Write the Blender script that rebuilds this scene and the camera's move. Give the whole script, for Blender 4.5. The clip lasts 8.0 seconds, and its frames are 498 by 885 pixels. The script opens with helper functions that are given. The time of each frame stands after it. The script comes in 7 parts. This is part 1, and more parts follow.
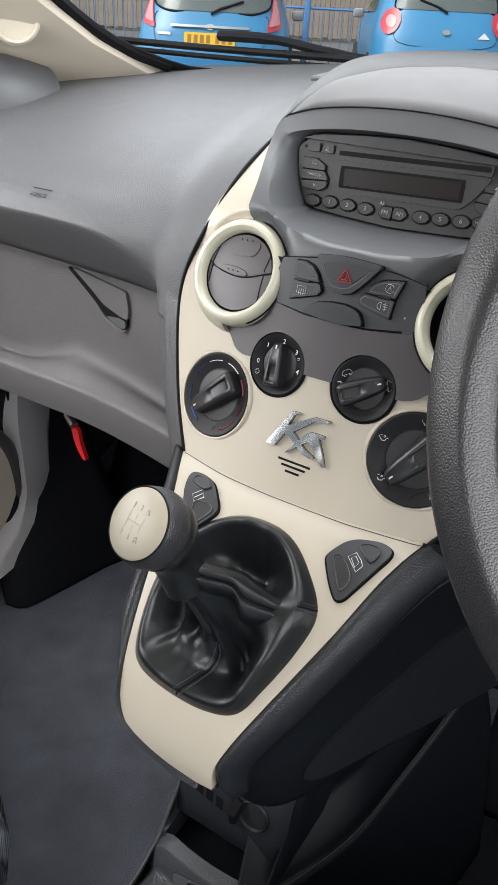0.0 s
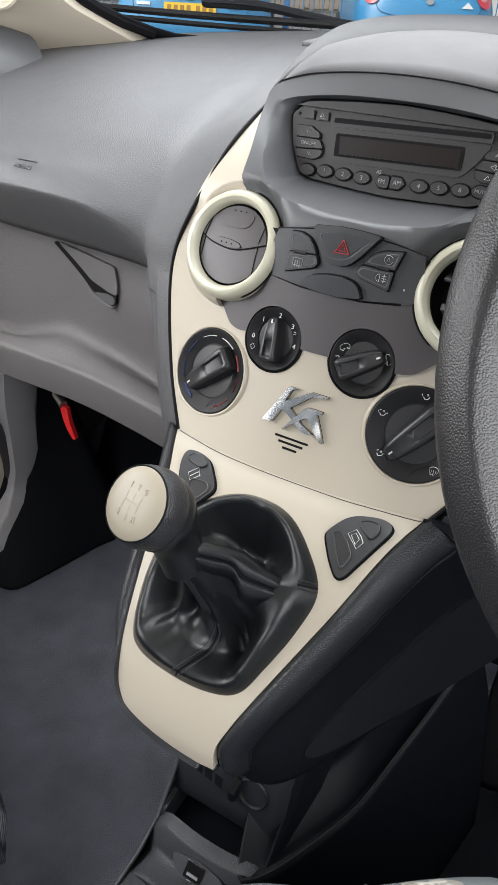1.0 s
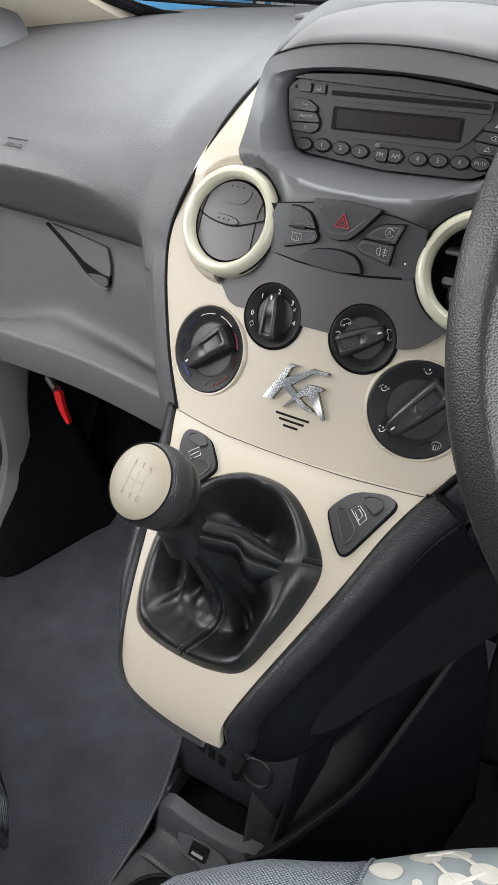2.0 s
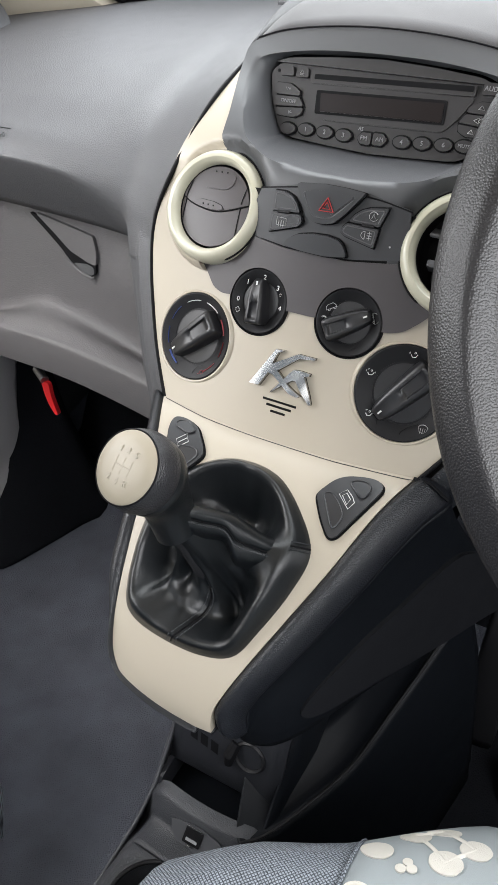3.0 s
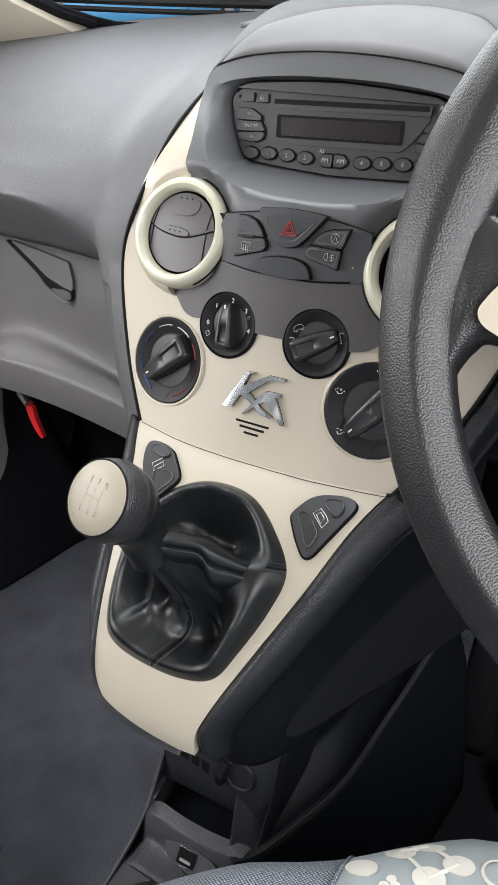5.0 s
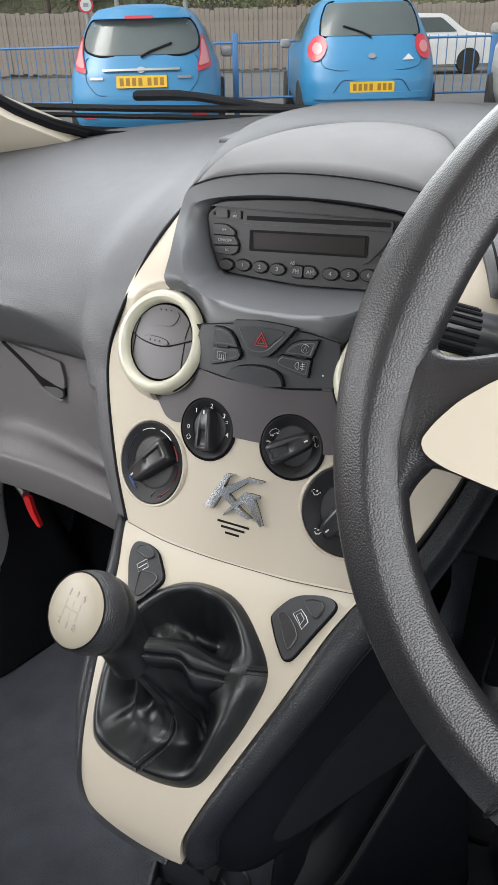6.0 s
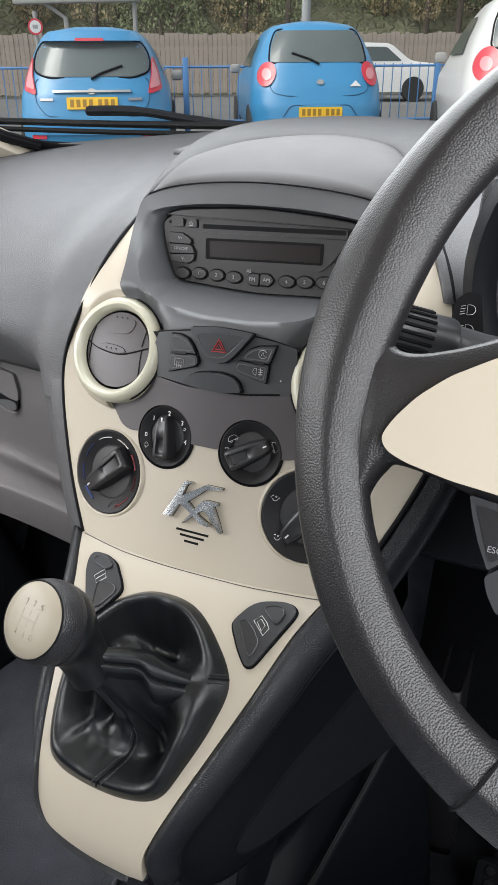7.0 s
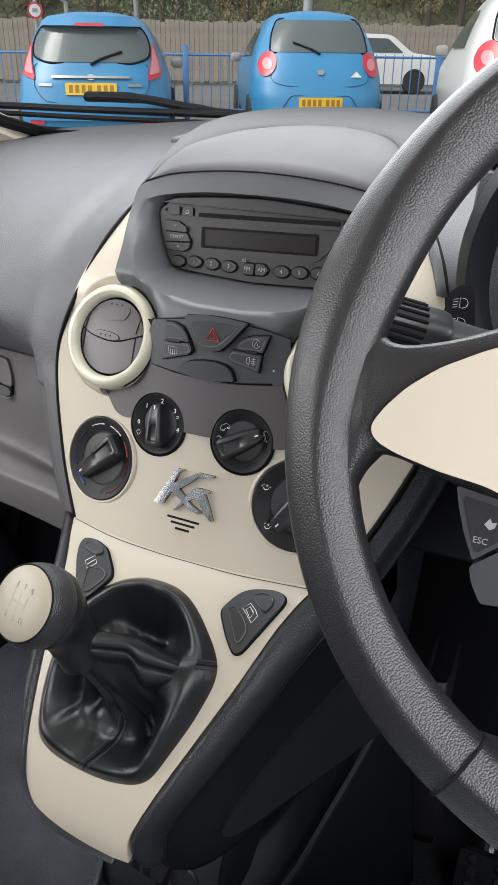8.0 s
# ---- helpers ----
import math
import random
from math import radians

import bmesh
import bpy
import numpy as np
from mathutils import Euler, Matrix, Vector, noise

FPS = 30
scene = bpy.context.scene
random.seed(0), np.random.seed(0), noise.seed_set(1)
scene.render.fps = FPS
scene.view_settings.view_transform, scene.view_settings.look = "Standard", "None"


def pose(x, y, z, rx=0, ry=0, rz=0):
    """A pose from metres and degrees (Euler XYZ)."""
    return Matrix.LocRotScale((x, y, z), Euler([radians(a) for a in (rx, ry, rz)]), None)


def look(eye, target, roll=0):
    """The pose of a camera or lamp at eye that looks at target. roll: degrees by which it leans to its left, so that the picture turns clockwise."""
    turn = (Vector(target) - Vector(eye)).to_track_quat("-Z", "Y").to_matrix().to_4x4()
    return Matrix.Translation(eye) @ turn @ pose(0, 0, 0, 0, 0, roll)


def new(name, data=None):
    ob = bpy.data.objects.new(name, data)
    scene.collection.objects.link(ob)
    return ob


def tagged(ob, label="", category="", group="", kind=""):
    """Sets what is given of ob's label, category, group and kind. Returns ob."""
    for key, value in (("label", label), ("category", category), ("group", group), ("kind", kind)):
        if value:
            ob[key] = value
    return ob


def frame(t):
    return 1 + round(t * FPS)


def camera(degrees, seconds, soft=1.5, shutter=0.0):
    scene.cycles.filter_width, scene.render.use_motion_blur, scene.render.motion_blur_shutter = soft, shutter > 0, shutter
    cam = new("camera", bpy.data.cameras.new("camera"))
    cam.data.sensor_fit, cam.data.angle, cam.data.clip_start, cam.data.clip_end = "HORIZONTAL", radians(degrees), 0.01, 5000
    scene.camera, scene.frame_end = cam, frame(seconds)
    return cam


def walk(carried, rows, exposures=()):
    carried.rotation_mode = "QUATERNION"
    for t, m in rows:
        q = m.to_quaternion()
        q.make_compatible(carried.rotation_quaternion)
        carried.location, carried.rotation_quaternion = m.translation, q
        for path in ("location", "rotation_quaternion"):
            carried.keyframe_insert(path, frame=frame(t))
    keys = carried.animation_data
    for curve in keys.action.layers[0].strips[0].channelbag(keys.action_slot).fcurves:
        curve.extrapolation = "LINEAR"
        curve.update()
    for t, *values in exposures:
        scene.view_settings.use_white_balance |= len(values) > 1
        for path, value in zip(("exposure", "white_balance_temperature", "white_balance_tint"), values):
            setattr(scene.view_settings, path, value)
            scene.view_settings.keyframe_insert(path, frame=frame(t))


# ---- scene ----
import itertools
# ---- the camera and its way ----
cam = camera(36.2, 8.0, soft=1.0)
PATH = [
    (0, 0.2106, 0.0000, 1.0856, 59.71, -2.74, 32.32),
    (0.5, 0.2062, 0.0040, 1.0837, 58.62, -2.60, 31.76),
    (1, 0.1996, 0.0034, 1.0796, 58.07, -2.66, 31.03),
    (1.5, 0.1913, 0.0002, 1.0753, 57.55, -2.59, 30.34),
    (3, 0.1963, -0.0022, 1.0683, 56.60, -2.12, 28.90),
    (3.5, 0.1984, -0.0021, 1.0681, 56.35, -2.00, 28.41),
    (4, 0.1978, -0.0023, 1.0698, 56.22, -1.73, 27.97),
    (4.5, 0.2017, 0.0009, 1.0695, 56.47, -1.24, 27.63),
    (4.7, 0.2053, 0.0045, 1.0706, 56.75, -0.98, 27.57),
    (5.8, 0.2293, 0.0176, 1.1128, 60.19, 1.37, 28.11),
    (6, 0.2317, 0.0207, 1.1133, 61.75, 1.38, 27.69),
    (6.5, 0.2354, 0.0201, 1.1105, 63.26, 0.85, 25.21),
    (7, 0.2302, 0.0158, 1.1039, 63.24, 0.33, 24.33),
    (7.5, 0.2257, 0.0129, 1.0993, 63.10, 0.13, 24.10),
    (8, 0.2330, 0.0133, 1.1039, 62.57, -0.77, 24.39),
]
walk(cam, [(t, pose(*row)) for t, *row in PATH], exposures=[(0.0, 0.48), (4.7, 0.52), (6.0, 0.42), (7.0, 0.34), (8.0, 0.34)])

# ---- overcast daylight ----
world = bpy.data.worlds.new("overcast_sky")
scene.world = world
world.use_nodes = True
wn = world.node_tree.nodes
sky = wn.new("ShaderNodeTexSky")
sky.sky_type = "NISHITA"
sky.sun_disc = False
sky.sun_elevation, sky.sun_rotation = radians(50), radians(215)
sky.dust_density, sky.air_density, sky.ozone_density = 4.0, 1.0, 1.0
hsv = wn.new("ShaderNodeHueSaturation")
hsv.inputs["Saturation"].default_value = 0.25
world.node_tree.links.new(sky.outputs[0], hsv.inputs["Color"])
world.node_tree.links.new(hsv.outputs[0], wn["Background"].inputs["Color"])
wn["Background"].inputs["Strength"].default_value = 0.2
sun = new("sun", bpy.data.lights.new("sun", "SUN"))
sun.data.energy, sun.data.angle, sun.data.color = 0.9, radians(30), (1.0, 0.97, 0.93)
sun.matrix_world = look((-2.5, -3.5, 6), (0, 0.5, 0.8))


def window_light(name, eye, target, wide, high, watts):
    """The sky's light in the opening of a side or rear window."""
    ob = new(name, bpy.data.lights.new(name, "AREA"))
    ob.data.shape, ob.data.size, ob.data.size_y, ob.data.energy, ob.data.color = "RECTANGLE", wide, high, watts, (0.97, 0.98, 1.0)
    ob.matrix_world = look(eye, target)


window_light("west_window_light", (-0.64, 0.05, 1.12), (0.0, 0.25, 0.75), 0.95, 0.34, 6.0)
window_light("east_window_light", (0.64, 0.05, 1.14), (0.0, 0.30, 0.70), 1.0, 0.36, 9.8)
window_light("rear_window_light", (0.0, -1.36, 1.15), (0.0, 0.4, 0.85), 0.9, 0.30, 0.8)
window_light("windscreen_light", (0.0, 0.66, 1.24), (0.0, 0.15, 0.65), 0.95, 0.34, 6.2)


# ---- small tools ----
def vec(*a):
    return Vector(a)


def catmull(pts, n, closed=False):
    """A smooth curve through pts, n steps between neighbours."""
    pts = [Vector(p) for p in pts]
    m = len(pts)
    out = []
    for i in range(m if closed else m - 1):
        if closed:
            p = [pts[(i + k) % m] for k in (-1, 0, 1, 2)]
        else:
            p = [pts[max(0, min(m - 1, i + k))] for k in (-1, 0, 1, 2)]
        for k in range(n):
            t = k / n
            out.append(0.5 * (2 * p[1] + (p[2] - p[0]) * t + (2 * p[0] - 5 * p[1] + 4 * p[2] - p[3]) * t * t
                              + (3 * p[1] - p[0] - 3 * p[2] + p[3]) * t ** 3))
    if not closed:
        out.append(pts[-1])
    return out


def rnd(poly, r, seg=4):
    """A polygon in the plane with its corners rounded."""
    poly = [Vector(p) for p in poly]
    out, m = [], len(poly)
    for i, p in enumerate(poly):
        a, b = poly[i - 1] - p, poly[(i + 1) % m] - p
        ra, rb = min(r, a.length * 0.45), min(r, b.length * 0.45)
        s, e = p + a.normalized() * ra, p + b.normalized() * rb
        for k in range(seg + 1):
            t = k / seg
            out.append((1 - t) ** 2 * s + 2 * t * (1 - t) * p + t * t * e)
    return out


def grid(rows, closed=False, cap0=False, cap1=False):
    """A skin over rows of points; closed: each row is a ring."""
    bm = bmesh.new()
    vs = [[bm.verts.new(p) for p in row] for row in rows]
    n = len(vs[0])
    for a, b in zip(vs, vs[1:]):
        for i in range(n if closed else n - 1):
            j = (i + 1) % n
            bm.faces.new((a[i], a[j], b[j], b[i]))
    if cap0:
        bm.faces.new(vs[0])
    if cap1:
        bm.faces.new(vs[-1])
    # surface coordinates in metres, for grain that lies on the skin
    along = list(itertools.accumulate([0.0] + [sum((Vector(q) - Vector(p)).length for p, q in zip(r0, r1)) / n for r0, r1 in zip(rows, rows[1:])]))
    uv = bm.loops.layers.uv.new("skin")
    place = {}
    for i, row in enumerate(rows):
        across = 0.0
        for j in range(n):
            if j:
                across += (Vector(row[j]) - Vector(row[j - 1])).length
            place[vs[i][j]] = (along[i], across)
    for f in bm.faces:
        for lo in f.loops:
            lo[uv].uv = place[lo.vert]
    bmesh.ops.recalc_face_normals(bm, faces=bm.faces[:])
    return bm


def tube(path, radius, n=10, closed=False, flat=1.0):
    """A tube along a path; radius: one number or one for each point."""
    path = [Vector(p) for p in path]
    m = len(path)
    rad = radius if isinstance(radius, (list, tuple)) else [radius] * m
    rows, side = [], None
    for i, p in enumerate(path):
        a, b = (path[i - 1], path[(i + 1) % m]) if closed else (path[max(0, i - 1)], path[min(m - 1, i + 1)])
        d = (b - a).normalized()
        if side is None:
            side = d.cross(vec(0, 0, 1) if abs(d.z) < 0.9 else vec(1, 0, 0)).normalized()
        side = (side - d * side.dot(d)).normalized()
        up = side.cross(d)
        rows.append([p + rad[i] * (math.cos(2 * math.pi * k / n) * side + flat * math.sin(2 * math.pi * k / n) * up) for k in range(n)])
    if closed:
        rows.append(rows[0])
        bm = grid(rows, True)
        bmesh.ops.remove_doubles(bm, verts=bm.verts[:], dist=1e-6)
        return bm
    return grid(rows, True, True, True)


def lathe(profile, n=40, caps=True):
    """Turned about local z: a profile of (radius, height)."""
    rows = [[vec(r * math.cos(2 * math.pi * k / n), r * math.sin(2 * math.pi * k / n), h) for k in range(n)] for r, h in profile]
    return grid(rows, True, caps and profile[0][0] > 0, caps and profile[-1][0] > 0)


def plate(outline, mapped, h, base=-0.002, bev=0.0012, cell=0.02):
    """A raised plate over an outline in a surface's own two coordinates, with chamfered edges; mapped(a, b, height) gives the place."""
    bm = bmesh.new()
    bm.faces.new([bm.verts.new((p[0], p[1], 0)) for p in outline])
    bmesh.ops.inset_region(bm, faces=bm.faces[:], thickness=bev, use_even_offset=True, use_boundary=True)
    rim = [e for e in bm.edges if e.is_boundary]
    edge = {v for e in rim for v in e.verts}
    for v in bm.verts:
        v.co.z = h - bev if v in edge else h
    made = bmesh.ops.extrude_edge_only(bm, edges=rim)["geom"]
    for v in made:
        if isinstance(v, bmesh.types.BMVert):
            v.co.z = base
    for k in (0, 1):
        lo, hi = min(p[k] for p in outline), max(p[k] for p in outline)
        steps = int((hi - lo) / cell)
        for i in range(1, steps + 1):
            co, no = vec(0, 0, 0), vec(0, 0, 0)
            co[k], no[k] = lo + (hi - lo) * i / (steps + 1), 1
            bmesh.ops.bisect_plane(bm, geom=bm.verts[:] + bm.edges[:] + bm.faces[:], plane_co=co, plane_no=no)
    for v in bm.verts:
        v.co = mapped(*v.co)
    bmesh.ops.recalc_face_normals(bm, faces=bm.faces[:])
    return bm


def grown(poly, d):
    """A polygon in the plane, widened by d on every side."""
    pts = [Vector((p[0], p[1])) for p in poly]
    area = sum(a.x * b.y - b.x * a.y for a, b in zip(pts, pts[1:] + pts[:1]))
    s = 1 if area > 0 else -1
    out = []
    for i, p in enumerate(pts):
        a, b = (p - pts[i - 1]).normalized(), (pts[(i + 1) % len(pts)] - p).normalized()
        n = (Vector((a.y, -a.x)) + Vector((b.y, -b.x)))
        k = max(0.5, n.length_squared / 2)
        out.append(tuple(p + n * (s * d / k)))
    return out


def planar_skin(bm, m):
    """Surface coordinates in metres in the plane of the pose m."""
    uv = bm.loops.layers.uv.get("skin") or bm.loops.layers.uv.new("skin")
    inv = m.inverted()
    for f in bm.faces:
        for lo in f.loops:
            p = inv @ lo.vert.co
            lo[uv].uv = (p.x, p.y)
    return bm


def box(sx, sy, sz, bev=0.0, m=None):
    bm = bmesh.new()
    bmesh.ops.create_cube(bm, size=1, matrix=Matrix.Diagonal((sx, sy, sz, 1)))
    if bev:
        bmesh.ops.bevel(bm, geom=bm.edges[:], offset=bev, segments=2, affect="EDGES", profile=0.5)
    if m is not None:
        bm.transform(m)
    return bm


def joined(*many):
    bm = bmesh.new()
    for one in many:
        me = bpy.data.meshes.new("tmp")
        one.to_mesh(me)
        one.free()
        bm.from_mesh(me)
        bpy.data.meshes.remove(me)
    return bm


def thing(name, label, category, at=(0, 0, 0), group="", kind=""):
    ob = new(name)
    ob.empty_display_size = 0.02
    ob.location = at
    return tagged(ob, label, category, group, kind)


def part(name, bm, material, parent=None, label="", m=None, sharp=38, solid=0.0):
    """Links a bmesh as one mesh object, a part of parent."""
    if m is not None:
        bm.transform(m)
    me = bpy.data.meshes.new(name)
    bm.to_mesh(me)
    bm.free()
    me.materials.append(material)
    me.shade_smooth()
    me.set_sharp_from_angle(angle=radians(sharp))
    ob = new(name, me)
    if parent is not None:
        ob.parent = parent
        if parent.parent is None:
            ob.matrix_parent_inverse = Matrix.Translation(-Vector(parent.location))
    if solid:
        mod = ob.modifiers.new("thick", "SOLIDIFY")
        mod.thickness, mod.offset = solid, -1
    if label:
        ob["label"] = label
    return ob


def lettering(name, text, size, m, material, parent, depth=0.0002):
    """Raised or printed lettering in the built-in font, centred at the pose m."""
    cu = bpy.data.curves.new("text", "FONT")
    cu.body, cu.size, cu.align_x, cu.align_y, cu.extrude, cu.resolution_u = text, size, "CENTER", "CENTER", depth, 3
    tmp = new("text", cu)
    me = bpy.data.meshes.new_from_object(tmp.evaluated_get(bpy.context.evaluated_depsgraph_get()))
    bpy.data.objects.remove(tmp)
    bpy.data.curves.remove(cu)
    bm = bmesh.new()
    bm.from_mesh(me)
    bpy.data.meshes.remove(me)
    return part(name, bm, material, parent, m=m)


def strokes(lines, r, m):
    """Thin raised lines in a plane, as printed symbols: lists of (x, y)."""
    return joined(*[tube([m @ vec(x, y, 0.0001) for x, y in line], r, 5, flat=0.4) for line in lines])


def arc(cx, cy, r, a0, a1, n=10):
    return [(cx + r * math.cos(radians(a0 + (a1 - a0) * k / n)), cy + r * math.sin(radians(a0 + (a1 - a0) * k / n))) for k in range(n + 1)]


# ---- materials ----
def surface(name, colour, rough=0.5, metal=0.0, grain=0.0, bump=0.0, vary=0.08, patch=6.0, spec=0.5, coat=0.0, second=None, weave=None, skin=False, crease=0.0):
    """A procedural surface: colour with two scales of variation, grain (cells per metre) as fine relief."""
    mat = bpy.data.materials.new(name)
    mat.use_nodes = True
    nt = mat.node_tree
    bs = nt.nodes["Principled BSDF"]
    bs.inputs["Metallic"].default_value = metal
    bs.inputs["Specular IOR Level"].default_value = spec
    bs.inputs["Coat Weight"].default_value = coat
    co = nt.nodes.new("ShaderNodeTexCoord")
    big = nt.nodes.new("ShaderNodeTexNoise")
    big.inputs["Scale"].default_value, big.inputs["Detail"].default_value = patch, 6
    nt.links.new(co.outputs["Object"], big.inputs["Vector"])
    ramp = nt.nodes.new("ShaderNodeMix")
    ramp.data_type = "RGBA"
    dark = second or tuple(c * (1 - vary) for c in colour)
    light = tuple(min(1, c * (1 + vary)) for c in colour)
    ramp.inputs[6].default_value, ramp.inputs[7].default_value = (*dark, 1), (*light, 1)
    nt.links.new(big.outputs["Fac"], ramp.inputs[0])
    nt.links.new(ramp.outputs[2], bs.inputs["Base Color"])
    ro = nt.nodes.new("ShaderNodeMapRange")
    ro.inputs["To Min"].default_value, ro.inputs["To Max"].default_value = max(0.02, rough - 0.06), min(1, rough + 0.06)
    fine = nt.nodes.new("ShaderNodeTexNoise")
    fine.inputs["Scale"].default_value, fine.inputs["Detail"].default_value = patch * 9, 4
    nt.links.new(co.outputs["Object"], fine.inputs["Vector"])
    nt.links.new(fine.outputs["Fac"], ro.inputs["Value"])
    nt.links.new(ro.outputs["Result"], bs.inputs["Roughness"])
    if grain:
        cells = nt.nodes.new("ShaderNodeTexVoronoi")
        cells.feature = "DISTANCE_TO_EDGE"
        cells.inputs["Scale"].default_value = grain
        if weave:
            turn = nt.nodes.new("ShaderNodeMapping")
            turn.inputs["Rotation"].default_value = (0.15, 0.1, radians(38))
            nt.links.new(co.outputs["Object"], turn.inputs["Vector"])
            nt.links.new(turn.outputs["Vector"], cells.inputs["Vector"])
            cells.feature = "F1"
            cells.voronoi_dimensions = "2D"
            cells.distance = "CHEBYCHEV"
            cells.inputs["Randomness"].default_value = 0.12
        elif skin:
            cells.feature = "F1"
            cells.voronoi_dimensions = "2D"
            cells.inputs["Randomness"].default_value = 0.85
            nt.links.new(co.outputs["UV"], cells.inputs["Vector"])
        else:
            nt.links.new(co.outputs["Object"], cells.inputs["Vector"])
        pebble = nt.nodes.new("ShaderNodeMapRange")
        pebble.interpolation_type = "SMOOTHSTEP"
        pebble.inputs["From Min"].default_value, pebble.inputs["From Max"].default_value = (0.52, 0.2) if weave else (0.62, 0.12) if skin else (0.0, 0.26)
        nt.links.new(cells.outputs["Distance"], pebble.inputs["Value"])
        bp = nt.nodes.new("ShaderNodeBump")
        bp.inputs["Strength"].default_value, bp.inputs["Distance"].default_value = bump, 0.28 / grain
        nt.links.new(pebble.outputs["Result"], bp.inputs["Height"])
        nt.links.new(bp.outputs["Normal"], bs.inputs["Normal"])
        if crease:
            folds = nt.nodes.new("ShaderNodeTexNoise")
            folds.inputs["Scale"].default_value, folds.inputs["Detail"].default_value, folds.inputs["Distortion"].default_value = 60, 3, 1.2
            nt.links.new(co.outputs["Object"], folds.inputs["Vector"])
            bp2 = nt.nodes.new("ShaderNodeBump")
            bp2.inputs["Strength"].default_value, bp2.inputs["Distance"].default_value = crease, 0.003
            nt.links.new(folds.outputs["Fac"], bp2.inputs["Height"])
            nt.links.new(bp2.outputs["Normal"], bp.inputs["Normal"])
        if weave:
            dye = nt.nodes.new("ShaderNodeMix")
            dye.data_type = "RGBA"
            dye.inputs[6].default_value = (*weave, 1)
            nt.links.new(pebble.outputs["Result"], dye.inputs[0])
            nt.links.new(ramp.outputs[2], dye.inputs[7])
            nt.links.new(dye.outputs[2], bs.inputs["Base Color"])
    return mat


DASH = surface("dash_grained_plastic", (0.074, 0.075, 0.080), 0.50, grain=640, bump=0.42, vary=0.06)
LID = surface("glovebox_grained_plastic", (0.097, 0.093, 0.096), 0.50, grain=640, bump=0.38, vary=0.06)
GREY = surface("grey_moulded_plastic", (0.059, 0.061, 0.066), 0.45, grain=1500, bump=0.1, vary=0.06)
PLUM = surface("plum_grey_plastic", (0.053, 0.047, 0.050), 0.42, grain=1500, bump=0.08, vary=0.05)
HOOD = surface("matt_hood_plastic", (0.060, 0.0585, 0.061), 0.66, grain=1200, bump=0.15, vary=0.05, spec=0.3)
HOODRIM = surface("dark_hood_rim_plastic", (0.034, 0.0345, 0.037), 0.6, grain=900, bump=0.2, vary=0.05, spec=0.3)
DARK = surface("black_satin_plastic", (0.012, 0.012, 0.0135), 0.48, grain=1200, bump=0.08, vary=0.12, spec=0.22)
KNOB = surface("black_soft_touch", (0.016, 0.016, 0.018), 0.36, grain=1800, bump=0.05, vary=0.1)
BUTTON = surface("charcoal_button_plastic", (0.029, 0.030, 0.033), 0.33, grain=1800, bump=0.04, vary=0.06, spec=0.45)
PAD = surface("black_grained_vinyl", (0.008, 0.009, 0.012), 0.38, grain=700, bump=0.4, vary=0.15, spec=0.45, skin=True)
SIDE = surface("black_side_plastic", (0.0045, 0.0055, 0.0075), 0.5, grain=900, bump=0.12, vary=0.15, spec=0.16)
INSET = surface("charcoal_side_inset", (0.009, 0.0095, 0.0115), 0.55, grain=900, bump=0.1, vary=0.12, spec=0.22)
LEATHER = surface("black_leather", (0.0042, 0.0054, 0.0066), 0.33, grain=1100, bump=0.2, vary=0.25, patch=22, spec=0.5, crease=0.07)
RUBBER = surface("grained_wheel_skin", (0.0135, 0.013, 0.0145), 0.38, grain=840, bump=0.31, vary=0.1, spec=0.45, skin=True)
CREAM = surface("cream_lacquered_plastic", (0.41, 0.366, 0.295), 0.38, vary=0.02, grain=900, bump=0.02, coat=0.1)
CREAM_RING = surface("ivory_ring_plastic", (0.43, 0.415, 0.325), 0.32, vary=0.02, coat=0.15)
LINING = surface("cream_trim_lining", (0.52, 0.465, 0.375), 0.75, grain=800, bump=0.15, vary=0.04)
CHROME = surface("chrome", (0.50, 0.50, 0.49), 0.18, metal=1.0, vary=0.03)
STEEL = surface("dull_steel", (0.35, 0.35, 0.36), 0.4, metal=1.0)
GAP = surface("black_gap", (0.004, 0.004, 0.005), 0.7, spec=0.15)
SCREEN = surface("dark_display", (0.013, 0.010, 0.010), 0.3, vary=0.1, spec=0.15)
RADIO = surface("radio_grey_plastic", (0.026, 0.025, 0.026), 0.42, grain=1500, bump=0.06, vary=0.08, spec=0.35)
WHITE = surface("white_print", (0.62, 0.62, 0.62), 0.5)
# paler than the buttons: the light on their bevels, given as a colour
LIT_EDGE = surface("pale_lit_edge", (0.085, 0.085, 0.09), 0.35)
DIM = surface("grey_print", (0.20, 0.20, 0.21), 0.5)
PRINT = surface("pale_grey_print", (0.22, 0.22, 0.23), 0.5)
RED = surface("red_lever_plastic", (0.62, 0.02, 0.025), 0.35)
REDP = surface("red_print", (0.50, 0.03, 0.03), 0.5)
BLUEP = surface("blue_print", (0.045, 0.085, 0.30), 0.5)
REDM = surface("muted_red_print", (0.24, 0.03, 0.035), 0.5)
CARPET = surface("dark_carpet", (0.115, 0.123, 0.150), 0.95, grain=420, bump=0.9, vary=0.4, patch=18, spec=0.2)
# for black parts; on the footwell ends it also stands for shade
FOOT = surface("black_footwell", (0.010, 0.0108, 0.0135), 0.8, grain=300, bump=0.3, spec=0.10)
CLOTH = surface("charcoal_weave", (0.28, 0.31, 0.35), 0.9, grain=520, bump=0.8, vary=0.12, patch=30, weave=(0.04, 0.045, 0.052), spec=0.2)
CLOTH_SIDE = surface("grey_jersey", (0.27, 0.30, 0.31), 0.92, grain=1300, bump=0.35, vary=0.06, patch=25, spec=0.2)
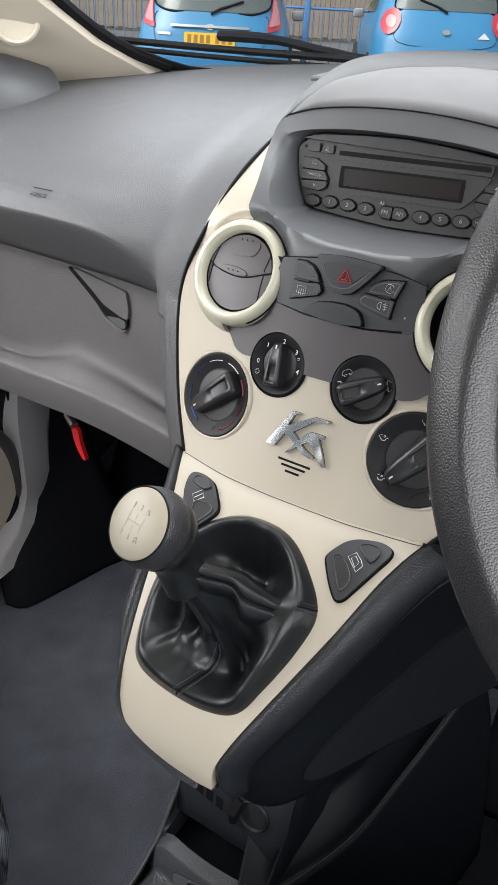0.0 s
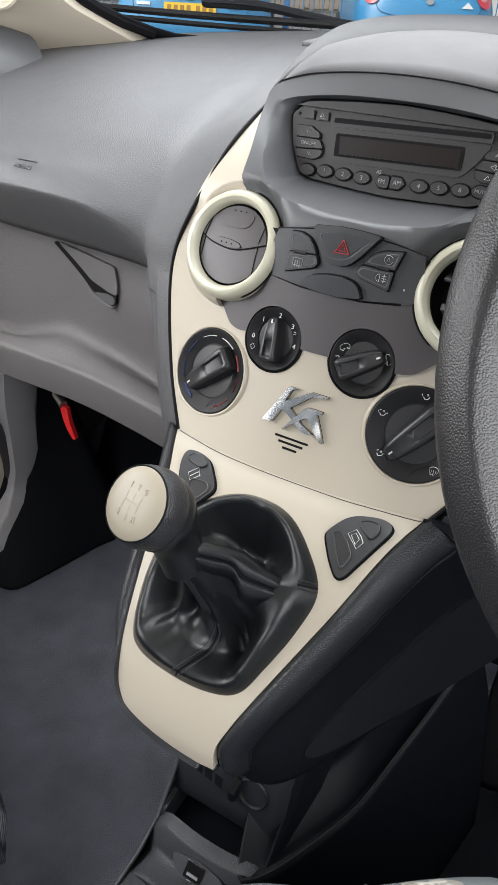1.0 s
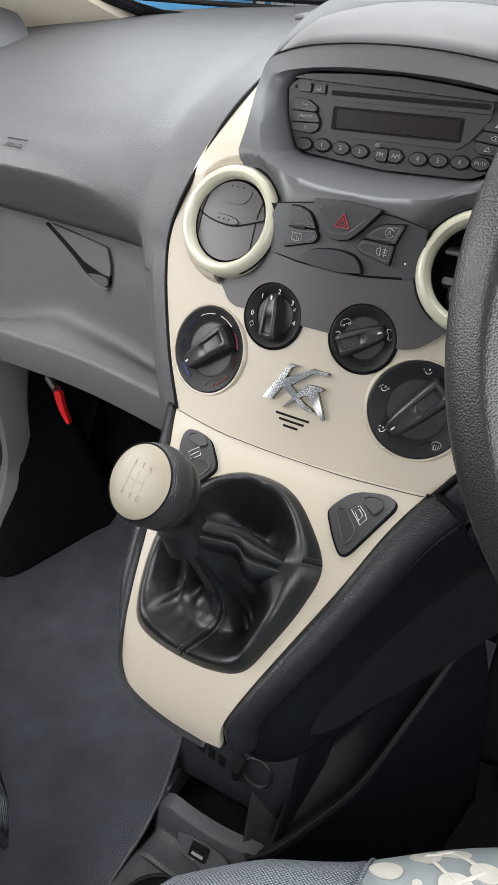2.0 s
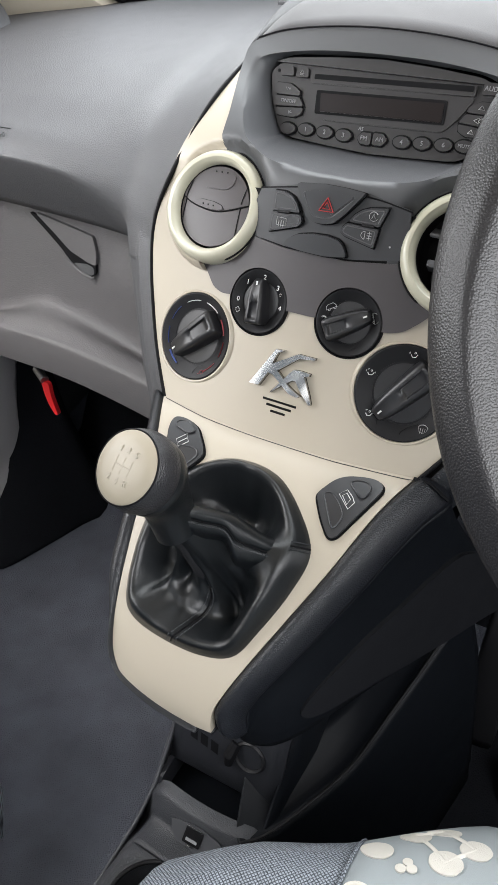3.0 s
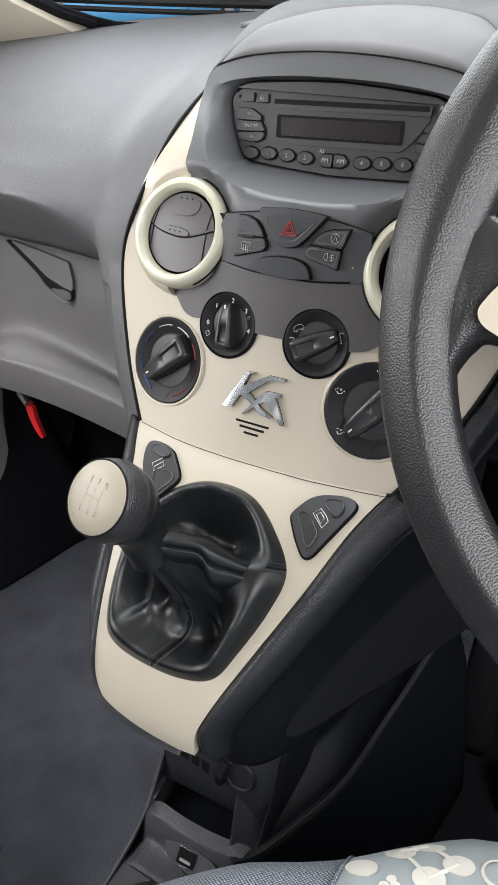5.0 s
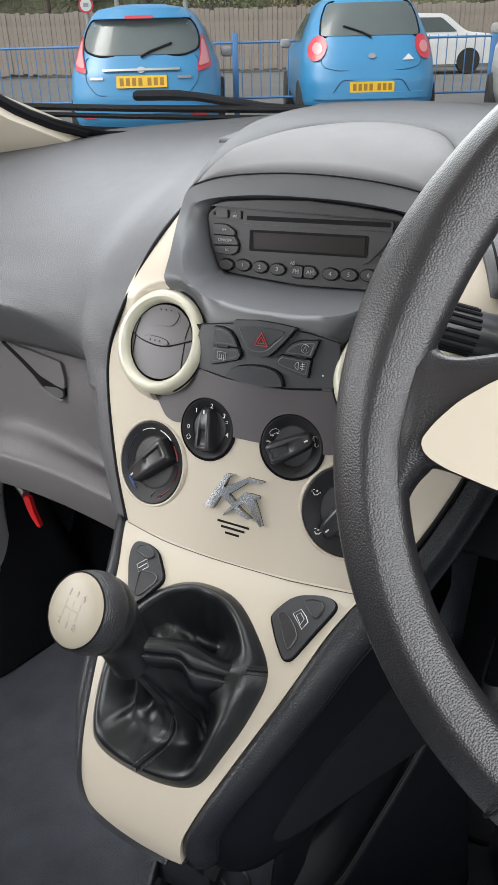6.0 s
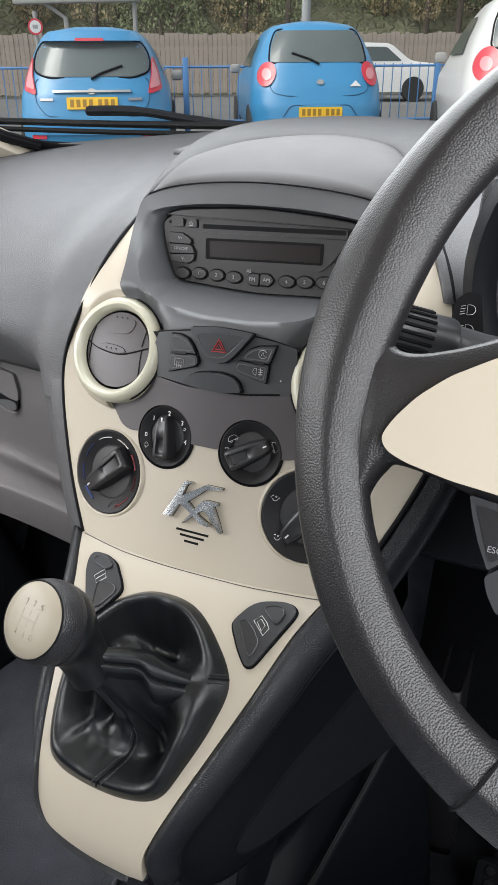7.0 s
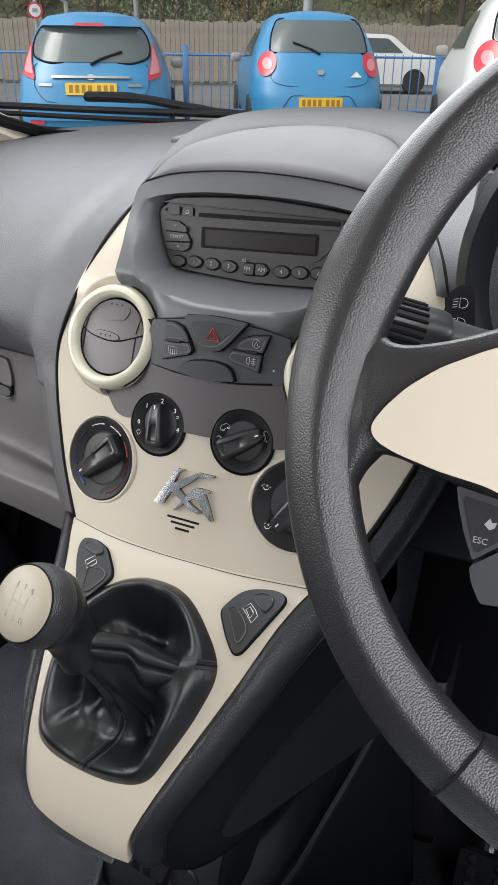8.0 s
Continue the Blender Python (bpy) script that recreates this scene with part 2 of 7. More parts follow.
CLOTH_DOT = surface("ecru_woven_motif", (0.56, 0.54, 0.49), 0.92, grain=1100, bump=0.7, vary=0.1, patch=60, spec=0.2)
THREAD = surface("black_thread", (0.028, 0.030, 0.034), 0.6)
# ---- the centre stack's surface: leans back, bows forward in the middle, sweeps back above ----
def stack_y(x, z):
    return 0.4554 + 0.34 * (z - 0.85) - 0.91 * (z - 0.85) ** 2 + x * x / 0.92 + 3.0 * max(0.0, z - 0.93) ** 1.5


def stack_normal(x, z):
    e = 1e-4
    return vec((stack_y(x + e, z) - stack_y(x - e, z)) / (2 * e), -1, (stack_y(x, z + e) - stack_y(x, z - e)) / (2 * e)).normalized()


def on_stack(x, z, d):
    return vec(x, stack_y(x, z), z) + stack_normal(x, z) * d


def stack_pose(x, z, d=0.0):
    """Local x to the right along the stack, y up it, z out of it."""
    n = stack_normal(x, z)
    right = vec(1, 0, 0)
    right = (right - n * right.dot(n)).normalized()
    up = n.cross(right)
    m = Matrix((right, up, n)).transposed().to_4x4()
    m.translation = on_stack(x, z, d)
    return m


# ---- body shell ----
floor = part("floor", grid([[vec(x, y, 0.255 + 0.35 * max(0, y - 0.75)) for x in np.linspace(-0.68, 0.68, 9)] for y in np.linspace(-1.4, 1.15, 14)]), CARPET, solid=0.01)
tagged(floor, "dark charcoal carpet on the car floor", "floor", kind="structure")
roof = part("ceiling", grid([[vec(x, y, 1.40 - 0.12 * (x / 0.6) ** 4 * 0.4 - 0.06 * max(0, (y - 0.1)) ** 2) for x in np.linspace(-0.6, 0.6, 9)] for y in np.linspace(-1.35, 0.35, 9)]), LINING, solid=0.02)
tagged(roof, "pale cloth roof lining of the car", "ceiling", kind="structure")
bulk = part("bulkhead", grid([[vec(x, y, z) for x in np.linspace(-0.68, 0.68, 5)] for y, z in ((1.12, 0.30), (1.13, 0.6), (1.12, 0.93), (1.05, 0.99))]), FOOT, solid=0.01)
tagged(bulk, "black firewall behind the dashboard", "wall", kind="structure")
for sgn, nm in ((-1, "wall_west"), (1, "wall_east")):
    w = part(nm, grid([[vec(sgn * (0.69 - 0.02 * abs(z - 0.6)), y, z) for y in np.linspace(-1.4, 1.15, 12)] for z in (0.2, 0.45, 0.7, 0.92)]), GREY, solid=0.02)
    tagged(w, "grey lower side of the car body", "wall", kind="structure")
    p = part("trim_pillar", tube(catmull([(sgn * 0.68, -0.35, 0.9), (sgn * 0.65, -0.38, 1.15), (sgn * 0.585, -0.4, 1.38)], 4), 0.05, 8), LINING)
    tagged(p, "cream lined door pillar", "pillar", kind="structure")
rear = part("wall_south", grid([[vec(x, -1.4, z) for x in np.linspace(-0.68, 0.68, 5)] for z in (0.2, 0.6, 0.95)]), GREY, solid=0.02)
tagged(rear, "grey rear bulkhead behind the back seat", "wall", kind="structure")

# ---- windscreen and its pillars ----
GLASS = bpy.data.materials.new("window_glass")
GLASS.use_nodes = True
gn = GLASS.node_tree
gn.nodes.remove(gn.nodes["Principled BSDF"])
clear, shine, blend = gn.nodes.new("ShaderNodeBsdfTransparent"), gn.nodes.new("ShaderNodeBsdfGlossy"), gn.nodes.new("ShaderNodeMixShader")
clear.inputs["Color"].default_value = (0.9, 0.93, 0.92, 1)
shine.inputs["Roughness"].default_value = 0.02
blend.inputs[0].default_value = 0.05
gn.links.new(clear.outputs[0], blend.inputs[1])
gn.links.new(shine.outputs[0], blend.inputs[2])
gn.links.new(blend.outputs[0], gn.nodes["Material Output"].inputs["Surface"])


def screen_point(u, v, d=0.0):
    """The windscreen: u across from -1 to 1, v from its foot to its head."""
    x = u * (0.53 - 0.05 * v)
    y = 0.985 - 0.62 * v - (0.30 - 0.1 * v) * abs(u) ** 2.6 * 0.55
    z = 1.005 + 0.36 * v - 0.012 * abs(u) ** 2
    return vec(x, y - d * 0.5, z - d * 0.87)


ws = part("window_1", grid([[screen_point(u, v) for u in np.linspace(-1, 1, 21)] for v in np.linspace(-0.05, 1, 9)]), GLASS)
ws.visible_shadow = False
tagged(ws, "clear raked windscreen over the dashboard", "windscreen", kind="structure")
frit = part("trim_frit", grid([[screen_point(u, 0.030 + 0.10 * max(0.0, (abs(u) - 0.76) / 0.15) ** 2 if v is None else v, 0.004) for u in np.linspace(-1, 1, 41)] for v in (-0.05, None)]), GAP, solid=0.002)
tagged(frit, "black ceramic band along the foot of the windscreen", "trim", kind="structure")
def edge_u(v):
    """Where the glass ends at the pillar: it rounds in at the foot."""
    return 0.945 - 0.10 * math.exp(-max(0.0, v - 0.04) / 0.07)


for sgn in (-1, 1):
    rows = []
    for v in np.linspace(-0.14, 1.02, 10):
        c = screen_point(sgn * (edge_u(v) + 0.058), v)
        rows.append([c + vec(sgn * a, b, h) for a, b, h in ((-0.03, 0.012, 0.0), (-0.026, -0.008, -0.006), (0.0, -0.030, -0.010), (0.05, -0.075, -0.008), (0.10, -0.13, -0.004), (0.13, -0.17, 0.0), (0.12, -0.06, 0.02), (0.04, 0.03, 0.025))])
    pl = part("trim_pillar", grid(rows, True, True, True), LINING)
    tagged(pl, "cream moulded windscreen pillar trim", "pillar", kind="structure")
    if sgn < 0:
        tw = thing("pillar_speaker", "round cream speaker cover on the windscreen pillar", "speaker", (-0.53, 0.68, 1.055))
        tm = look((-0.527, 0.680, 1.055), (0.21, 0.0, 1.085)) @ pose(0, 0, 0, 0, 180, 0)
        part("cover", lathe([(0.031, -0.09), (0.0285, 0.0), (0.026, 0.003), (0.0235, 0.002), (0.0225, 0.0), (0.0, 0.002)], 36), LINING, tw, m=tm)
    rb = part("trim_rubber", tube([screen_point(sgn * (edge_u(v) - 0.004), v, 0.006) for v in np.linspace(0.04, 1, 26)], 0.007, 8), GAP)
    tagged(rb, "black rubber edge of the windscreen", "trim", kind="structure")

# ---- dashboard ----
dash = thing("dashboard", "dark grey grained plastic dashboard with cream centre panel", "dashboard", (0, 0.6, 0.8))
sec = [
    [(-0.125, 0.95, 1.030), (-0.117, 0.75, 1.022), (-0.112, 0.62, 1.008), (-0.106, 0.552, 0.9965), (-0.1205, 0.5215, 0.968), (-0.137, 0.4975, 0.926), (-0.1545, 0.4935, 0.886), (-0.1535, 0.4895, 0.866), (-0.1512, 0.4830, 0.846)],
    [(-0.186, 0.95, 1.025), (-0.185, 0.78, 1.012), (-0.184, 0.66, 0.988), (-0.183, 0.585, 0.963), (-0.182, 0.545, 0.941), (-0.183, 0.520, 0.917), (-0.186, 0.5065, 0.890), (-0.188, 0.503, 0.868), (-0.187, 0.500, 0.842)],
    [(-0.215, 0.95, 1.023), (-0.215, 0.78, 1.009), (-0.215, 0.66, 0.985), (-0.215, 0.585, 0.958), (-0.212, 0.545, 0.938), (-0.210, 0.520, 0.916), (-0.209, 0.509, 0.896), (-0.210, 0.514, 0.872), (-0.214, 0.552, 0.834)],
    [(-0.28, 0.94, 1.018), (-0.28, 0.78, 1.002), (-0.28, 0.66, 0.974), (-0.28, 0.585, 0.949), (-0.28, 0.545, 0.931), (-0.28, 0.520, 0.920), (-0.28, 0.507, 0.906), (-0.28, 0.510, 0.893), (-0.28, 0.558, 0.838)],
    [(-0.45, 0.90, 1.004), (-0.45, 0.77, 0.990), (-0.45, 0.66, 0.966), (-0.45, 0.585, 0.945), (-0.45, 0.545, 0.930), (-0.45, 0.520, 0.920), (-0.45, 0.508, 0.906), (-0.45, 0.511, 0.893), (-0.45, 0.560, 0.842)],
    [(-0.67, 0.80, 0.980), (-0.67, 0.74, 0.972), (-0.67, 0.66, 0.957), (-0.67, 0.60, 0.942), (-0.67, 0.56, 0.929), (-0.67, 0.537, 0.915), (-0.67, 0.524, 0.901), (-0.67, 0.526, 0.888), (-0.67, 0.57, 0.846)],
]
sec = [catmull(s, 5) for s in sec]
cols = [catmull([s[i] for s in sec], 8) for i in range(len(sec[0]))]
part("passenger_pad", grid(cols), DASH, dash, "dark grey grained airbag pad", solid=0.004, sharp=60)
mir = [[vec(-p.x + 0.022, p.y, p.z) for p in row] for row in cols]
part("driver_pad", grid(mir[:22]), DASH, dash, "dark grey grained pad", solid=0.004, sharp=60)
part("knee_panel", grid([[p + vec(0.004, 0.004, 0) for p in row] for row in mir[21:]]), SIDE, dash, "black lower panel on the driver's side", solid=0.004, sharp=60)
edge = catmull([(-0.1535, 0.4925, 0.868), (-0.1515, 0.4820, 0.849), (-0.1325, 0.4565, 0.7995), (-0.1095, 0.4335, 0.762), (-0.098, 0.424, 0.742)], 6)
back = catmull([(-0.190, 0.509, 0.868), (-0.186, 0.503, 0.845), (-0.171, 0.488, 0.800), (-0.153, 0.472, 0.752), (-0.140, 0.462, 0.725)], 6)
for sgn, nm in ((1, "side_strip"), (-1, "side_strip")):
    f = lambda p: vec(sgn * p.x + (0.001 if sgn < 0 else 0), p.y + (0.004 if sgn < 0 else 0), p.z)
    rows = []
    for e, b in zip(edge, back):
        if sgn < 0:
            b = e.lerp(b, 0.6)
        mid = (e + b) / 2 + vec(-0.002, -0.003, 0.0)
        rows.append([f(e + vec(0.002, 0.012, 0)), f(e), f(e * 0.65 + b * 0.35 + vec(-0.001, -0.0025, 0)), f(mid), f(b + vec(0.001, -0.002, 0)), f(b + vec(-0.004, 0.01, 0)), f(b + vec(-0.008, 0.10, -0.002))])
    part(nm, grid([catmull(r, 3) for r in rows]), DASH if sgn > 0 else PAD, dash, "grained strip beside the centre panel", solid=0.003, sharp=60)
    line = [on_stack(x, z, 0.001) for x, z in ((0.1265, 0.998), (0.1462, 0.968), (0.1578, 0.926), (0.1608, 0.886), (0.1508, 0.849), (0.1288, 0.7995), (0.1022, 0.7610))]
    ln = catmull(line, 8) if sgn < 0 else [f(p + vec(0.0022, -0.0008, 0)) for p in catmull([(-0.1055, 0.5515, 0.997), (-0.1205, 0.5205, 0.968), (-0.137, 0.4965, 0.926), (-0.154, 0.4925, 0.886), (-0.1515, 0.4805, 0.849), (-0.1320, 0.4555, 0.7995), (-0.1090, 0.4325, 0.763)], 8)]
    part("edge_seal", tube(ln, 0.0017, 6), GAP, dash, "black rubber bead")

# glove box lid under the pad
rows = []
for x in np.linspace(-0.155, -0.665, 40):
    k = max(0.0, 1 - (-0.155 - x) / 0.20)
    # the sloping ledge is deepest below the latch and tapers to both sides
    zl = max(0.702, 0.729 - (0.36 * max(0.0, -0.366 - x) if x < -0.366 else 0.13 * (x + 0.366)))
    prof = [(0.60, 0.870), (0.587, 0.850), (0.584, 0.815), (0.584, 0.780), (0.584, zl + 0.022), (0.582, zl + 0.007), (0.576, zl - 0.001), (0.562, 0.715 + 0.3 * (zl - 0.715)), (0.5495, 0.7095), (0.5450, 0.7065), (0.5432, 0.7020), (0.5440, 0.685), (0.5465, 0.6690), (0.551, 0.6640), (0.585, 0.660)]
    rows.append(catmull([vec(x, y - 0.035 * k ** 1.5 * (0.5 if z > 0.8 else 1), z + 0.004 * k * (1 if z < 0.745 else 0)) for y, z in prof], 4))
lid = part("glovebox_lid", grid(rows), LID, dash, "grey plastic glovebox lid with a folded ridge", solid=0.004, sharp=70)
def lid_map(a, b, d):
    k = max(0.0, 1 - (-0.155 - a) / 0.20)
    return vec(a, 0.5822 - 0.035 * k ** 1.5 * (0.5 + 0.5 * min(1.0, max(0.0, (0.815 - b) / 0.03))) - d, b)


# raised black and darker plates draw the shade inside the latch's hollow
part("latch_recess_shade", plate(rnd([(-0.3745, 0.8270), (-0.3645, 0.8248), (-0.291, 0.8150), (-0.2862, 0.7990), (-0.2865, 0.7800), (-0.2925, 0.7755), (-0.3045, 0.7770), (-0.3215, 0.7850), (-0.3330, 0.7950)], 0.004), lid_map, 0.0016, bev=0.0006, cell=0.012), GAP, lid)
part("latch_flap", plate(rnd([(-0.3660, 0.8275), (-0.2900, 0.8175), (-0.2850, 0.8000), (-0.2858, 0.7890), (-0.2985, 0.7900), (-0.3225, 0.7965)], 0.003), lid_map, 0.0020, bev=0.0008, cell=0.012), LID, lid, "smooth latch flap")
part("latch_pocket_shade", plate(rnd([(-0.3180, 0.7850), (-0.2990, 0.7880), (-0.2885, 0.7865), (-0.2885, 0.7800), (-0.2935, 0.7770), (-0.3045, 0.7780)], 0.003), lid_map, 0.0022, bev=0.0006, cell=0.012), DASH, lid)
part("latch_lip", tube([lid_map(a, b, 0.0024) for a, b in ((-0.331, 0.7925), (-0.3215, 0.7840), (-0.3045, 0.7762), (-0.2925, 0.7748), (-0.2885, 0.7768))], [0.0006, 0.0014, 0.0018, 0.0014, 0.0005], 8), LID, lid)

# hood over the radio
seam = catmull([(-0.099, 0.553, 1.0090), (-0.076, 0.5530, 1.0158), (-0.04, 0.5520, 1.0205), (0, 0.5515, 1.0222), (0.04, 0.5520, 1.0205), (0.076, 0.5530, 1.0158), (0.099, 0.553, 1.0090)], 6)


def arch(half, n=6):
    left = [Vector(p) for p in half]
    return catmull(left + [vec(-p.x, p.y, p.z) for p in reversed(left[:-1])], n)


inner = arch([(-0.1035, 0.561, 1.0050), (-0.0985, 0.592, 1.018), (-0.0860, 0.632, 1.030), (-0.0640, 0.668, 1.0385), (-0.034, 0.688, 1.0425), (0, 0.694, 1.0440)])
outer = arch([(-0.1075, 0.552, 0.9985), (-0.1145, 0.60, 1.017), (-0.1165, 0.65, 1.033), (-0.110, 0.70, 1.043), (-0.085, 0.775, 1.048), (0, 0.80, 1.051)])
n_in = len(inner)
t_of = [i / (n_in - 1) * (len(seam) - 1) for i in range(n_in)]
seam_r = [seam[int(t)].lerp(seam[min(int(t) + 1, len(seam) - 1)], t - int(t)) for t in t_of]
rows = []
for s in np.linspace(0, 1, 9):
    rows.append([a.lerp(b, s) + vec(0, 0, 0.010 * math.sin(math.pi * s) * min(1, (1 - abs(2 * i / (n_in - 1) - 1)) * 3)) for i, (a, b) in enumerate(zip(seam_r, inner))])
part("hood_top", grid(rows), HOOD, dash, "smooth grey hood over the radio", solid=0.003, sharp=60)
part("hood_seam", tube([p + vec(0, -0.0004, 0.0004) for p in seam], 0.0006, 6), GAP, dash)
rows = []
for a, b in zip(inner, outer):
    rows.append([a + vec(0, 0, -0.004), a + vec(0, 0, 0.0015), a.lerp(b, 0.3) + vec(0, 0, 0.0045), a.lerp(b, 0.75) + vec(0, 0, 0.004), b + vec(0, 0, 0.0), b + vec(0.10 * b.x, 0.01, -0.02), b + vec(0.25 * b.x, 0.02, -0.05)])
part("hood_rim", grid([catmull(r, 3) for r in rows]), HOODRIM, dash, "raised rounded rim of the hood", solid=0.003, sharp=60)
mid = []
for y, z in ((0.70, 1.028), (0.80, 1.034), (0.95, 1.040), (1.0, 1.035)):
    mid.append([vec(x, y, z - 0.05 * max(0, abs(x) - 0.1)) for x in np.linspace(-0.16, 0.16, 9)])
part("dash_top", grid(mid), DASH, dash, solid=0.004)
part("demister_slot", tube([(-0.03, 0.86, 1.0395), (0.05, 0.862, 1.0400), (0.14, 0.858, 1.0385)], 0.0035, 6, flat=0.4), GAP, dash, "dark windscreen demister slot")
# ---- centre stack ----
left_edge = [(-0.105, 0.997), (-0.1205, 0.968), (-0.137, 0.926), (-0.1535, 0.886), (-0.1505, 0.849), (-0.131, 0.7995), (-0.108, 0.7615)]
curve = [(p.x, p.y) for p in catmull([(a, b, 0) for a, b in left_edge], 6)]
right_edge = [(p.x, p.y) for p in catmull([(0.1015, 0.7615, 0), (0.1280, 0.7995, 0), (0.1500, 0.849, 0), (0.1600, 0.886, 0), (0.1570, 0.926, 0), (0.1455, 0.968, 0), (0.1260, 0.997, 0)], 6)]
# bezel bowl round the radio: face, fold, wall
def ring_of(pts):
    left = [Vector(p) for p in pts]
    right = [vec(-p.x, p.y, p.z) for p in reversed(left[1:-1])]
    return catmull(left + right, 6, closed=True)


face = ring_of([on_stack(x, z, 0.0016) for x, z in ((0, 0.9315), (-0.03, 0.9268), (-0.056, 0.9250), (-0.0725, 0.9385), (-0.0940, 0.9440), (-0.0985, 0.9660), (-0.1060, 0.992))] + [ (-0.1000, 0.5515, 1.0075), (-0.06, 0.5525, 1.0180), (0, 0.5512, 1.0218)])
inner_edge = [(p.x * 0.997, p.z + 0.0003) for p in sorted((q for q in face if q.z < 0.9925), key=lambda q: -q.x)]
cream = plate(curve + right_edge + inner_edge, on_stack, 0.0, base=-0.012, bev=0.0015, cell=0.002)
DIALS = ((-0.0899, 0.8125, 0.0335), (-0.0398, 0.8505, 0.0236), (0.0303, 0.8515, 0.0237), (0.0783, 0.8143, 0.0338))


def punched(bm):
    """Round holes for the dials, with clean edges, in a panel that lies on the stack."""
    rim = {v for e in bm.edges if e.is_boundary for v in e.verts}
    rim |= {e.other_vert(v) for v in rim for e in v.link_edges}
    for v in bm.verts:
        v.tag = v in rim
    for x, z, r in DIALS:
        inv = stack_pose(x, z).inverted()
        far = {v: (inv @ v.co).xy.length for v in bm.verts}
        bmesh.ops.delete(bm, geom=[f for f in bm.faces if min(far[v] for v in f.verts) < r], context="FACES")
        m = inv.inverted()
        for v in {v for e in bm.edges if e.is_boundary for v in e.verts if not v.tag}:
            p = inv @ v.co
            if p.xy.length < r + 0.006 and abs(p.z) < 0.004:
                k = (r + 0.0002) / p.xy.length
                v.co = m @ vec(p.x * k, p.y * k, p.z)
                v.tag = True
    return bm


VENTS = ((-0.0902, 0.9050), (0.0935, 0.9058))


def vent_pose(x, z):
    """The ring's own plane leans further back than the stack."""
    n = vec(0.077 if x > 0 else -0.077, -0.880, 0.469).normalized()
    right = (vec(1, 0, 0) - n * n.x).normalized()
    m = Matrix((right, n.cross(right), n)).transposed().to_4x4()
    m.translation = on_stack(x, z, 0.0030)
    return m


def sunk(bm):
    """A panel dished behind the vents' rings, and open inside them."""
    for vx, vz in VENTS:
        m = vent_pose(vx, vz)
        inv = m.inverted()
        local = {v: inv @ v.co for v in bm.verts}
        bmesh.ops.delete(bm, geom=[f for f in bm.faces if max(local[v].xy.length for v in f.verts) < 0.0385], context="FACES")
        for v in bm.verts:
            p = local[v]
            rad = p.xy.length
            if rad < 0.060 and p.z > -0.03:
                p.z = min(p.z, -0.0020 + max(0.0, rad - 0.0425) * 1.4)
                v.co = m @ p
    return bm


part("cream_panel", sunk(punched(cream)), CREAM, dash, "cream lacquered plastic centre panel", sharp=50)
part("fascia_base", punched(plate(rnd([(-0.073, 0.872), (-0.055, 0.864), (0.055, 0.864), (0.073, 0.872), (0.0575, 0.890), (0.0545, 0.906), (0.0575, 0.922), (0.060, 0.9240), (-0.060, 0.9240), (-0.0575, 0.922), (-0.0545, 0.906), (-0.0575, 0.890)], 0.004), on_stack, 0.0006, bev=0.0004, cell=0.004)), GAP, dash, sharp=50)
part("lower_fascia", punched(plate(rnd([(-0.097, 0.868), (-0.088, 0.860), (-0.080, 0.851), (-0.071, 0.8485), (-0.062, 0.850), (-0.041, 0.8495), (0.03, 0.8500), (0.058, 0.8500), (0.068, 0.8525), (0.078, 0.8605), (0.086, 0.869), (0.068, 0.8785), (0.0565, 0.8940), (0.021, 0.8900), (-0.0257, 0.8897), (-0.0550, 0.8930), (-0.0665, 0.8770)], 0.004), on_stack, 0.0022, bev=0.0008, cell=0.004)), PLUM, dash, "plum grey plastic fascia", sharp=50)
for sgn in (-1, 1):
    vx, vz = VENTS[0 if sgn < 0 else 1]
    hug = [(vx - sgn * 0.0368 * math.cos(t), vz + 0.0368 * math.sin(t)) for t in np.linspace(radians(-42), radians(84), 16)]
    part("fascia_web", sunk(plate([(sgn * a, b) for a, b in ((0.0945, 0.9445), (0.0790, 0.9400), (0.0560, 0.9275), (0.0470, 0.9250), (0.0470, 0.8900), (0.0580, 0.8780))] + hug, on_stack, 0.0012, bev=0.0003, cell=0.004)), GREY, dash, "grey web beside the vent", sharp=50)
PANEL = surface("charcoal_panel_plastic", (0.034, 0.035, 0.039), 0.42, grain=1500, bump=0.08, vary=0.06)
part("switch_panel", plate(rnd([(-0.0562, 0.8937), (-0.0257, 0.8910), (0.021, 0.8913), (0.0562, 0.8960), (0.0575, 0.915), (0.0560, 0.9272), (0.0410, 0.9306), (0.0270, 0.9332), (0.003, 0.9329), (-0.0222, 0.9318), (-0.0510, 0.9256), (-0.0565, 0.91)], 0.002), on_stack, 0.0024, bev=0.0008, cell=0.012), PANEL, dash, "dark grey switch panel", sharp=50)

fold = ring_of([on_stack(x, z, 0.0014) for x, z in ((0, 0.9385), (-0.0224, 0.9386), (-0.0521, 0.9427), (-0.0660, 0.9475), (-0.0775, 0.9535), (-0.0868, 0.9660))] + [(-0.0955, 0.533, 0.986), (-0.0900, 0.5430, 0.9985), (-0.05, 0.5450, 1.0055), (0, 0.5450, 1.0073)])


def face_row(s):
    """Between the bezel's outer edge and its fold, lying on the stack below."""
    out = []
    for a, b in zip(face, fold):
        p = a.lerp(b, s)
        k = max(0.0, min(1.0, (0.985 - p.z) / 0.015))
        out.append(p.lerp(on_stack(p.x, p.z, 0.0018), k))
    return out



def radio_y(z):
    return 0.540 + 0.25 * (z - 0.95)


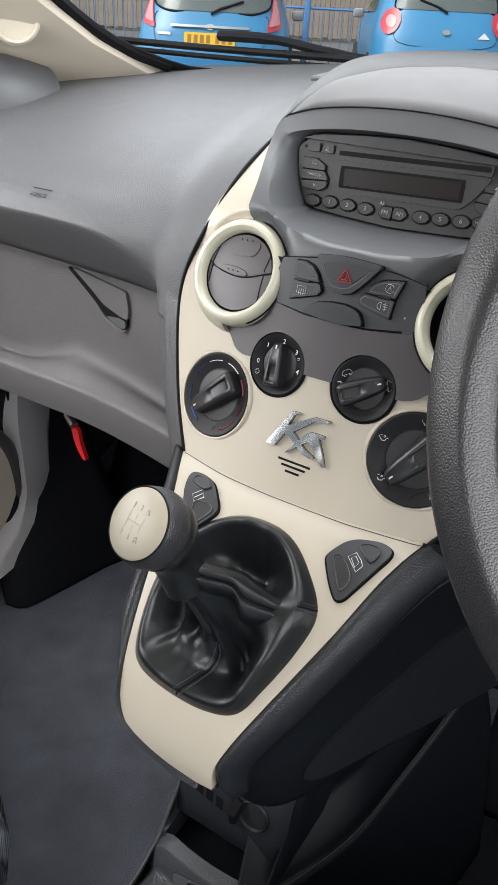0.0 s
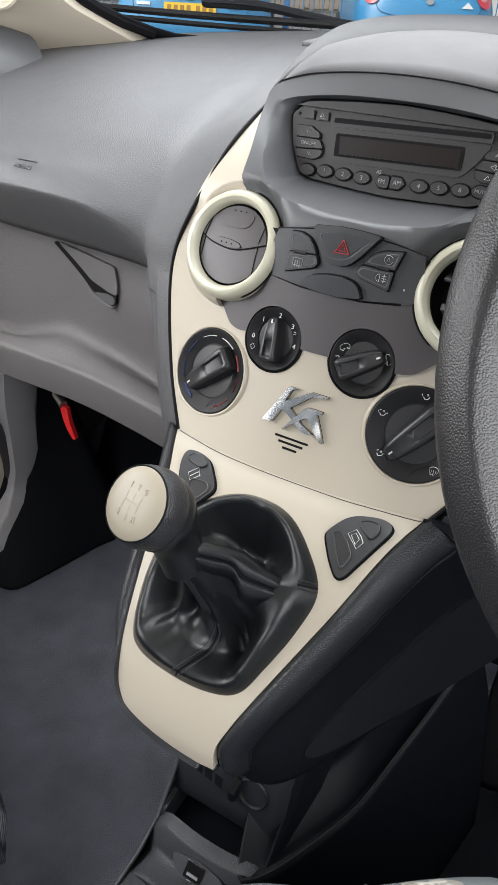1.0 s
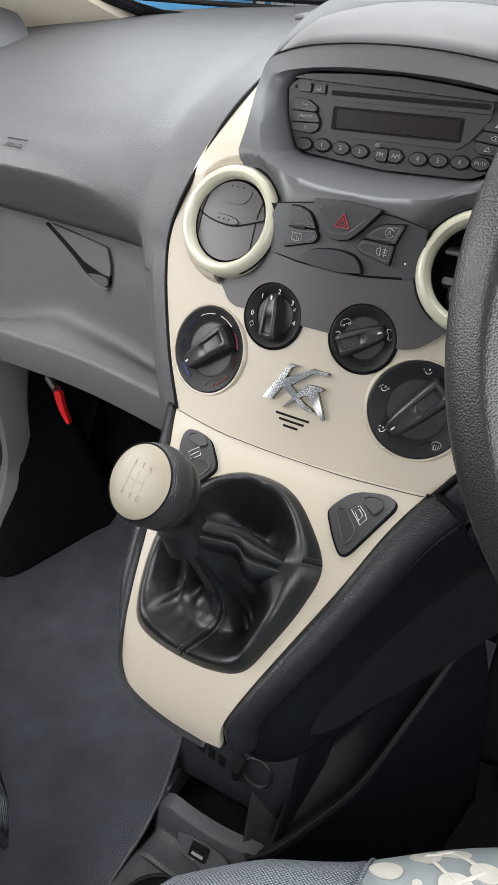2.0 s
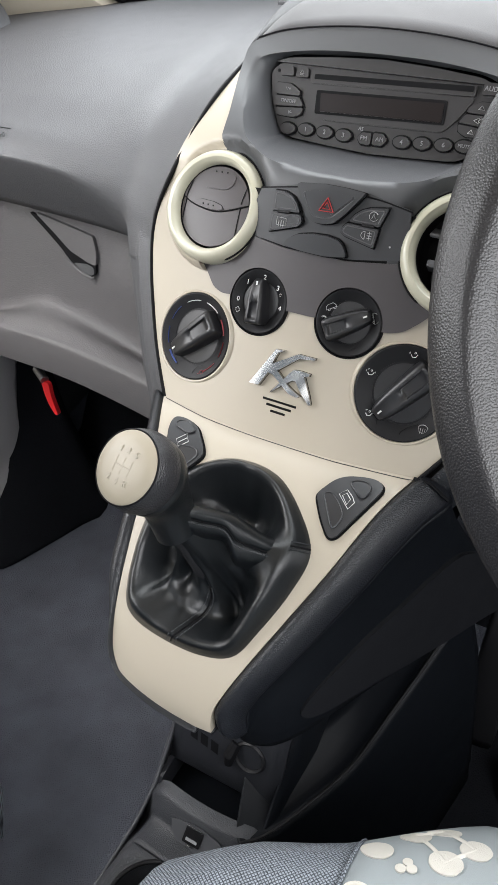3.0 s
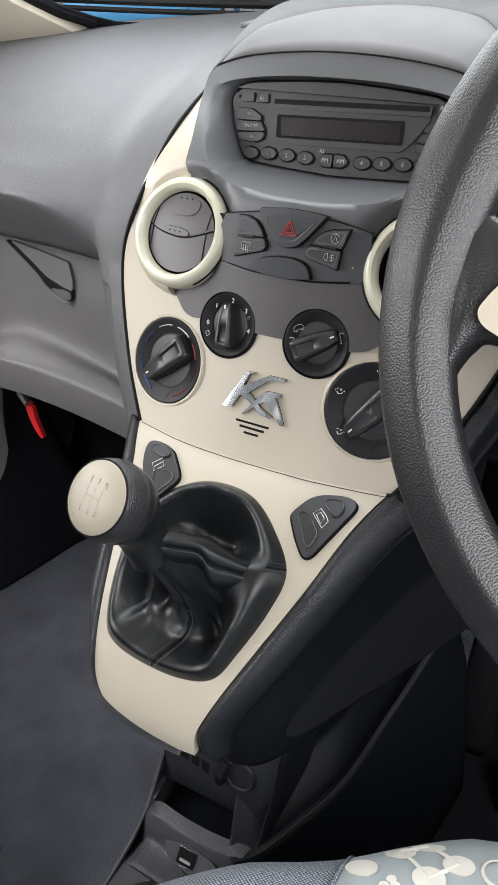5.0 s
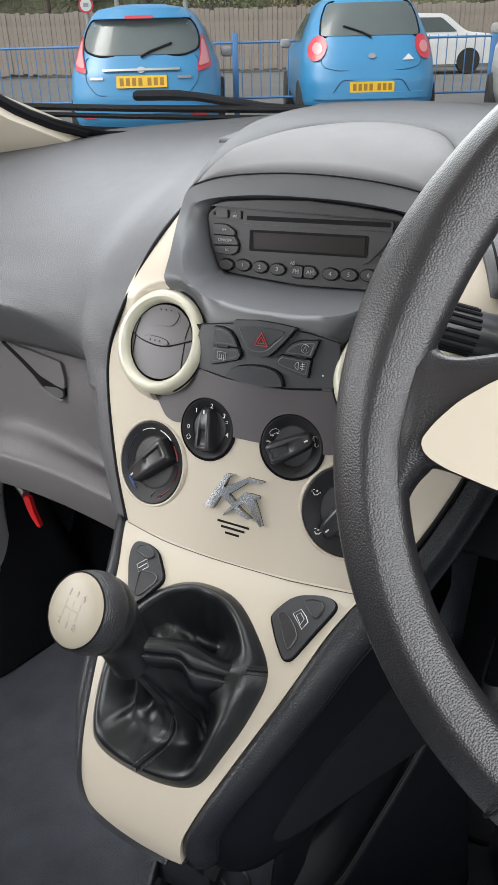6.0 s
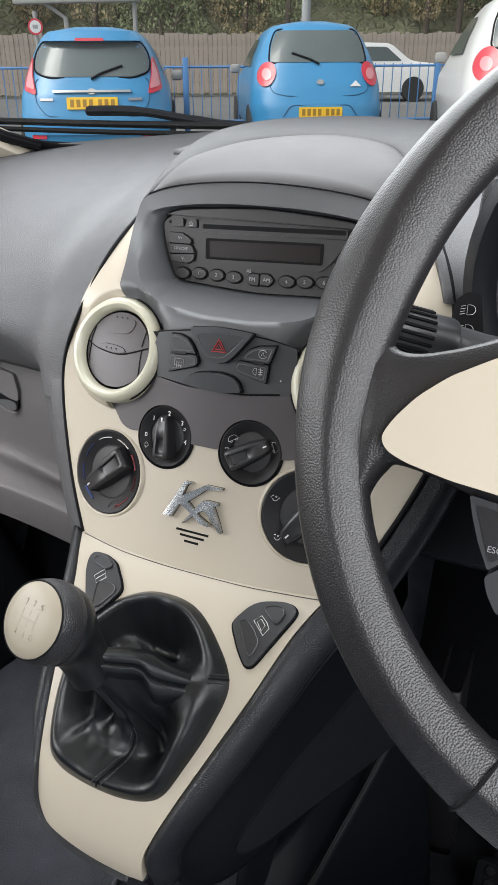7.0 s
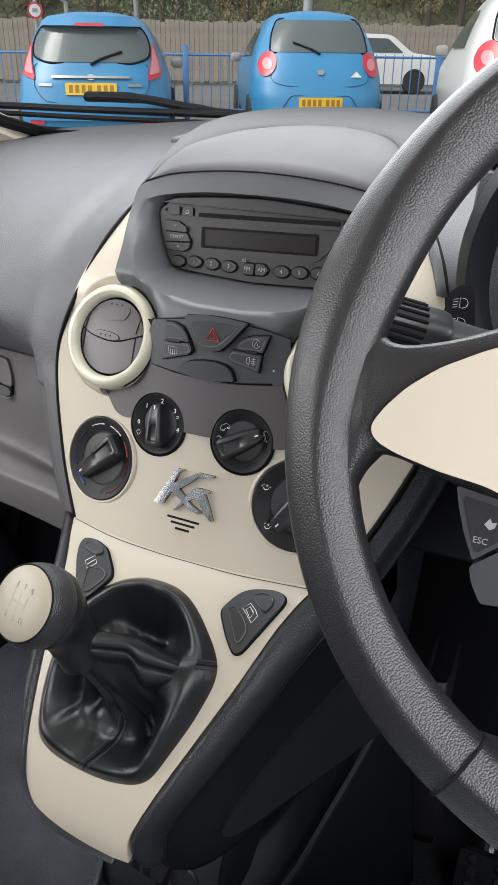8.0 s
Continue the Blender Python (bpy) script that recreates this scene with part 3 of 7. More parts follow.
wall_r = ring_of([(0, radio_y(0.943) - 0.002, 0.943), (-0.035, radio_y(0.9445) - 0.002, 0.9445), (-0.062, radio_y(0.946) - 0.002, 0.946), (-0.0680, radio_y(0.948) - 0.002, 0.948), (-0.0725, radio_y(0.95) - 0.002, 0.950), (-0.0815, radio_y(0.968) - 0.002, 0.968), (-0.086, radio_y(0.99) - 0.002, 0.990), (-0.071, radio_y(1.0) - 0.002, 1.000), (-0.035, radio_y(1.003) - 0.002, 1.003), (0, radio_y(1.0045) - 0.002, 1.0045)])
rows = [[p + vec(0, 0.02, 0) for p in face], face, face_row(0.25), face_row(0.5), face_row(0.75), fold, [a.lerp(b, 0.12) + vec(0, 0, 0) for a, b in zip(fold, wall_r)], [a.lerp(b, 0.5) for a, b in zip(fold, wall_r)], wall_r, [p + vec(0, 0.012, 0) for p in wall_r]]
part("radio_bezel", sunk(grid(rows, True)), GREY, dash, "grey moulded bowl round the radio", sharp=50)

part("panel_seam", tube(catmull([on_stack(x, z, 0.0022) for x, z in ((0.0572, 0.9264), (0.0377, 0.9303), (0.025, 0.9315), (0.003, 0.9341), (-0.022, 0.9304), (-0.0518, 0.9251))], 5), 0.00055, 6), GAP, dash, "thin dark seam")

# ---- radio ----
radio = thing("car_radio", "dark grey car stereo with small dark display and oval buttons", "radio", (0, 0.56, 0.97))


def on_radio(x, z, d):
    return vec(x, radio_y(z) - 0.97 * d, z + 0.243 * d)


def radio_pose(x, z, d=0.0):
    m = Matrix((vec(1, 0, 0), vec(0, 0.243, 0.97), vec(0, -0.97, 0.243))).transposed().to_4x4()
    m.translation = on_radio(x, z, d)
    return m


out = [(0, 0.944), (-0.035, 0.9455), (-0.0615, 0.947), (-0.0715, 0.951), (-0.0805, 0.969), (-0.0848, 0.989), (-0.0705, 0.9985), (-0.035, 1.0015), (0, 1.003)]
out = out + [(-a, b) for a, b in reversed(out[1:-1])]
part("faceplate", plate(rnd(out, 0.004, 3), on_radio, 0.002, base=-0.01, cell=0.03), RADIO, radio)
part("brow", plate(rnd([(-0.080, 0.9945), (0.080, 0.9945), (0.0705, 0.9975), (0.03, 1.001), (-0.03, 1.001), (-0.0705, 0.9975)], 0.001), on_radio, 0.006, bev=0.002, cell=0.03), RADIO, radio)
part("slot_lip", plate(rnd([(-0.052, 0.9835), (0.067, 0.987), (0.067, 0.9935), (-0.052, 0.9925)], 0.0015), on_radio, 0.0045, bev=0.001), RADIO, radio)
part("disc_slot", plate(rnd([(-0.0488, 0.9862), (0.0655, 0.9897), (0.0653, 0.9930), (-0.0487, 0.9895)], 0.001), on_radio, 0.0048, bev=0.0002), GAP, radio, "black disc slot")
part("centre_plate", plate(rnd([(-0.0585, 0.985), (-0.046, 0.9635), (-0.0375, 0.9612), (0.050, 0.9635), (0.0585, 0.972), (0.068, 0.9865)], 0.004), on_radio, 0.0035, bev=0.001), RADIO, radio)
part("display_frame", plate(rnd([(-0.0445, 0.9645), (0.0505, 0.968), (0.0497, 0.983), (-0.0455, 0.9797)], 0.0015), on_radio, 0.0042, bev=0.0005), GAP, radio)
part("display", plate([(-0.0405, 0.9664), (0.0485, 0.9695), (0.0478, 0.981), (-0.0420, 0.9780)], on_radio, 0.0046, bev=0.0003), SCREEN, radio, "dark unlit display")
ovals = [(-0.0638, 0.9525, ""), (-0.0491, 0.9535, "1"), (-0.0341, 0.9535, "2"), (-0.0193, 0.9533, "3"), (-0.0036, 0.9533, "FM"), (0.0082, 0.9538, "AM"), (0.0241, 0.9543, "4"), (0.0385, 0.9553, "5"), (0.0535, 0.9563, "6"), (0.0674, 0.9573, "MUTE")]
for x, z, s in ovals:
    if s in ("FM", "AM"):
        k = -1 if s == "FM" else 1
        o = rnd([(x + k * 0.0055, z), (x + k * 0.002, z + 0.0038), (x - k * 0.0052, z + 0.0038), (x - k * 0.0052, z - 0.0038), (x + k * 0.002, z - 0.0038)], 0.0015)
    else:
        o = [(x + 0.0062 * math.cos(a), z + 0.0037 * math.sin(a)) for a in np.linspace(0, 2 * math.pi, 20, endpoint=False)]
    part("surround", plate([(x + (p[0] - x) * 1.2, z + (p[1] - z) * 1.32) for p in o], on_radio, 0.0023, bev=0.0002), GAP, radio)
    b = part("button", plate(o, on_radio, 0.0045, bev=0.0014), RADIO, radio)
    if s:
        lettering("lettering", s, 0.0044 if len(s) == 1 else (0.0042 if len(s) == 2 else 0.0032), radio_pose(x, z, 0.0047), DIM, b)
lettering("lettering", "AS", 0.0034, radio_pose(-0.0072, 0.9590, 0.0038), PRINT, radio)
side = [([(-0.0775, 0.9815), (-0.0660, 0.9815), (-0.0585, 0.9778), (-0.0580, 0.9745), (-0.0768, 0.9742)], "V+"), ([(-0.0768, 0.9733), (-0.0578, 0.9735), (-0.0540, 0.9680), (-0.0758, 0.9665)], "ON/OFF"), ([(-0.0756, 0.9655), (-0.0540, 0.9670), (-0.0550, 0.9625), (-0.0600, 0.9602), (-0.0740, 0.9606)], "V-")]
for o, s in side:
    cx, cz = sum(p[0] for p in o) / len(o), sum(p[1] for p in o) / len(o)
    part("surround", plate([(cx + (p[0] - cx) * 1.09, cz + (p[1] - cz) * 1.2) for p in o], on_radio, 0.0024, bev=0.0002), GAP, radio)
    b = part("button", plate(rnd(o, 0.0016), on_radio, 0.0048, bev=0.0012), RADIO, radio)
    lettering("lettering", s, 0.0034, radio_pose(cx, cz, 0.0050), DIM, b)
    o2 = [(-a + 0.006, c + 0.003) for a, c in o]
    part("surround", plate([(-cx + 0.006 + (p[0] + cx - 0.006) * 1.09, cz + 0.003 + (p[1] - cz - 0.003) * 1.2) for p in reversed(o2)], on_radio, 0.0024, bev=0.0002), GAP, radio)
    b = part("button", plate(rnd(list(reversed(o2)), 0.0016), on_radio, 0.0048, bev=0.0012), RADIO, radio)
    tri = [[(-0.0022, 0), (0.0012, 0.0018), (0.0012, -0.0018), (-0.0022, 0)], [(0.0008, 0), (0.0032, 0.0018), (0.0032, -0.0018), (0.0008, 0)]] if s == "ON/OFF" else [[(-0.002, -0.001), (0, 0.0015), (0.002, -0.001), (-0.002, -0.001)]]
    part("symbol", strokes(tri, 0.0004, radio_pose(-cx + 0.006, cz + 0.003, 0.0050)), WHITE, b)
for x0, x1, s in ((-0.0762, -0.0648, 0), (-0.0636, -0.0532, 1)):
    b = part("button", plate(rnd([(x0, 0.9862), (x1, 0.9866), (x1 - 0.001, 0.9925), (x0 + 0.0015, 0.9920)], 0.0012), on_radio, 0.0056, bev=0.001), RADIO, radio)
    if s:
        part("symbol", strokes([[(-0.0016, -0.0008), (0.0016, -0.0008), (0, 0.0014), (-0.0016, -0.0008)], [(-0.0016, -0.0018), (0.0016, -0.0018)]], 0.0003, radio_pose((x0 + x1) / 2, 0.9895, 0.0058)), WHITE, b)
b = part("button", plate(rnd([(0.0715, 0.9885), (0.0835, 0.9890), (0.0800, 0.9960), (0.0720, 0.9955)], 0.0014), on_radio, 0.0072, bev=0.001), RADIO, radio)
lettering("lettering", "AUD", 0.0042, radio_pose(0.0770, 0.9922, 0.0074), PRINT, b)
part("reset_hole", lathe([(0.0012, 0), (0.0012, 0.0004)], 12), GAP, radio, m=radio_pose(-0.0784, 0.9893, 0.0024))

# ---- switch panel's switches ----
def on_panel(x, z, d):
    return on_stack(x, z, d + 0.0024)


def panel_button(thing_ob, outline, name="button", h=0.0035, bev=0.0016, r=0.002, worn=True):
    c = (sum(p[0] for p in outline) / len(outline), sum(p[1] for p in outline) / len(outline))
    part("surround", plate(rnd(grown(outline, 0.0008), r), on_panel, 0.0009, bev=0.0001, cell=0.012), GAP, thing_ob)
    b = part(name, plate(rnd(outline, r), on_panel, h, bev=bev, cell=0.012), BUTTON, thing_ob)
    # the flag draws a paler tube for the highlight along the bevel
    if worn:
        part("edge", tube([on_panel(p.x, p.y, h - 0.00015) for p in rnd(grown(outline, -bev), r)], 0.00045, 6, closed=True), LIT_EDGE, b, "lighter edge line, a highlight put in as colour")
    return b, c


hz = thing("hazard_switch", "black hazard light switch with a red triangle", "switch", tuple(on_stack(0, 0.92, 0)))
b, c = panel_button(hz, [(-0.0217, 0.9318), (-0.0034, 0.9336), (0.0129, 0.9334), (0.0260, 0.9325), (0.0131, 0.9172), (0.0080, 0.9124), (0.0014, 0.9106), (-0.0066, 0.9107), (-0.0109, 0.9132), (-0.0155, 0.9196)], bev=0.0036, h=0.0055, r=0.0016)
part("cap", plate(rnd([(-0.0152, 0.9296), (0.0015, 0.9309), (0.0195, 0.9302), (0.0080, 0.9193), (0.0050, 0.9171), (-0.0028, 0.9165), (-0.0056, 0.9180)], 0.0018), on_panel, 0.0061, bev=0.0007), BUTTON, b)
for s, r in ((1.0, 0.0005), (0.5, 0.0004)):
    part("warning_triangle", tube([on_panel(x * s + 0.0022, 0.9222 + z * s, 0.0067) for x, z in ((0, 0.0055), (-0.0050, -0.0034), (0.0050, -0.0030))], r, 6, closed=True), REDP, b, "red triangle outline")
lsw = thing("heater_switch", "black rear screen heater switch pair", "switch", tuple(on_stack(-0.03, 0.91, 0)), group="fascia switches")
b1, c = panel_button(lsw, [(-0.0386, 0.9256), (-0.0315, 0.9261), (-0.0247, 0.9240), (-0.0206, 0.9199), (-0.0175, 0.9146), (-0.0380, 0.9131)], r=0.0012)
b2, c = panel_button(lsw, [(-0.0389, 0.9119), (-0.0170, 0.9134), (-0.0150, 0.9090), (-0.0170, 0.9058), (-0.0396, 0.8986)], r=0.0014)
m = stack_pose(-0.0300, 0.9062, 0.0062)
part("symbol", strokes([[(-0.0036, -0.002), (-0.0036, 0.003), (0.0036, 0.003), (0.0036, -0.002), (-0.0036, -0.002)], [(-0.0018, -0.0032), (-0.0018, 0.0012)], [(0, -0.0032), (0, 0.0012)], [(0.0018, -0.0032), (0.0018, 0.0012)]], 0.0003, m), WHITE, b2)
part("rocker_bar", tube([on_panel(-0.0340, 0.9128, 0.0034), on_panel(-0.0247, 0.9134, 0.0034)], 0.0012, 6), DARK, lsw)
rsw = thing("fog_switch", "black stop start and fog lamp switch pair", "switch", tuple(on_stack(0.03, 0.91, 0)), group="fascia switches")
b1, c = panel_button(rsw, [(0.0176, 0.9152), (0.0207, 0.9199), (0.0249, 0.9233), (0.0302, 0.9254), (0.0424, 0.9268), (0.0385, 0.9148)], r=0.0012)
part("symbol", strokes([arc(0.0012, 0.0, 0.0030, 30, 340), [(0, -0.0014), (0.0012, 0.0018), (0.0024, -0.0014)]], 0.0003, stack_pose(0.0325, 0.9208, 0.0062)), WHITE, b1)
b2, c = panel_button(rsw, [(0.0165, 0.9140), (0.0382, 0.9134), (0.0371, 0.9011), (0.0165, 0.9057), (0.0132, 0.9077), (0.0138, 0.9110)], r=0.0014)
part("symbol", strokes([arc(-0.001, 0, 0.0025, 90, 270), [(-0.001, -0.0025), (-0.001, 0.0025)], [(0.0006, 0.0016), (0.0036, 0.0016)], [(0.0006, 0), (0.0036, 0)], [(0.0006, -0.0016), (0.0036, -0.0016)], [(0.002, -0.0028), (0.002, 0.0028)]], 0.0003, stack_pose(0.0310, 0.9085, 0.0062)), WHITE, b2)
part("rocker_bar", tube([on_panel(0.0270, 0.9146, 0.0034), on_panel(0.0351, 0.9143, 0.0034)], 0.0012, 6), DARK, rsw)
pk = thing("fascia_pocket", "smooth black pull tab below the hazard switch", "tray", tuple(on_stack(0, 0.896, 0)))
panel_button(pk, [(-0.0258, 0.8922), (-0.0229, 0.8969), (-0.0159, 0.9011), (-0.0056, 0.9033), (0.0047, 0.9039), (0.0132, 0.9024), (0.0174, 0.8990), (0.0205, 0.8926), (0.0056, 0.8905), (-0.0116, 0.8908)], "tab", h=0.005, bev=0.003, worn=False)
part("dot", lathe([(0.0007, 0), (0.0006, 0.0004)], 8), WHITE, rsw, m=stack_pose(0.0470, 0.9035, 0.0025))

# ---- vents ----
def vent(x, z, closed):
    v = thing("air_vent", "round air vent with ivory ring and %s" % ("closed dark grey shutters" if closed else "open dark blades"), "air vent", tuple(on_stack(x, z, 0)), group="round fascia vents")
    m = vent_pose(x, z)
    part("ring", lathe([(0.0304, -0.014), (0.0305, -0.002), (0.0310, 0.0014), (0.0322, 0.0040), (0.0342, 0.0056), (0.0362, 0.0056), (0.0384, 0.0042), (0.0399, 0.0016), (0.0406, -0.0015), (0.0408, -0.014)], 72, False), CREAM_RING, v, "ivory ring", m=m)
    arc_from, arc_to = (radians(96), radians(268)) if x < 0 else (radians(-88), radians(84))
    part("collar", grid([[m @ vec(rad * math.cos(t), rad * math.sin(t), h) for t in np.linspace(arc_from, arc_to, 50)] for rad, h in ((0.0400, -0.0004), (0.0412, -0.0012), (0.0428, -0.0032), (0.0446, -0.0072), (0.0456, -0.0120))]), CREAM, v, "soft cream collar")
    part("ring_gap", tube([m @ vec(0.0410 * math.cos(t), 0.0410 * math.sin(t), -0.0012) for t in np.linspace(*((radians(-62), radians(78)) if x < 0 else (radians(102), radians(242))), 40)], [0.0001] + [0.0008] * 38 + [0.0001], 6), GAP, v)
    part("well", lathe([(0.0304, -0.002), (0.0300, -0.016), (0.026, -0.020), (0.0, -0.021)], 48, False), GAP, v, m=m)
    if closed:
        def disc(a, b, d):
            return m @ vec(a, b, d - 0.0045 - 2.2 * (a * a + b * b))
        R = 0.0288
        def edge(t):
            return (-0.0006 + R * math.cos(t), R * math.sin(t))
        low = [(p.x, p.y) for p in catmull([(-0.0287, 0.0044, 0), (-0.0204, 0.0006, 0), (-0.0119, -0.0015, 0), (-0.0023, -0.0029, 0), (0.0062, -0.0025, 0), (0.0154, 0.0002, 0), (0.0278, 0.0050, 0)], 4)]
        up = [edge(t) for t in np.linspace(radians(11), radians(170), 28)]
        dn = [edge(t) for t in np.linspace(radians(172), radians(369), 30)]
        part("upper_shutter", plate(up + low, disc, 0.0050, base=-0.006, bev=0.0008, cell=0.008), PLUM, v)
        part("lower_shutter", plate(dn + [(a, b - 0.0010) for a, b in reversed(low)], disc, 0.0040, base=-0.006, bev=0.0008, cell=0.008), PLUM, v)
        part("split_gap", tube([disc(a, b - 0.0005, 0.0044) for a, b in low], 0.0006, 6), GAP, v)
        part("thumb_dimple", plate(rnd([(-0.0153, 0.0206), (-0.0140, 0.0135), (-0.0093, 0.0120), (0.0073, 0.0124), (0.0118, 0.0160), (0.0132, 0.0235), (0.0, 0.0262)], 0.004), disc, 0.0057, bev=0.0006, cell=0.008), PLUM, v)
        tab = [(-0.0176, 0.0002), (-0.0156, 0.0021), (-0.0108, 0.0034), (-0.0004, 0.0028), (0.0066, 0.0012), (0.0090, -0.0012), (0.0060, -0.0024), (-0.0023, -0.0026), (-0.0119, -0.0013)]
        part("tab", plate(rnd(tab, 0.001), disc, 0.0061, bev=0.0006), PLUM, v)
        part("tab_gap", tube([disc(a, b, 0.0052) for a, b in tab[:6]], 0.0004, 6), GAP, v)
        for k in range(3):
            part("pip", lathe([(0.0006, 0), (0.0005, 0.0006)], 8), GAP, v, m=Matrix.Translation(disc(-0.0087 + 0.0046 * k, 0.0004 - 0.0002 * k, 0.0060)) @ m.to_3x3().to_4x4())
            part("pip", lathe([(0.0006, 0), (0.0005, 0.0006)], 8), GAP, v, m=Matrix.Translation(disc(-0.0052 + 0.0049 * k, 0.0246, 0.0056)) @ m.to_3x3().to_4x4())
        for line in ([(-0.0240, 0.0158), (-0.0262, 0.0037), (-0.0262, -0.0120)], [(0.0234, 0.0165), (0.0219, 0.0027), (0.0223, -0.0180)]):
            part("web_line", tube([disc(p.x, p.y, 0.0052 if p.y > 0.003 else 0.0042) for p in catmull([(*q, 0) for q in line], 6)], 0.0004, 6), GAP, v)
    else:
        for k, h in enumerate((0.011, -0.010)):
            part("blade", box(0.050 - 0.007 * k, 0.003 + 0.002 * k, 0.014, 0.0012, m @ pose(0, h, -0.008, 25 - 30 * k)), GREY, v, "grey vent blade")
        part("ball", lathe([(0.0, -0.016), (0.014, -0.014), (0.018, -0.008), (0.015, 0.0), (0.0, 0.004)], 28), GREY, v, m=m @ pose(0.0, -0.014, -0.004))
    return v


vent(*VENTS[0], True)
vent(*VENTS[1], False)

# ---- heater dials ----
def dish(r, rad):
    """Height of a dial's dished scale at a distance from its middle."""
    return 0.0010 - 0.0045 * max(0.0, min(1.0, (r - 0.002 - rad) / (0.36 * r)))


def dial(x, z, r, label, grip_turn, grip_len, wide):
    d = thing("heater_dial", label, "dial", tuple(on_stack(x, z, 0)), group="heater dials")
    m = stack_pose(x, z, 0)
    part("lip", lathe([(r + 0.0036, -0.002), (r + 0.0026, 0.0004), (r + 0.0012, 0.0013), (r + 0.0002, 0.0011), (r - 0.0003, -0.002)] if r > 0.03 else [(r + 0.0014, -0.002), (r + 0.0012, 0.0008), (r + 0.0003, 0.0012), (r - 0.0003, -0.002)], 64, False), CREAM if r > 0.03 else GAP, d, m=m)
    part("scale_disc", lathe([(r, -0.003), (r - 0.0004, 0.0009), (r - 0.0012, 0.0013), (r - 0.0022, 0.0010), (r * 0.82, dish(r, r * 0.82)), (r * 0.645, dish(r, r * 0.645)), (r * 0.640, -0.006), (r * 0.60, -0.006), (0.0, -0.006)], 64), DARK, d, m=m)
    part("hub", lathe([(r * 0.617, -0.006), (r * 0.615, -0.0036), (r * 0.60, -0.0028), (0.0, -0.0024)], 56), KNOB, d, m=m)
    # grip: a bar that rises from a rounded nose to a blunt, wider tail with a finger hollow in its back
    g = []
    L = grip_len
    for s, ww, hh, hol in ((-1.0, 0.30, 0.25, 0), (-0.98, 0.44, 0.45, 0), (-0.90, 0.56, 0.62, 0), (-0.72, 0.68, 0.74, 0), (-0.40, 0.80, 0.84, 0), (-0.10, 0.86, 0.90, 0), (0.02, 0.89, 0.92, 0.6), (0.10, 0.90, 0.93, 1), (0.62, 0.99, 1.0, 1), (0.72, 1.0, 1.0, 1), (0.80, 1.0, 1.0, 0.4), (0.84, 1.0, 0.99, 0), (0.93, 0.97, 0.96, 0), (0.98, 0.92, 0.86, 0), (1.0, 0.86, 0.70, 0)):
        ww, hh = wide / 2 * ww, 0.0120 * hh
        g.append([vec(s * L, a * ww, -0.0030 + b * hh - (0.0022 * hol if c else 0)) for a, b, c in ((-1.16, 0, 0), (-1.10, 0.40, 0), (-1.0, 0.78, 0), (-0.88, 0.95, 0), (-0.70, 1.0, 0), (-0.52, 0.99, 0), (-0.44, 0.98, 1), (0.44, 0.98, 1), (0.52, 0.99, 0), (0.70, 1.0, 0), (0.88, 0.95, 0), (1.0, 0.78, 0), (1.10, 0.40, 0), (1.16, 0, 0))])
    gm = m @ pose(0, 0, 0, 0, 0, grip_turn)
    grip = part("grip", grid(g, True, True, True), KNOB, d, m=gm, sharp=60)
    part("pointer", box(0.0032 if r > 0.03 else 0.0028, 0.0011, 0.0006, 0, gm @ pose(-0.80 * L, 0, 0.0056, 0, -7, 0)), WHITE, grip)
    return d, m, grip


def ring_mark(d, m, r, a0, a1, mat, name="arc_mark", w=0.0008, rim=0.0335):
    part(name, tube([m @ vec(r * math.cos(radians(a)), r * math.sin(radians(a)), dish(rim, r) + 0.0002) for a in np.linspace(a0, a1, 8)], w, 5, flat=0.3), mat, d)


d, m, g = dial(*DIALS[0], "black temperature dial with blue and red arcs", 41, 0.0240, 0.0185)
for a0, a1, mat in ((121, 93, WHITE), (80, 52, WHITE), (135, 163, BLUEP), (176, 203, BLUEP), (215, 241, BLUEP), (40, 14, REDM), (4, -21, REDM), (-34, -58, REDM)):
    ring_mark(d, m, 0.0275, a0, a1, mat)
part("tab_line", strokes([[(-0.0125, -0.0295), (-0.0125, -0.0245), (-0.0160, -0.0200)], [(0.0035, -0.0325), (0.0045, -0.0260), (0.0085, -0.0215), (0.0130, -0.0195)]], 0.0003, m @ pose(0, 0, -0.0004)), GAP, d)
part("symbol", strokes([arc(0, 0, 0.0015, 0, 360), [(-0.004, 0), (-0.0022, 0)], [(0.0022, 0), (0.004, 0)]], 0.0004, m @ pose(0.0130, -0.0250, 0.0000, 0, 0, 30)), REDM, d)
d, m, g = dial(*DIALS[1], "black fan speed dial with white numerals", -84, 0.0162, 0.0135)
for t, x, y in (("0", -0.0176, -0.0017), ("1", -0.0120, 0.0118), ("2", 0.0013, 0.0175), ("3", 0.0134, 0.0122), ("4", 0.0178, -0.0014)):
    lettering("numeral", t, 0.0049, m @ pose(x, y, 0.0002), WHITE, d)
part("symbol", strokes([arc(0.0010 * math.cos(radians(b)), 0.0010 * math.sin(radians(b)), 0.0010, b - 60, b + 120, 6) for b in (0, 90, 180, 270)], 0.0004, m @ pose(-0.0165, -0.0094, 0.0002)), WHITE, d)
part("symbol", strokes([arc(0, 0, 0.0010, 20, 160, 5), [(-0.0009, -0.0006), (0.0009, -0.0006)]], 0.0003, m @ pose(0.0162, 0.0080, 0.0002)), WHITE, d)
lettering("lettering", "AC", 0.0052, m @ pose(0.0005, -0.0075, 0.0058), DIM, g)
d, m, g = dial(*DIALS[2], "black air recirculation dial with white symbols", 211, 0.0170, 0.0150)
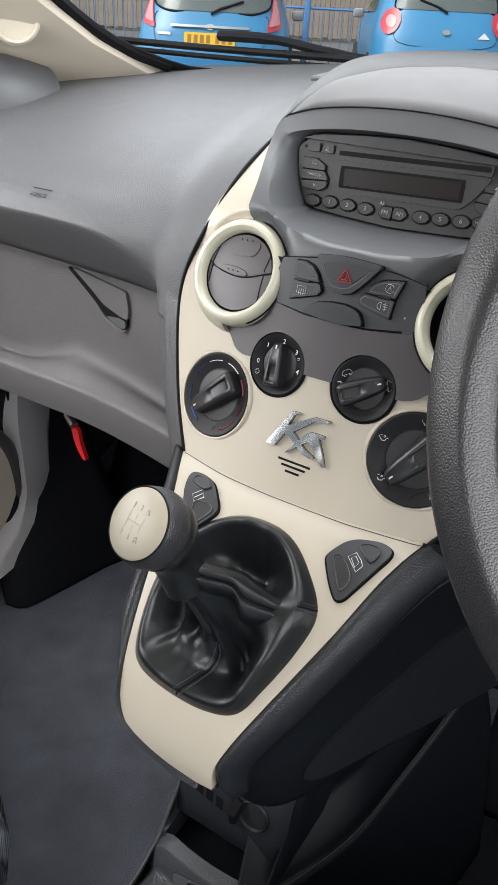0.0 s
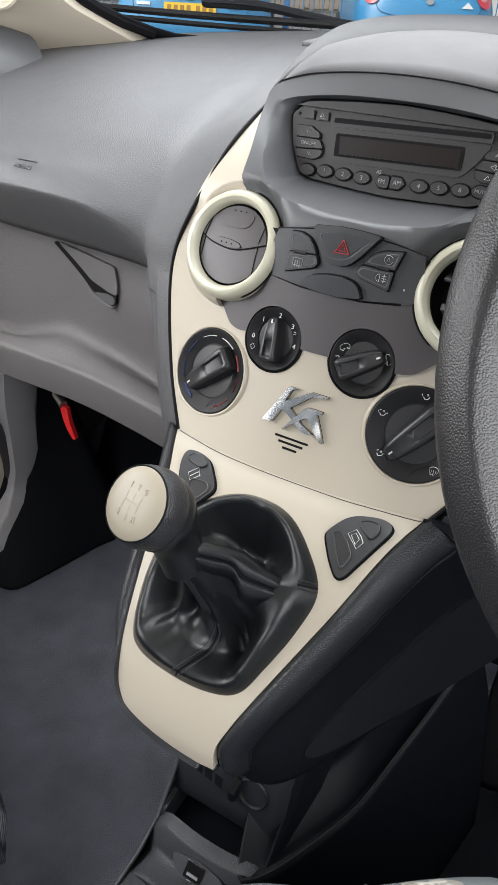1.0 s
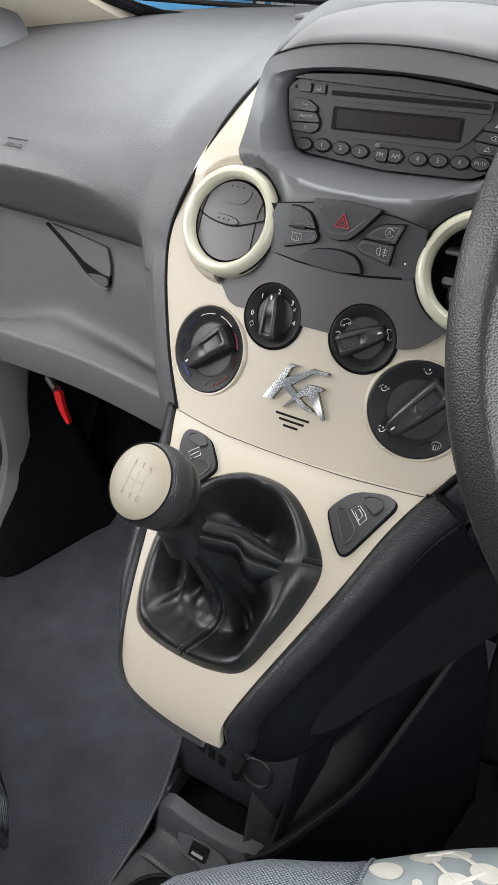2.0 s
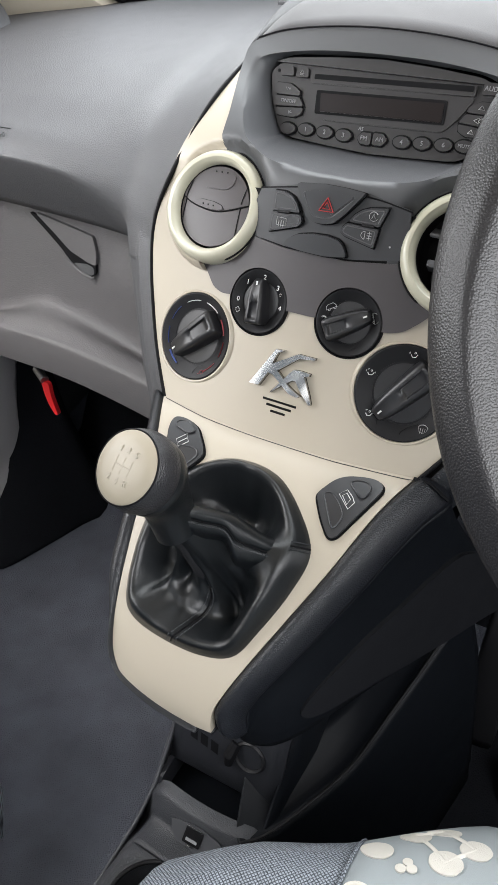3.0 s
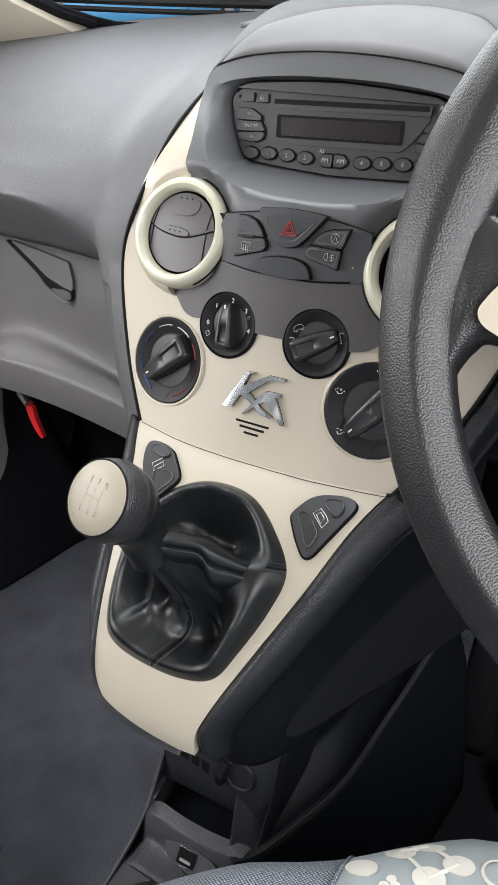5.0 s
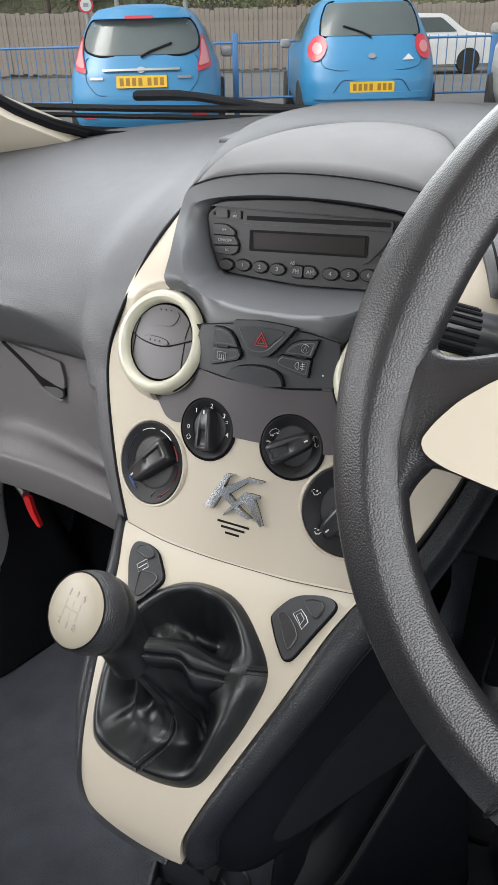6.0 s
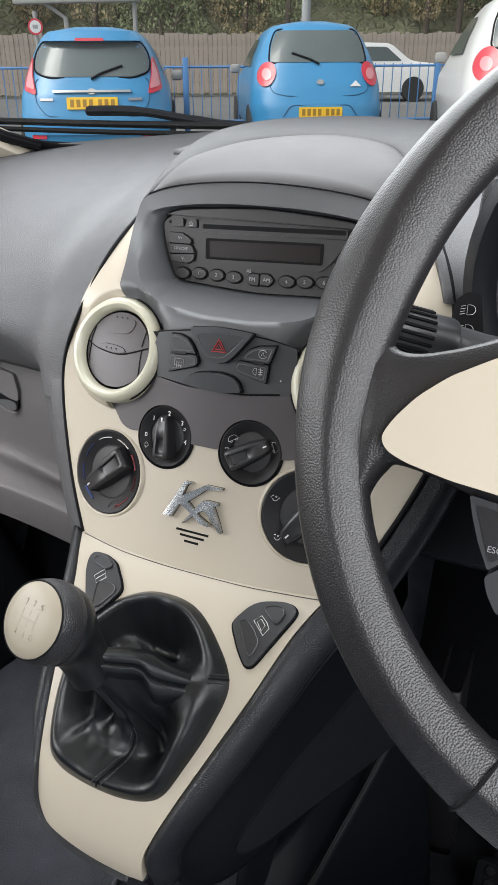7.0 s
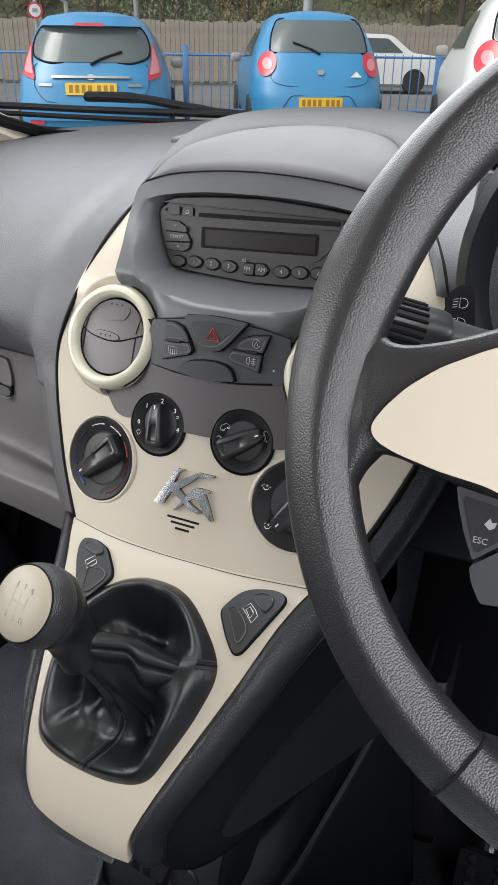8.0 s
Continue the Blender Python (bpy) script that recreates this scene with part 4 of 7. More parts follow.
for cx, cy, rot in ((-0.0145, 0.0080, 32), (0.0176, 0.0070, -66)):
    mm = m @ pose(cx, cy, 0.0002, 0, 0, rot)
    part("symbol", strokes([[(-0.0040, -0.0011), (-0.0034, 0.0011), (-0.0017, 0.0021), (0.0020, 0.0021), (0.0034, 0.0006), (0.0040, -0.0011), (-0.0040, -0.0011)], arc(-0.0020, -0.0013, 0.0009, 180, 360, 5), arc(0.0023, -0.0013, 0.0009, 180, 360, 5)], 0.00034, mm), WHITE, d)
part("symbol", strokes([arc(0, 0, 0.0012, 20, 160, 5), arc(0, -0.0008, 0.0024, 40, 140, 5)], 0.0003, m @ pose(-0.0180, -0.0008, 0.0002)), WHITE, d)
part("tab_line", strokes([[(0.004, -0.0220), (0.005, -0.0185), (0.0085, -0.0150), (0.0120, -0.0140)], [(-0.0115, -0.0195), (-0.0110, -0.0165)]], 0.0003, m @ pose(0, 0, -0.0004)), GAP, d)
d, m, g = dial(*DIALS[3], "large black air direction dial with white symbols", 53, 0.0246, 0.0185)
for cx, cy, feet, face in ((-0.0195, -0.0195, 1, 0), (-0.0252, 0.0082, 1, 1), (0.0003, 0.0268, 0, 1)):
    lines = [[(-0.0020, 0.0002), (-0.0008, -0.0014), (0.0014, -0.0010), (0.0024, 0.0008)], arc(0.0006, 0.0017, 0.0006, 0, 360, 6)]
    if feet:
        lines += [[(0.0028, 0.0014), (0.0034, 0.0006)], [(-0.0024, 0.0020), (-0.0012, 0.0026)]]
    if face:
        lines += [[(-0.0032, 0.0018), (-0.0030, 0.0004)], [(-0.0034, 0.0010), (-0.0026, 0.0010)]]
    part("symbol", strokes(lines, 0.00045, m @ pose(cx, cy, 0.0002)), WHITE, d)
part("symbol", strokes([arc(0, -0.001, 0.0038, 30, 150, 8) + [(-0.0019, -0.0028), (0.0019, -0.0028), (0.0033, 0.0009)]] + [[(x, -0.0036), (x, 0.0005)] for x in (-0.0015, 0, 0.0015)], 0.0003, m @ pose(0.0190, -0.0200, 0.0002)), WHITE, d)
part("tab_line", strokes([[(-0.0125, -0.0280), (-0.0125, -0.0230), (-0.0150, -0.0190)], [(0.0035, -0.0325), (0.0050, -0.0260), (0.0090, -0.0215), (0.0150, -0.0180)]], 0.0003, m @ pose(0, 0, -0.0004)), GAP, d)

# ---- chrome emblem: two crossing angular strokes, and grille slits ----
em = thing("emblem", "chrome angular badge on the cream panel", "badge", tuple(on_stack(-0.008, 0.808, 0)))
STEM = [(-0.0317, 0.7965), (-0.0165, 0.8234), (-0.0097, 0.8239), (-0.0145, 0.8212), (-0.0171, 0.8132), (0.0011, 0.8241), (0.0142, 0.8241), (0.0137, 0.8228), (0.0022, 0.8213), (-0.012, 0.8098), (0.0, 0.8012), (0.0092, 0.7973), (0.0069, 0.796), (0.0003, 0.7971), (-0.0148, 0.8064), (-0.0187, 0.807), (-0.024, 0.797)]
ARROW = [(-0.0141, 0.7942), (-0.0024, 0.8102), (0.0004, 0.8132), (0.0056, 0.8137), (0.0127, 0.8134), (0.0123, 0.8115), (0.009, 0.8107), (0.0148, 0.801), (0.0185, 0.7938), (0.017, 0.7931), (0.0094, 0.7997), (0.0036, 0.8063), (0.0009, 0.8061), (-0.0048, 0.8023)]
for o in (STEM, ARROW):
    part("stroke", plate(o, lambda a, b, d: on_stack(a, b, d * (1 + 0.06 * math.sin(230 * a - 120 * b + 2.2))), 0.0040, base=-0.001, bev=0.0017, cell=0.0015), CHROME, em, sharp=25)
    # black sheet round the stroke's foot, drawn as its contact shadow
    part("contact_shade", plate(grown(o, 0.00015), on_stack, 0.0004, base=-0.001, bev=0.0001, cell=0.004), GAP, em)
    # chrome bead added so that the outline shows a bright line
    part("bright_edge", tube([on_stack(a, b, 0.0034) for a, b in grown(o, -0.0007)], 0.0003, 6, closed=True), CHROME, em)
for z, x0, x1 in ((0.7892, -0.0195, 0.0074), (0.7859, -0.0157, 0.0042), (0.7823, -0.0113, 0.0003)):
    part("slit", tube([on_stack(x0, z, 0.0), on_stack(x1, z, 0.0)], 0.0009, 6), GAP, dash, "dark grille slit")
# ---- centre console ----
cprof = catmull([(0, 0.419, 0.7636), (0, 0.400, 0.757), (0, 0.372, 0.740), (0, 0.335, 0.706), (0, 0.300, 0.668), (0, 0.282, 0.635), (0, 0.278, 0.612), (0, 0.284, 0.590), (0, 0.300, 0.574)], 10)
clen = [0.0]
for p, q in zip(cprof, cprof[1:]):
    clen.append(clen[-1] + (q - p).length)


def on_console(x, a, d):
    """x across, a along the console's face from its head to its nose, d out of it."""
    y, z = np.interp(a, clen, [p.y for p in cprof]), np.interp(a, clen, [p.z for p in cprof])
    e = 0.004
    ty = np.interp(a + e, clen, [p.y for p in cprof]) - np.interp(a - e, clen, [p.y for p in cprof])
    tz = np.interp(a + e, clen, [p.z for p in cprof]) - np.interp(a - e, clen, [p.z for p in cprof])
    n = vec(0, tz, -ty).normalized()
    return vec(x, y + x * x / 0.92 * max(0.0, 1 - a / 0.08), z) + n * d


con = thing("centre_console", "gear console with cream top and black grained padded sides", "console", (0, 0.38, 0.6))
L_EDGE = [(0.0, -0.1075), (0.033, -0.0886), (0.066, -0.0785), (0.1036, -0.0718), (0.1322, -0.0667), (0.166, -0.0600), (0.185, -0.0550), (0.198, -0.0470), (0.2035, -0.0385)]
R_EDGE = [(0.0, 0.1015), (0.030, 0.0893), (0.073, 0.0755), (0.1186, 0.0582), (0.162, 0.041), (0.180, 0.0342), (0.195, 0.0298), (0.2125, 0.0310)]


def right_x(a):
    return float(np.interp(a, [p[0] for p in R_EDGE], [p[1] for p in R_EDGE]))


lcur = [(p.y, p.x) for p in catmull([(a, x, 0) for a, x in L_EDGE], 5)]
rcur = [(p.y, p.x) for p in catmull([(a, x, 0) for a, x in R_EDGE], 5)]
bottom = [(-0.026, 0.2082), (-0.004, 0.2130), (0.018, 0.2145)]
RING = [(-0.034, 0.0305), (-0.0126, 0.0233), (0.015, 0.027), (0.0395, 0.0455), (0.0580, 0.070), (0.0555, 0.0975), (0.0445, 0.130), (0.0330, 0.1525), (0.0100, 0.1610), (-0.021, 0.1615), (-0.0470, 0.1560), (-0.0585, 0.1420), (-0.0655, 0.105), (-0.0640, 0.070), (-0.0532, 0.0480)]
top = plate(lcur + bottom + list(reversed(rcur)), lambda a, b, d: vec(a, b, d), 0.0, base=-0.006, bev=0.0015, cell=0.005)


def within(x, a, poly):
    inside = False
    for (x0, a0), (x1, a1) in zip(poly, poly[1:] + poly[:1]):
        if (a0 > a) != (a1 > a) and x < (x1 - x0) * (a - a0) / (a1 - a0) + x0:
            inside = not inside
    return inside


SMALL = [(-0.003 + (x + 0.003) * 0.955, 0.092 + (a - 0.092) * 0.955) for x, a in RING]
bmesh.ops.delete(top, geom=[f for f in top.faces if within(f.calc_center_median().x, f.calc_center_median().y, SMALL)], context="FACES")
for v in top.verts:
    v.co = on_console(*v.co)
bmesh.ops.recalc_face_normals(top, faces=top.faces[:])
part("cream_top", top, CREAM, con, "cream lacquered plastic surround", sharp=50)

# fine joint where the console meets the upright panel
part("panel_joint", tube(catmull([(-0.1042, 0.4297, 0.7636), (-0.0659, 0.4213, 0.7633), (-0.0348, 0.4183, 0.7633), (-0.0058, 0.4174, 0.7634), (0.0402, 0.4185, 0.7633), (0.0637, 0.4211, 0.7633), (0.0915, 0.4251, 0.7632), (0.1010, 0.4262, 0.7640)], 6), 0.0003, 6), THREAD, con, "thin dark joint line")

# padded sides
low = catmull([(0.180, 0.60, 0.525), (0.172, 0.55, 0.568), (0.142, 0.48, 0.575), (0.107, 0.405, 0.578), (0.070, 0.333, 0.570), (0.046, 0.312, 0.571), (0.020, 0.318, 0.560)], 8)
rows = []
N = 40
for i in range(N + 1):
    k = i / N
    a = 0.228 * k
    xr = right_x(a)
    f = k * (len(low) - 1)
    lo = low[int(f)].lerp(low[min(int(f) + 1, len(low) - 1)], f - int(f))
    r4 = on_console(xr + 0.030 - 0.012 * k, a, -0.036 + 0.016 * k)
    rows.append(catmull([on_console(xr - 0.002, a, -0.006), on_console(xr + 0.001, a, 0.000), on_console(xr + 0.006, a, 0.0032), on_console(xr + 0.015 - 0.003 * k, a, -0.001), on_console(xr + 0.025 - 0.008 * k, a, -0.014), r4, r4.lerp(lo, 0.5) + vec(0.004, 0, 0), lo, lo + vec(-0.02, 0.015, -0.006)], 3))
    if k > 0.80:
        # the pad closes in a round nose
        f = math.sqrt(max(0.0, 1 - ((k - 0.80) / 0.205) ** 2))
        c = rows[-1][14]
        rows[-1] = [c + (p - c) * max(0.12, f) for p in rows[-1]]
part("side_pad", grid([r[:14] for r in rows]), PAD, con, "black grained padded edge", solid=0.003, sharp=70)
part("side_wall", grid([r[13:] for r in rows]), SIDE, con, "smooth black side", solid=0.003, sharp=70)


def side_face(k, w, d):
    a = 0.228 * k
    f = k * (len(low) - 1)
    lo = low[int(f)].lerp(low[min(int(f) + 1, len(low) - 1)], f - int(f))
    r4 = on_console(right_x(a) + 0.030 - 0.012 * k, a, -0.036 + 0.016 * k)
    return r4.lerp(lo, w) + vec(0.0042 + d, -0.5 * d, 0)


part("side_panel", plate(rnd([(-0.0, 0.20), (0.46, 0.26), (0.62, 0.40), (0.67, 0.58), (0.62, 0.78), (0.46, 0.90), (0.0, 0.93)], 0.12), side_face, 0.0015, base=-0.002, bev=0.001, cell=0.08), INSET, con, "smooth charcoal inset panel", sharp=60)
rows = []
for a, x in L_EDGE[:-1] + [(0.2075, -0.026), (0.2130, -0.002), (0.2145, 0.020)]:
    dn = 0.0 if a < 0.19 else 1.0
    w = 1.0 if a < 0.16 else 0.35
    c = lambda dx, d: on_console(x + w * dx * (1 - dn), a + w * dx * -dn, d * (1 if d > 0 else max(w, 0.5)))
    rows.append([c(0.002, -0.006), c(-0.0005, 0.0005), c(-0.005, 0.0035), c(-0.0105, 0.0005), c(-0.013, -0.008), c(-0.012, -0.03 + 0.018 * dn), c(-0.006, -0.075 + 0.058 * dn)])
rows = [catmull(r, 3) for r in rows]
rows = [catmull([r[i] for r in rows], 5) for i in range(len(rows[0]))]
part("side_pad", grid(rows), PAD, con, "black grained padded side", solid=0.002, sharp=70)
und = [[on_console(x, 0.2125 + 0.012 * s - 0.010 * (1 - (x + 0.04) / 0.07), -0.002 - 0.03 * s) for x in np.linspace(-0.04, 0.032, 6)] for s in np.linspace(0, 1, 4)]
part("nose_underside", grid(und), PAD, con, solid=0.003)
part("corner_joint", tube([on_console(0.101, 0.002, 0.002), on_console(0.113, 0.004, 0.002), on_console(0.126, 0.006, -0.010)], 0.0012, 6), GAP, con)

# ---- window switches ----
def window_switch(o, low_pad, high_pad, at, marks):
    """A rocker sunk in the cream top: its outline, two finger pads and a window symbol."""
    cx, ca = at
    s = thing("window_switch", "black electric window rocker set in the cream console", "switch", tuple(on_console(cx, ca, 0)), group="window switches")
    part("recess", plate(rnd(grown(o, 0.0014), 0.005), on_console, 0.0005, bev=0.0002, cell=0.02), GAP, s)
    rk = part("rocker", plate(rnd(o, 0.005), on_console, 0.0032, bev=0.0016, cell=0.012), BUTTON, s, sharp=60)
    for q, h in ((low_pad, 0.0038), (high_pad, 0.0042)):
        part("finger_pad", plate(rnd(q, 0.0035), on_console, h, bev=0.0010), KNOB if q is low_pad else BUTTON, rk)
        part("pad_edge", tube([on_console(p.x, p.y, h) for p in rnd(q, 0.0035)], 0.0006, 6, closed=True), BUTTON, rk)
    part("symbol", joined(*[tube([on_console(x, a, 0.0036) for x, a in line], 0.0003, 5, closed=len(line) > 3) for line in marks]), WHITE, rk)


window_switch([(0.0466, 0.0330), (0.0472, 0.0288), (0.0533, 0.0178), (0.0608, 0.0127), (0.0735, 0.0102), (0.0809, 0.0108), (0.0856, 0.0141), (0.0862, 0.0183), (0.0778, 0.0387), (0.0705, 0.0552), (0.0673, 0.0572), (0.0643, 0.0564), (0.0562, 0.0472)],
              [(0.0505, 0.0303), (0.0551, 0.0275), (0.0630, 0.0331), (0.0692, 0.0403), (0.0690, 0.0445), (0.0675, 0.0498), (0.0652, 0.0510)], [(0.0637, 0.0174), (0.0697, 0.0145), (0.0768, 0.0150), (0.0800, 0.0200), (0.0765, 0.0277)], (0.0663, 0.0290), ([(0.0605, 0.0274), (0.0646, 0.023), (0.07, 0.0272), (0.0727, 0.0307), (0.0703, 0.036)], [(0.0631, 0.0279), (0.0653, 0.0255), (0.0693, 0.0291), (0.0683, 0.0333)]))
window_switch([(-0.0812, 0.0262), (-0.0842, 0.0187), (-0.0832, 0.0125), (-0.0728, 0.0107), (-0.0605, 0.0138), (-0.0474, 0.0272), (-0.0445, 0.0330), (-0.0500, 0.0440), (-0.0560, 0.0530), (-0.0625, 0.0560)],
              [(-0.0660, 0.0320), (-0.0520, 0.0300), (-0.0480, 0.0340), (-0.0560, 0.0480), (-0.0610, 0.0500)], [(-0.0790, 0.0190), (-0.0770, 0.0145), (-0.0680, 0.0130), (-0.0600, 0.0180), (-0.0640, 0.0220)], (-0.0655, 0.0270), ([(-0.071, 0.0291), (-0.0653, 0.0223), (-0.0608, 0.0276), (-0.0664, 0.0337)], [(-0.0681, 0.031), (-0.0634, 0.0252)]))

# ---- gear lever ----
gl = thing("gear_lever", "gear lever with cream capped black knob and creased leather gaiter", "gear lever", tuple(on_console(0, 0.1, 0)))
ring = catmull([(x, a, 0) for x, a in RING], 7, closed=True)
M = len(ring)
cap_c = vec(-0.0306, 0.2820, 0.8125)
cap_n = vec(-0.185, -0.752, 0.632).normalized()
ball_c = cap_c - cap_n * 0.014
foot = vec(-0.006, 0.332, 0.700)
ax = (ball_c - foot).normalized()
sx = ax.cross(vec(0, 1, 0)).normalized()
sy = ax.cross(sx)
neck_c = ball_c - ax * 0.046


def gaiter_point(i, t):
    """Leather from the ring (t=0) to the neck (t=1): rolls over the rim, sags and folds."""
    p = ring[i % M]
    th = 2 * math.pi * i / M
    cx, ca = -0.004, 0.092
    base = on_console(cx + (p.x - cx) * (1 - 0.90 * t ** 0.8), ca + (p.y - ca) * (1 - 0.90 * t ** 0.8), 0.0)
    nrm = (on_console(p.x, p.y, 0.01) - on_console(p.x, p.y, 0.0)).normalized()
    roll = math.sin(min(1.0, t / 0.10) * math.pi * 0.5) * 0.0095 * max(0.0, 1 - max(0, t - 0.10) / 0.22)
    hol = -(0.016 + 0.008 * math.exp(-(((i + 45) % M - 58) / 14) ** 2)) * math.sin(math.pi * min(1, max(0, (t - 0.08) / 0.8))) * (1 + 0.25 * math.sin(th + 0.5))
    w = max(0.0, min(1.0, (t - 0.30) / 0.70))
    # leather stretched like a tent towards the driver's side rim, slack elsewhere
    g = math.exp(-((i % M - 31) / 9.0) ** 2) + 0.35 * math.exp(-((i % M - 70) / 6.0) ** 2)
    g = min(1.0, g)
    w = (w ** 2.6) * (1 - g) + g * min(1.0, t ** 1.15)
    hol = hol * (1 - 0.85 * g)
    # where the neck stands, its ring follows the same order round
    q = on_console(p.x, p.y, 0) - foot
    q = q - ax * q.dot(ax)
    q = neck_c + q.normalized() * (0.0085 + 0.0065 * g + 0.006 * (1 - w))
    fold = 0.0050 * math.sin(3 * th + 6 * t + 0.6) * math.sin(math.pi * t) ** 0.8 + 0.0028 * math.sin(7 * th - 5 * t) * math.sin(math.pi * min(1, t * 1.1)) * t
    fold += 0.004 * noise.noise(vec(p.x * 45, p.y * 45, t * 3.5))* math.sin(math.pi * t)
    for ir, amp, wide in ((28, 0.004, 3.0), (63 - 8 * t, 0.0065, 4.0), (46, 0.005, 2.5), (84, 0.004, 3.0), (5, 0.0035, 3.0)):
        off = abs((i % M - ir + M / 2) % M - M / 2)
        fold += amp * math.exp(-off / wide) * math.sin(math.pi * min(1, t * 1.15))
    fold += 0.0016 * noise.noise(vec(p.x * 120, p.y * 120, t * 11)) * math.sin(math.pi * t)
    # a deep crease where the leather buckles below the lever
    fold -= 0.008 * math.exp(-(((i % M) - 57) / 2.2) ** 2) * math.exp(-((t - 0.62) / 0.13) ** 2)
    u = i % M
    fold += 0.007 * math.exp(-((u - 71) / 2.4) ** 2) * math.exp(-((t - 0.56) / 0.13) ** 2)
    fold -= 0.010 * math.exp(-((u - 66.5) / 1.9) ** 2) * math.exp(-((t - 0.60) / 0.12) ** 2)
    fold -= 0.006 * math.exp(-abs(u - 52 + 8 * t) / 1.8) * math.exp(-((t - 0.30) / 0.14) ** 2)
    fold += 0.006 * math.exp(-abs(u - 11) / 3.0) * math.exp(-((t - 0.20) / 0.14) ** 2)
    fold -= 0.009 * math.exp(-((u - 22) / 3.0) ** 2) * math.exp(-((t - 0.55) / 0.25) ** 2)
    # creases gathered round the foot of the lever
    fold += 0.0005 * math.sin(46 * t + 0.5 * u) * math.exp(-((u - 58) / 16) ** 2) * math.exp(-((t - 0.80) / 0.14) ** 2)
    roll += 0.0035 * math.exp(-((u - 39) / 9) ** 2) * math.exp(-((t - 0.13) / 0.08) ** 2)
    pt = (base + nrm * (roll + hol)).lerp(q, w)
    return pt + nrm * fold * (1 - 0.5 * w)


rows = [[on_console(p.x * 1.0, p.y, -0.002) for p in ring]] + [[gaiter_point(i, t) for i in range(M)] for t in [0, 0.02, 0.045, 0.07, 0.1, 0.13, 0.17] + list(np.linspace(0.22, 1, 26))]
gaiter = part("gaiter", grid(rows, True), LEATHER, gl, "creased black leather gaiter", sharp=180)
for i0, drift, t0, t1 in ((61, -6, 0.02, 0.60), (27.5, 0, 0.0, 0.085)):
    for off in (-0.55, 0.55):
        steps = 20
        for s in range(steps):
            ta, tb = t0 + (t1 - t0) * s / steps, t0 + (t1 - t0) * (s + 0.6) / steps
            pts = []
            for t in (ta, tb):
                f = i0 + drift * (t - t0) / (t1 - t0) + off * (1.3 + 1.6 * t)
                k = int(math.floor(f))
                pts.append(gaiter_point(k, t).lerp(gaiter_point(k + 1, t), f - k) + vec(0.0004, -0.0009, 0.0013))
            if s == 0:
                acc = []
            acc.append(tube(pts, 0.00045, 5))
        part("stitching", joined(*acc), THREAD, gaiter, "double row of stitches")
    ridge = []
    for t in np.linspace(t0, t1, 24):
        f = i0 + drift * (t - t0) / (t1 - t0)
        k = int(math.floor(f))
        ridge.append(gaiter_point(k, t).lerp(gaiter_point(k + 1, t), f - k))
    part("seam", tube(ridge, 0.0007, 6), GAP, gaiter, "dark seam")
# a stitched sleeve runs from the lever down to the rim on the driver's side
crest = catmull([(-0.0145, 0.3077, 0.7766), (-0.0072, 0.3137, 0.7728), (-0.0002, 0.3225, 0.7675), (0.0075, 0.3308, 0.7617), (0.0129, 0.3360, 0.7576), (0.0218, 0.3409, 0.7489), (0.0310, 0.3463, 0.7408), (0.0391, 0.3540, 0.7362)], 6)
sewn = catmull([(-0.0121, 0.3038, 0.7708), (-0.0044, 0.3092, 0.7662), (0.0021, 0.3167, 0.7609), (0.0105, 0.3257, 0.7544), (0.0179, 0.3277, 0.7458), (0.0283, 0.3358, 0.7376), (0.0374, 0.3431, 0.7313), (0.0441, 0.3501, 0.7280)], 6)
inward = vec(-0.37, 0.67, -0.64)


def sleeve_row(a, b, k):
    end = max(0.0, (k - 0.85) / 0.15)
    d = b - a
    return catmull([a - d * 0.1 + inward * 0.016, a + inward * (0.004 + 0.004 * end), a + d * 0.10 + inward * 0.004 * end, a + d * 0.45 - inward * 0.0032 * (1 - end), a + d * 0.80 - inward * 0.0022 * (1 - end), b + inward * 0.0002, b + d * 0.25 - inward * 0.0010 * (1 - end), b + d * 0.7 + inward * 0.0030, b + d * 1.1 + inward * 0.0130], 3)


part("sleeve", grid([sleeve_row(a, b, k / (len(crest) - 1)) for k, (a, b) in enumerate(zip(crest, sewn))]), LEATHER, gaiter, "stitched leather sleeve", sharp=180)
part("seam", tube([b - inward * 0.0004 for b in sewn], 0.0005, 6), GAP, gaiter, "dark seam")
for off in (-0.24, 0.24):
    run = [b + (b - a) * off - inward * 0.0016 for a, b in zip(crest, sewn)]
    run = catmull(run, 2)
    part("stitching", joined(*[tube([run[k], run[k].lerp(run[k + 1], 0.9), run[k + 1].lerp(run[k + 2], 0.3)], 0.00042, 5) for k in range(0, len(run) - 2, 2)]), THREAD, gaiter, "row of stitches")
kx = cap_n.cross(vec(0, 1, 0)).normalized()
km = Matrix((kx, cap_n.cross(kx), cap_n)).transposed().to_4x4()
km.translation = cap_c
CAP = surface("satin_cream_cap", (0.27, 0.240, 0.186), 0.42, vary=0.03, spec=0.4)
KNOB_SKIN = surface("grained_knob_skin", (0.014, 0.014, 0.016), 0.36, grain=700, bump=0.45, vary=0.1, skin=True)
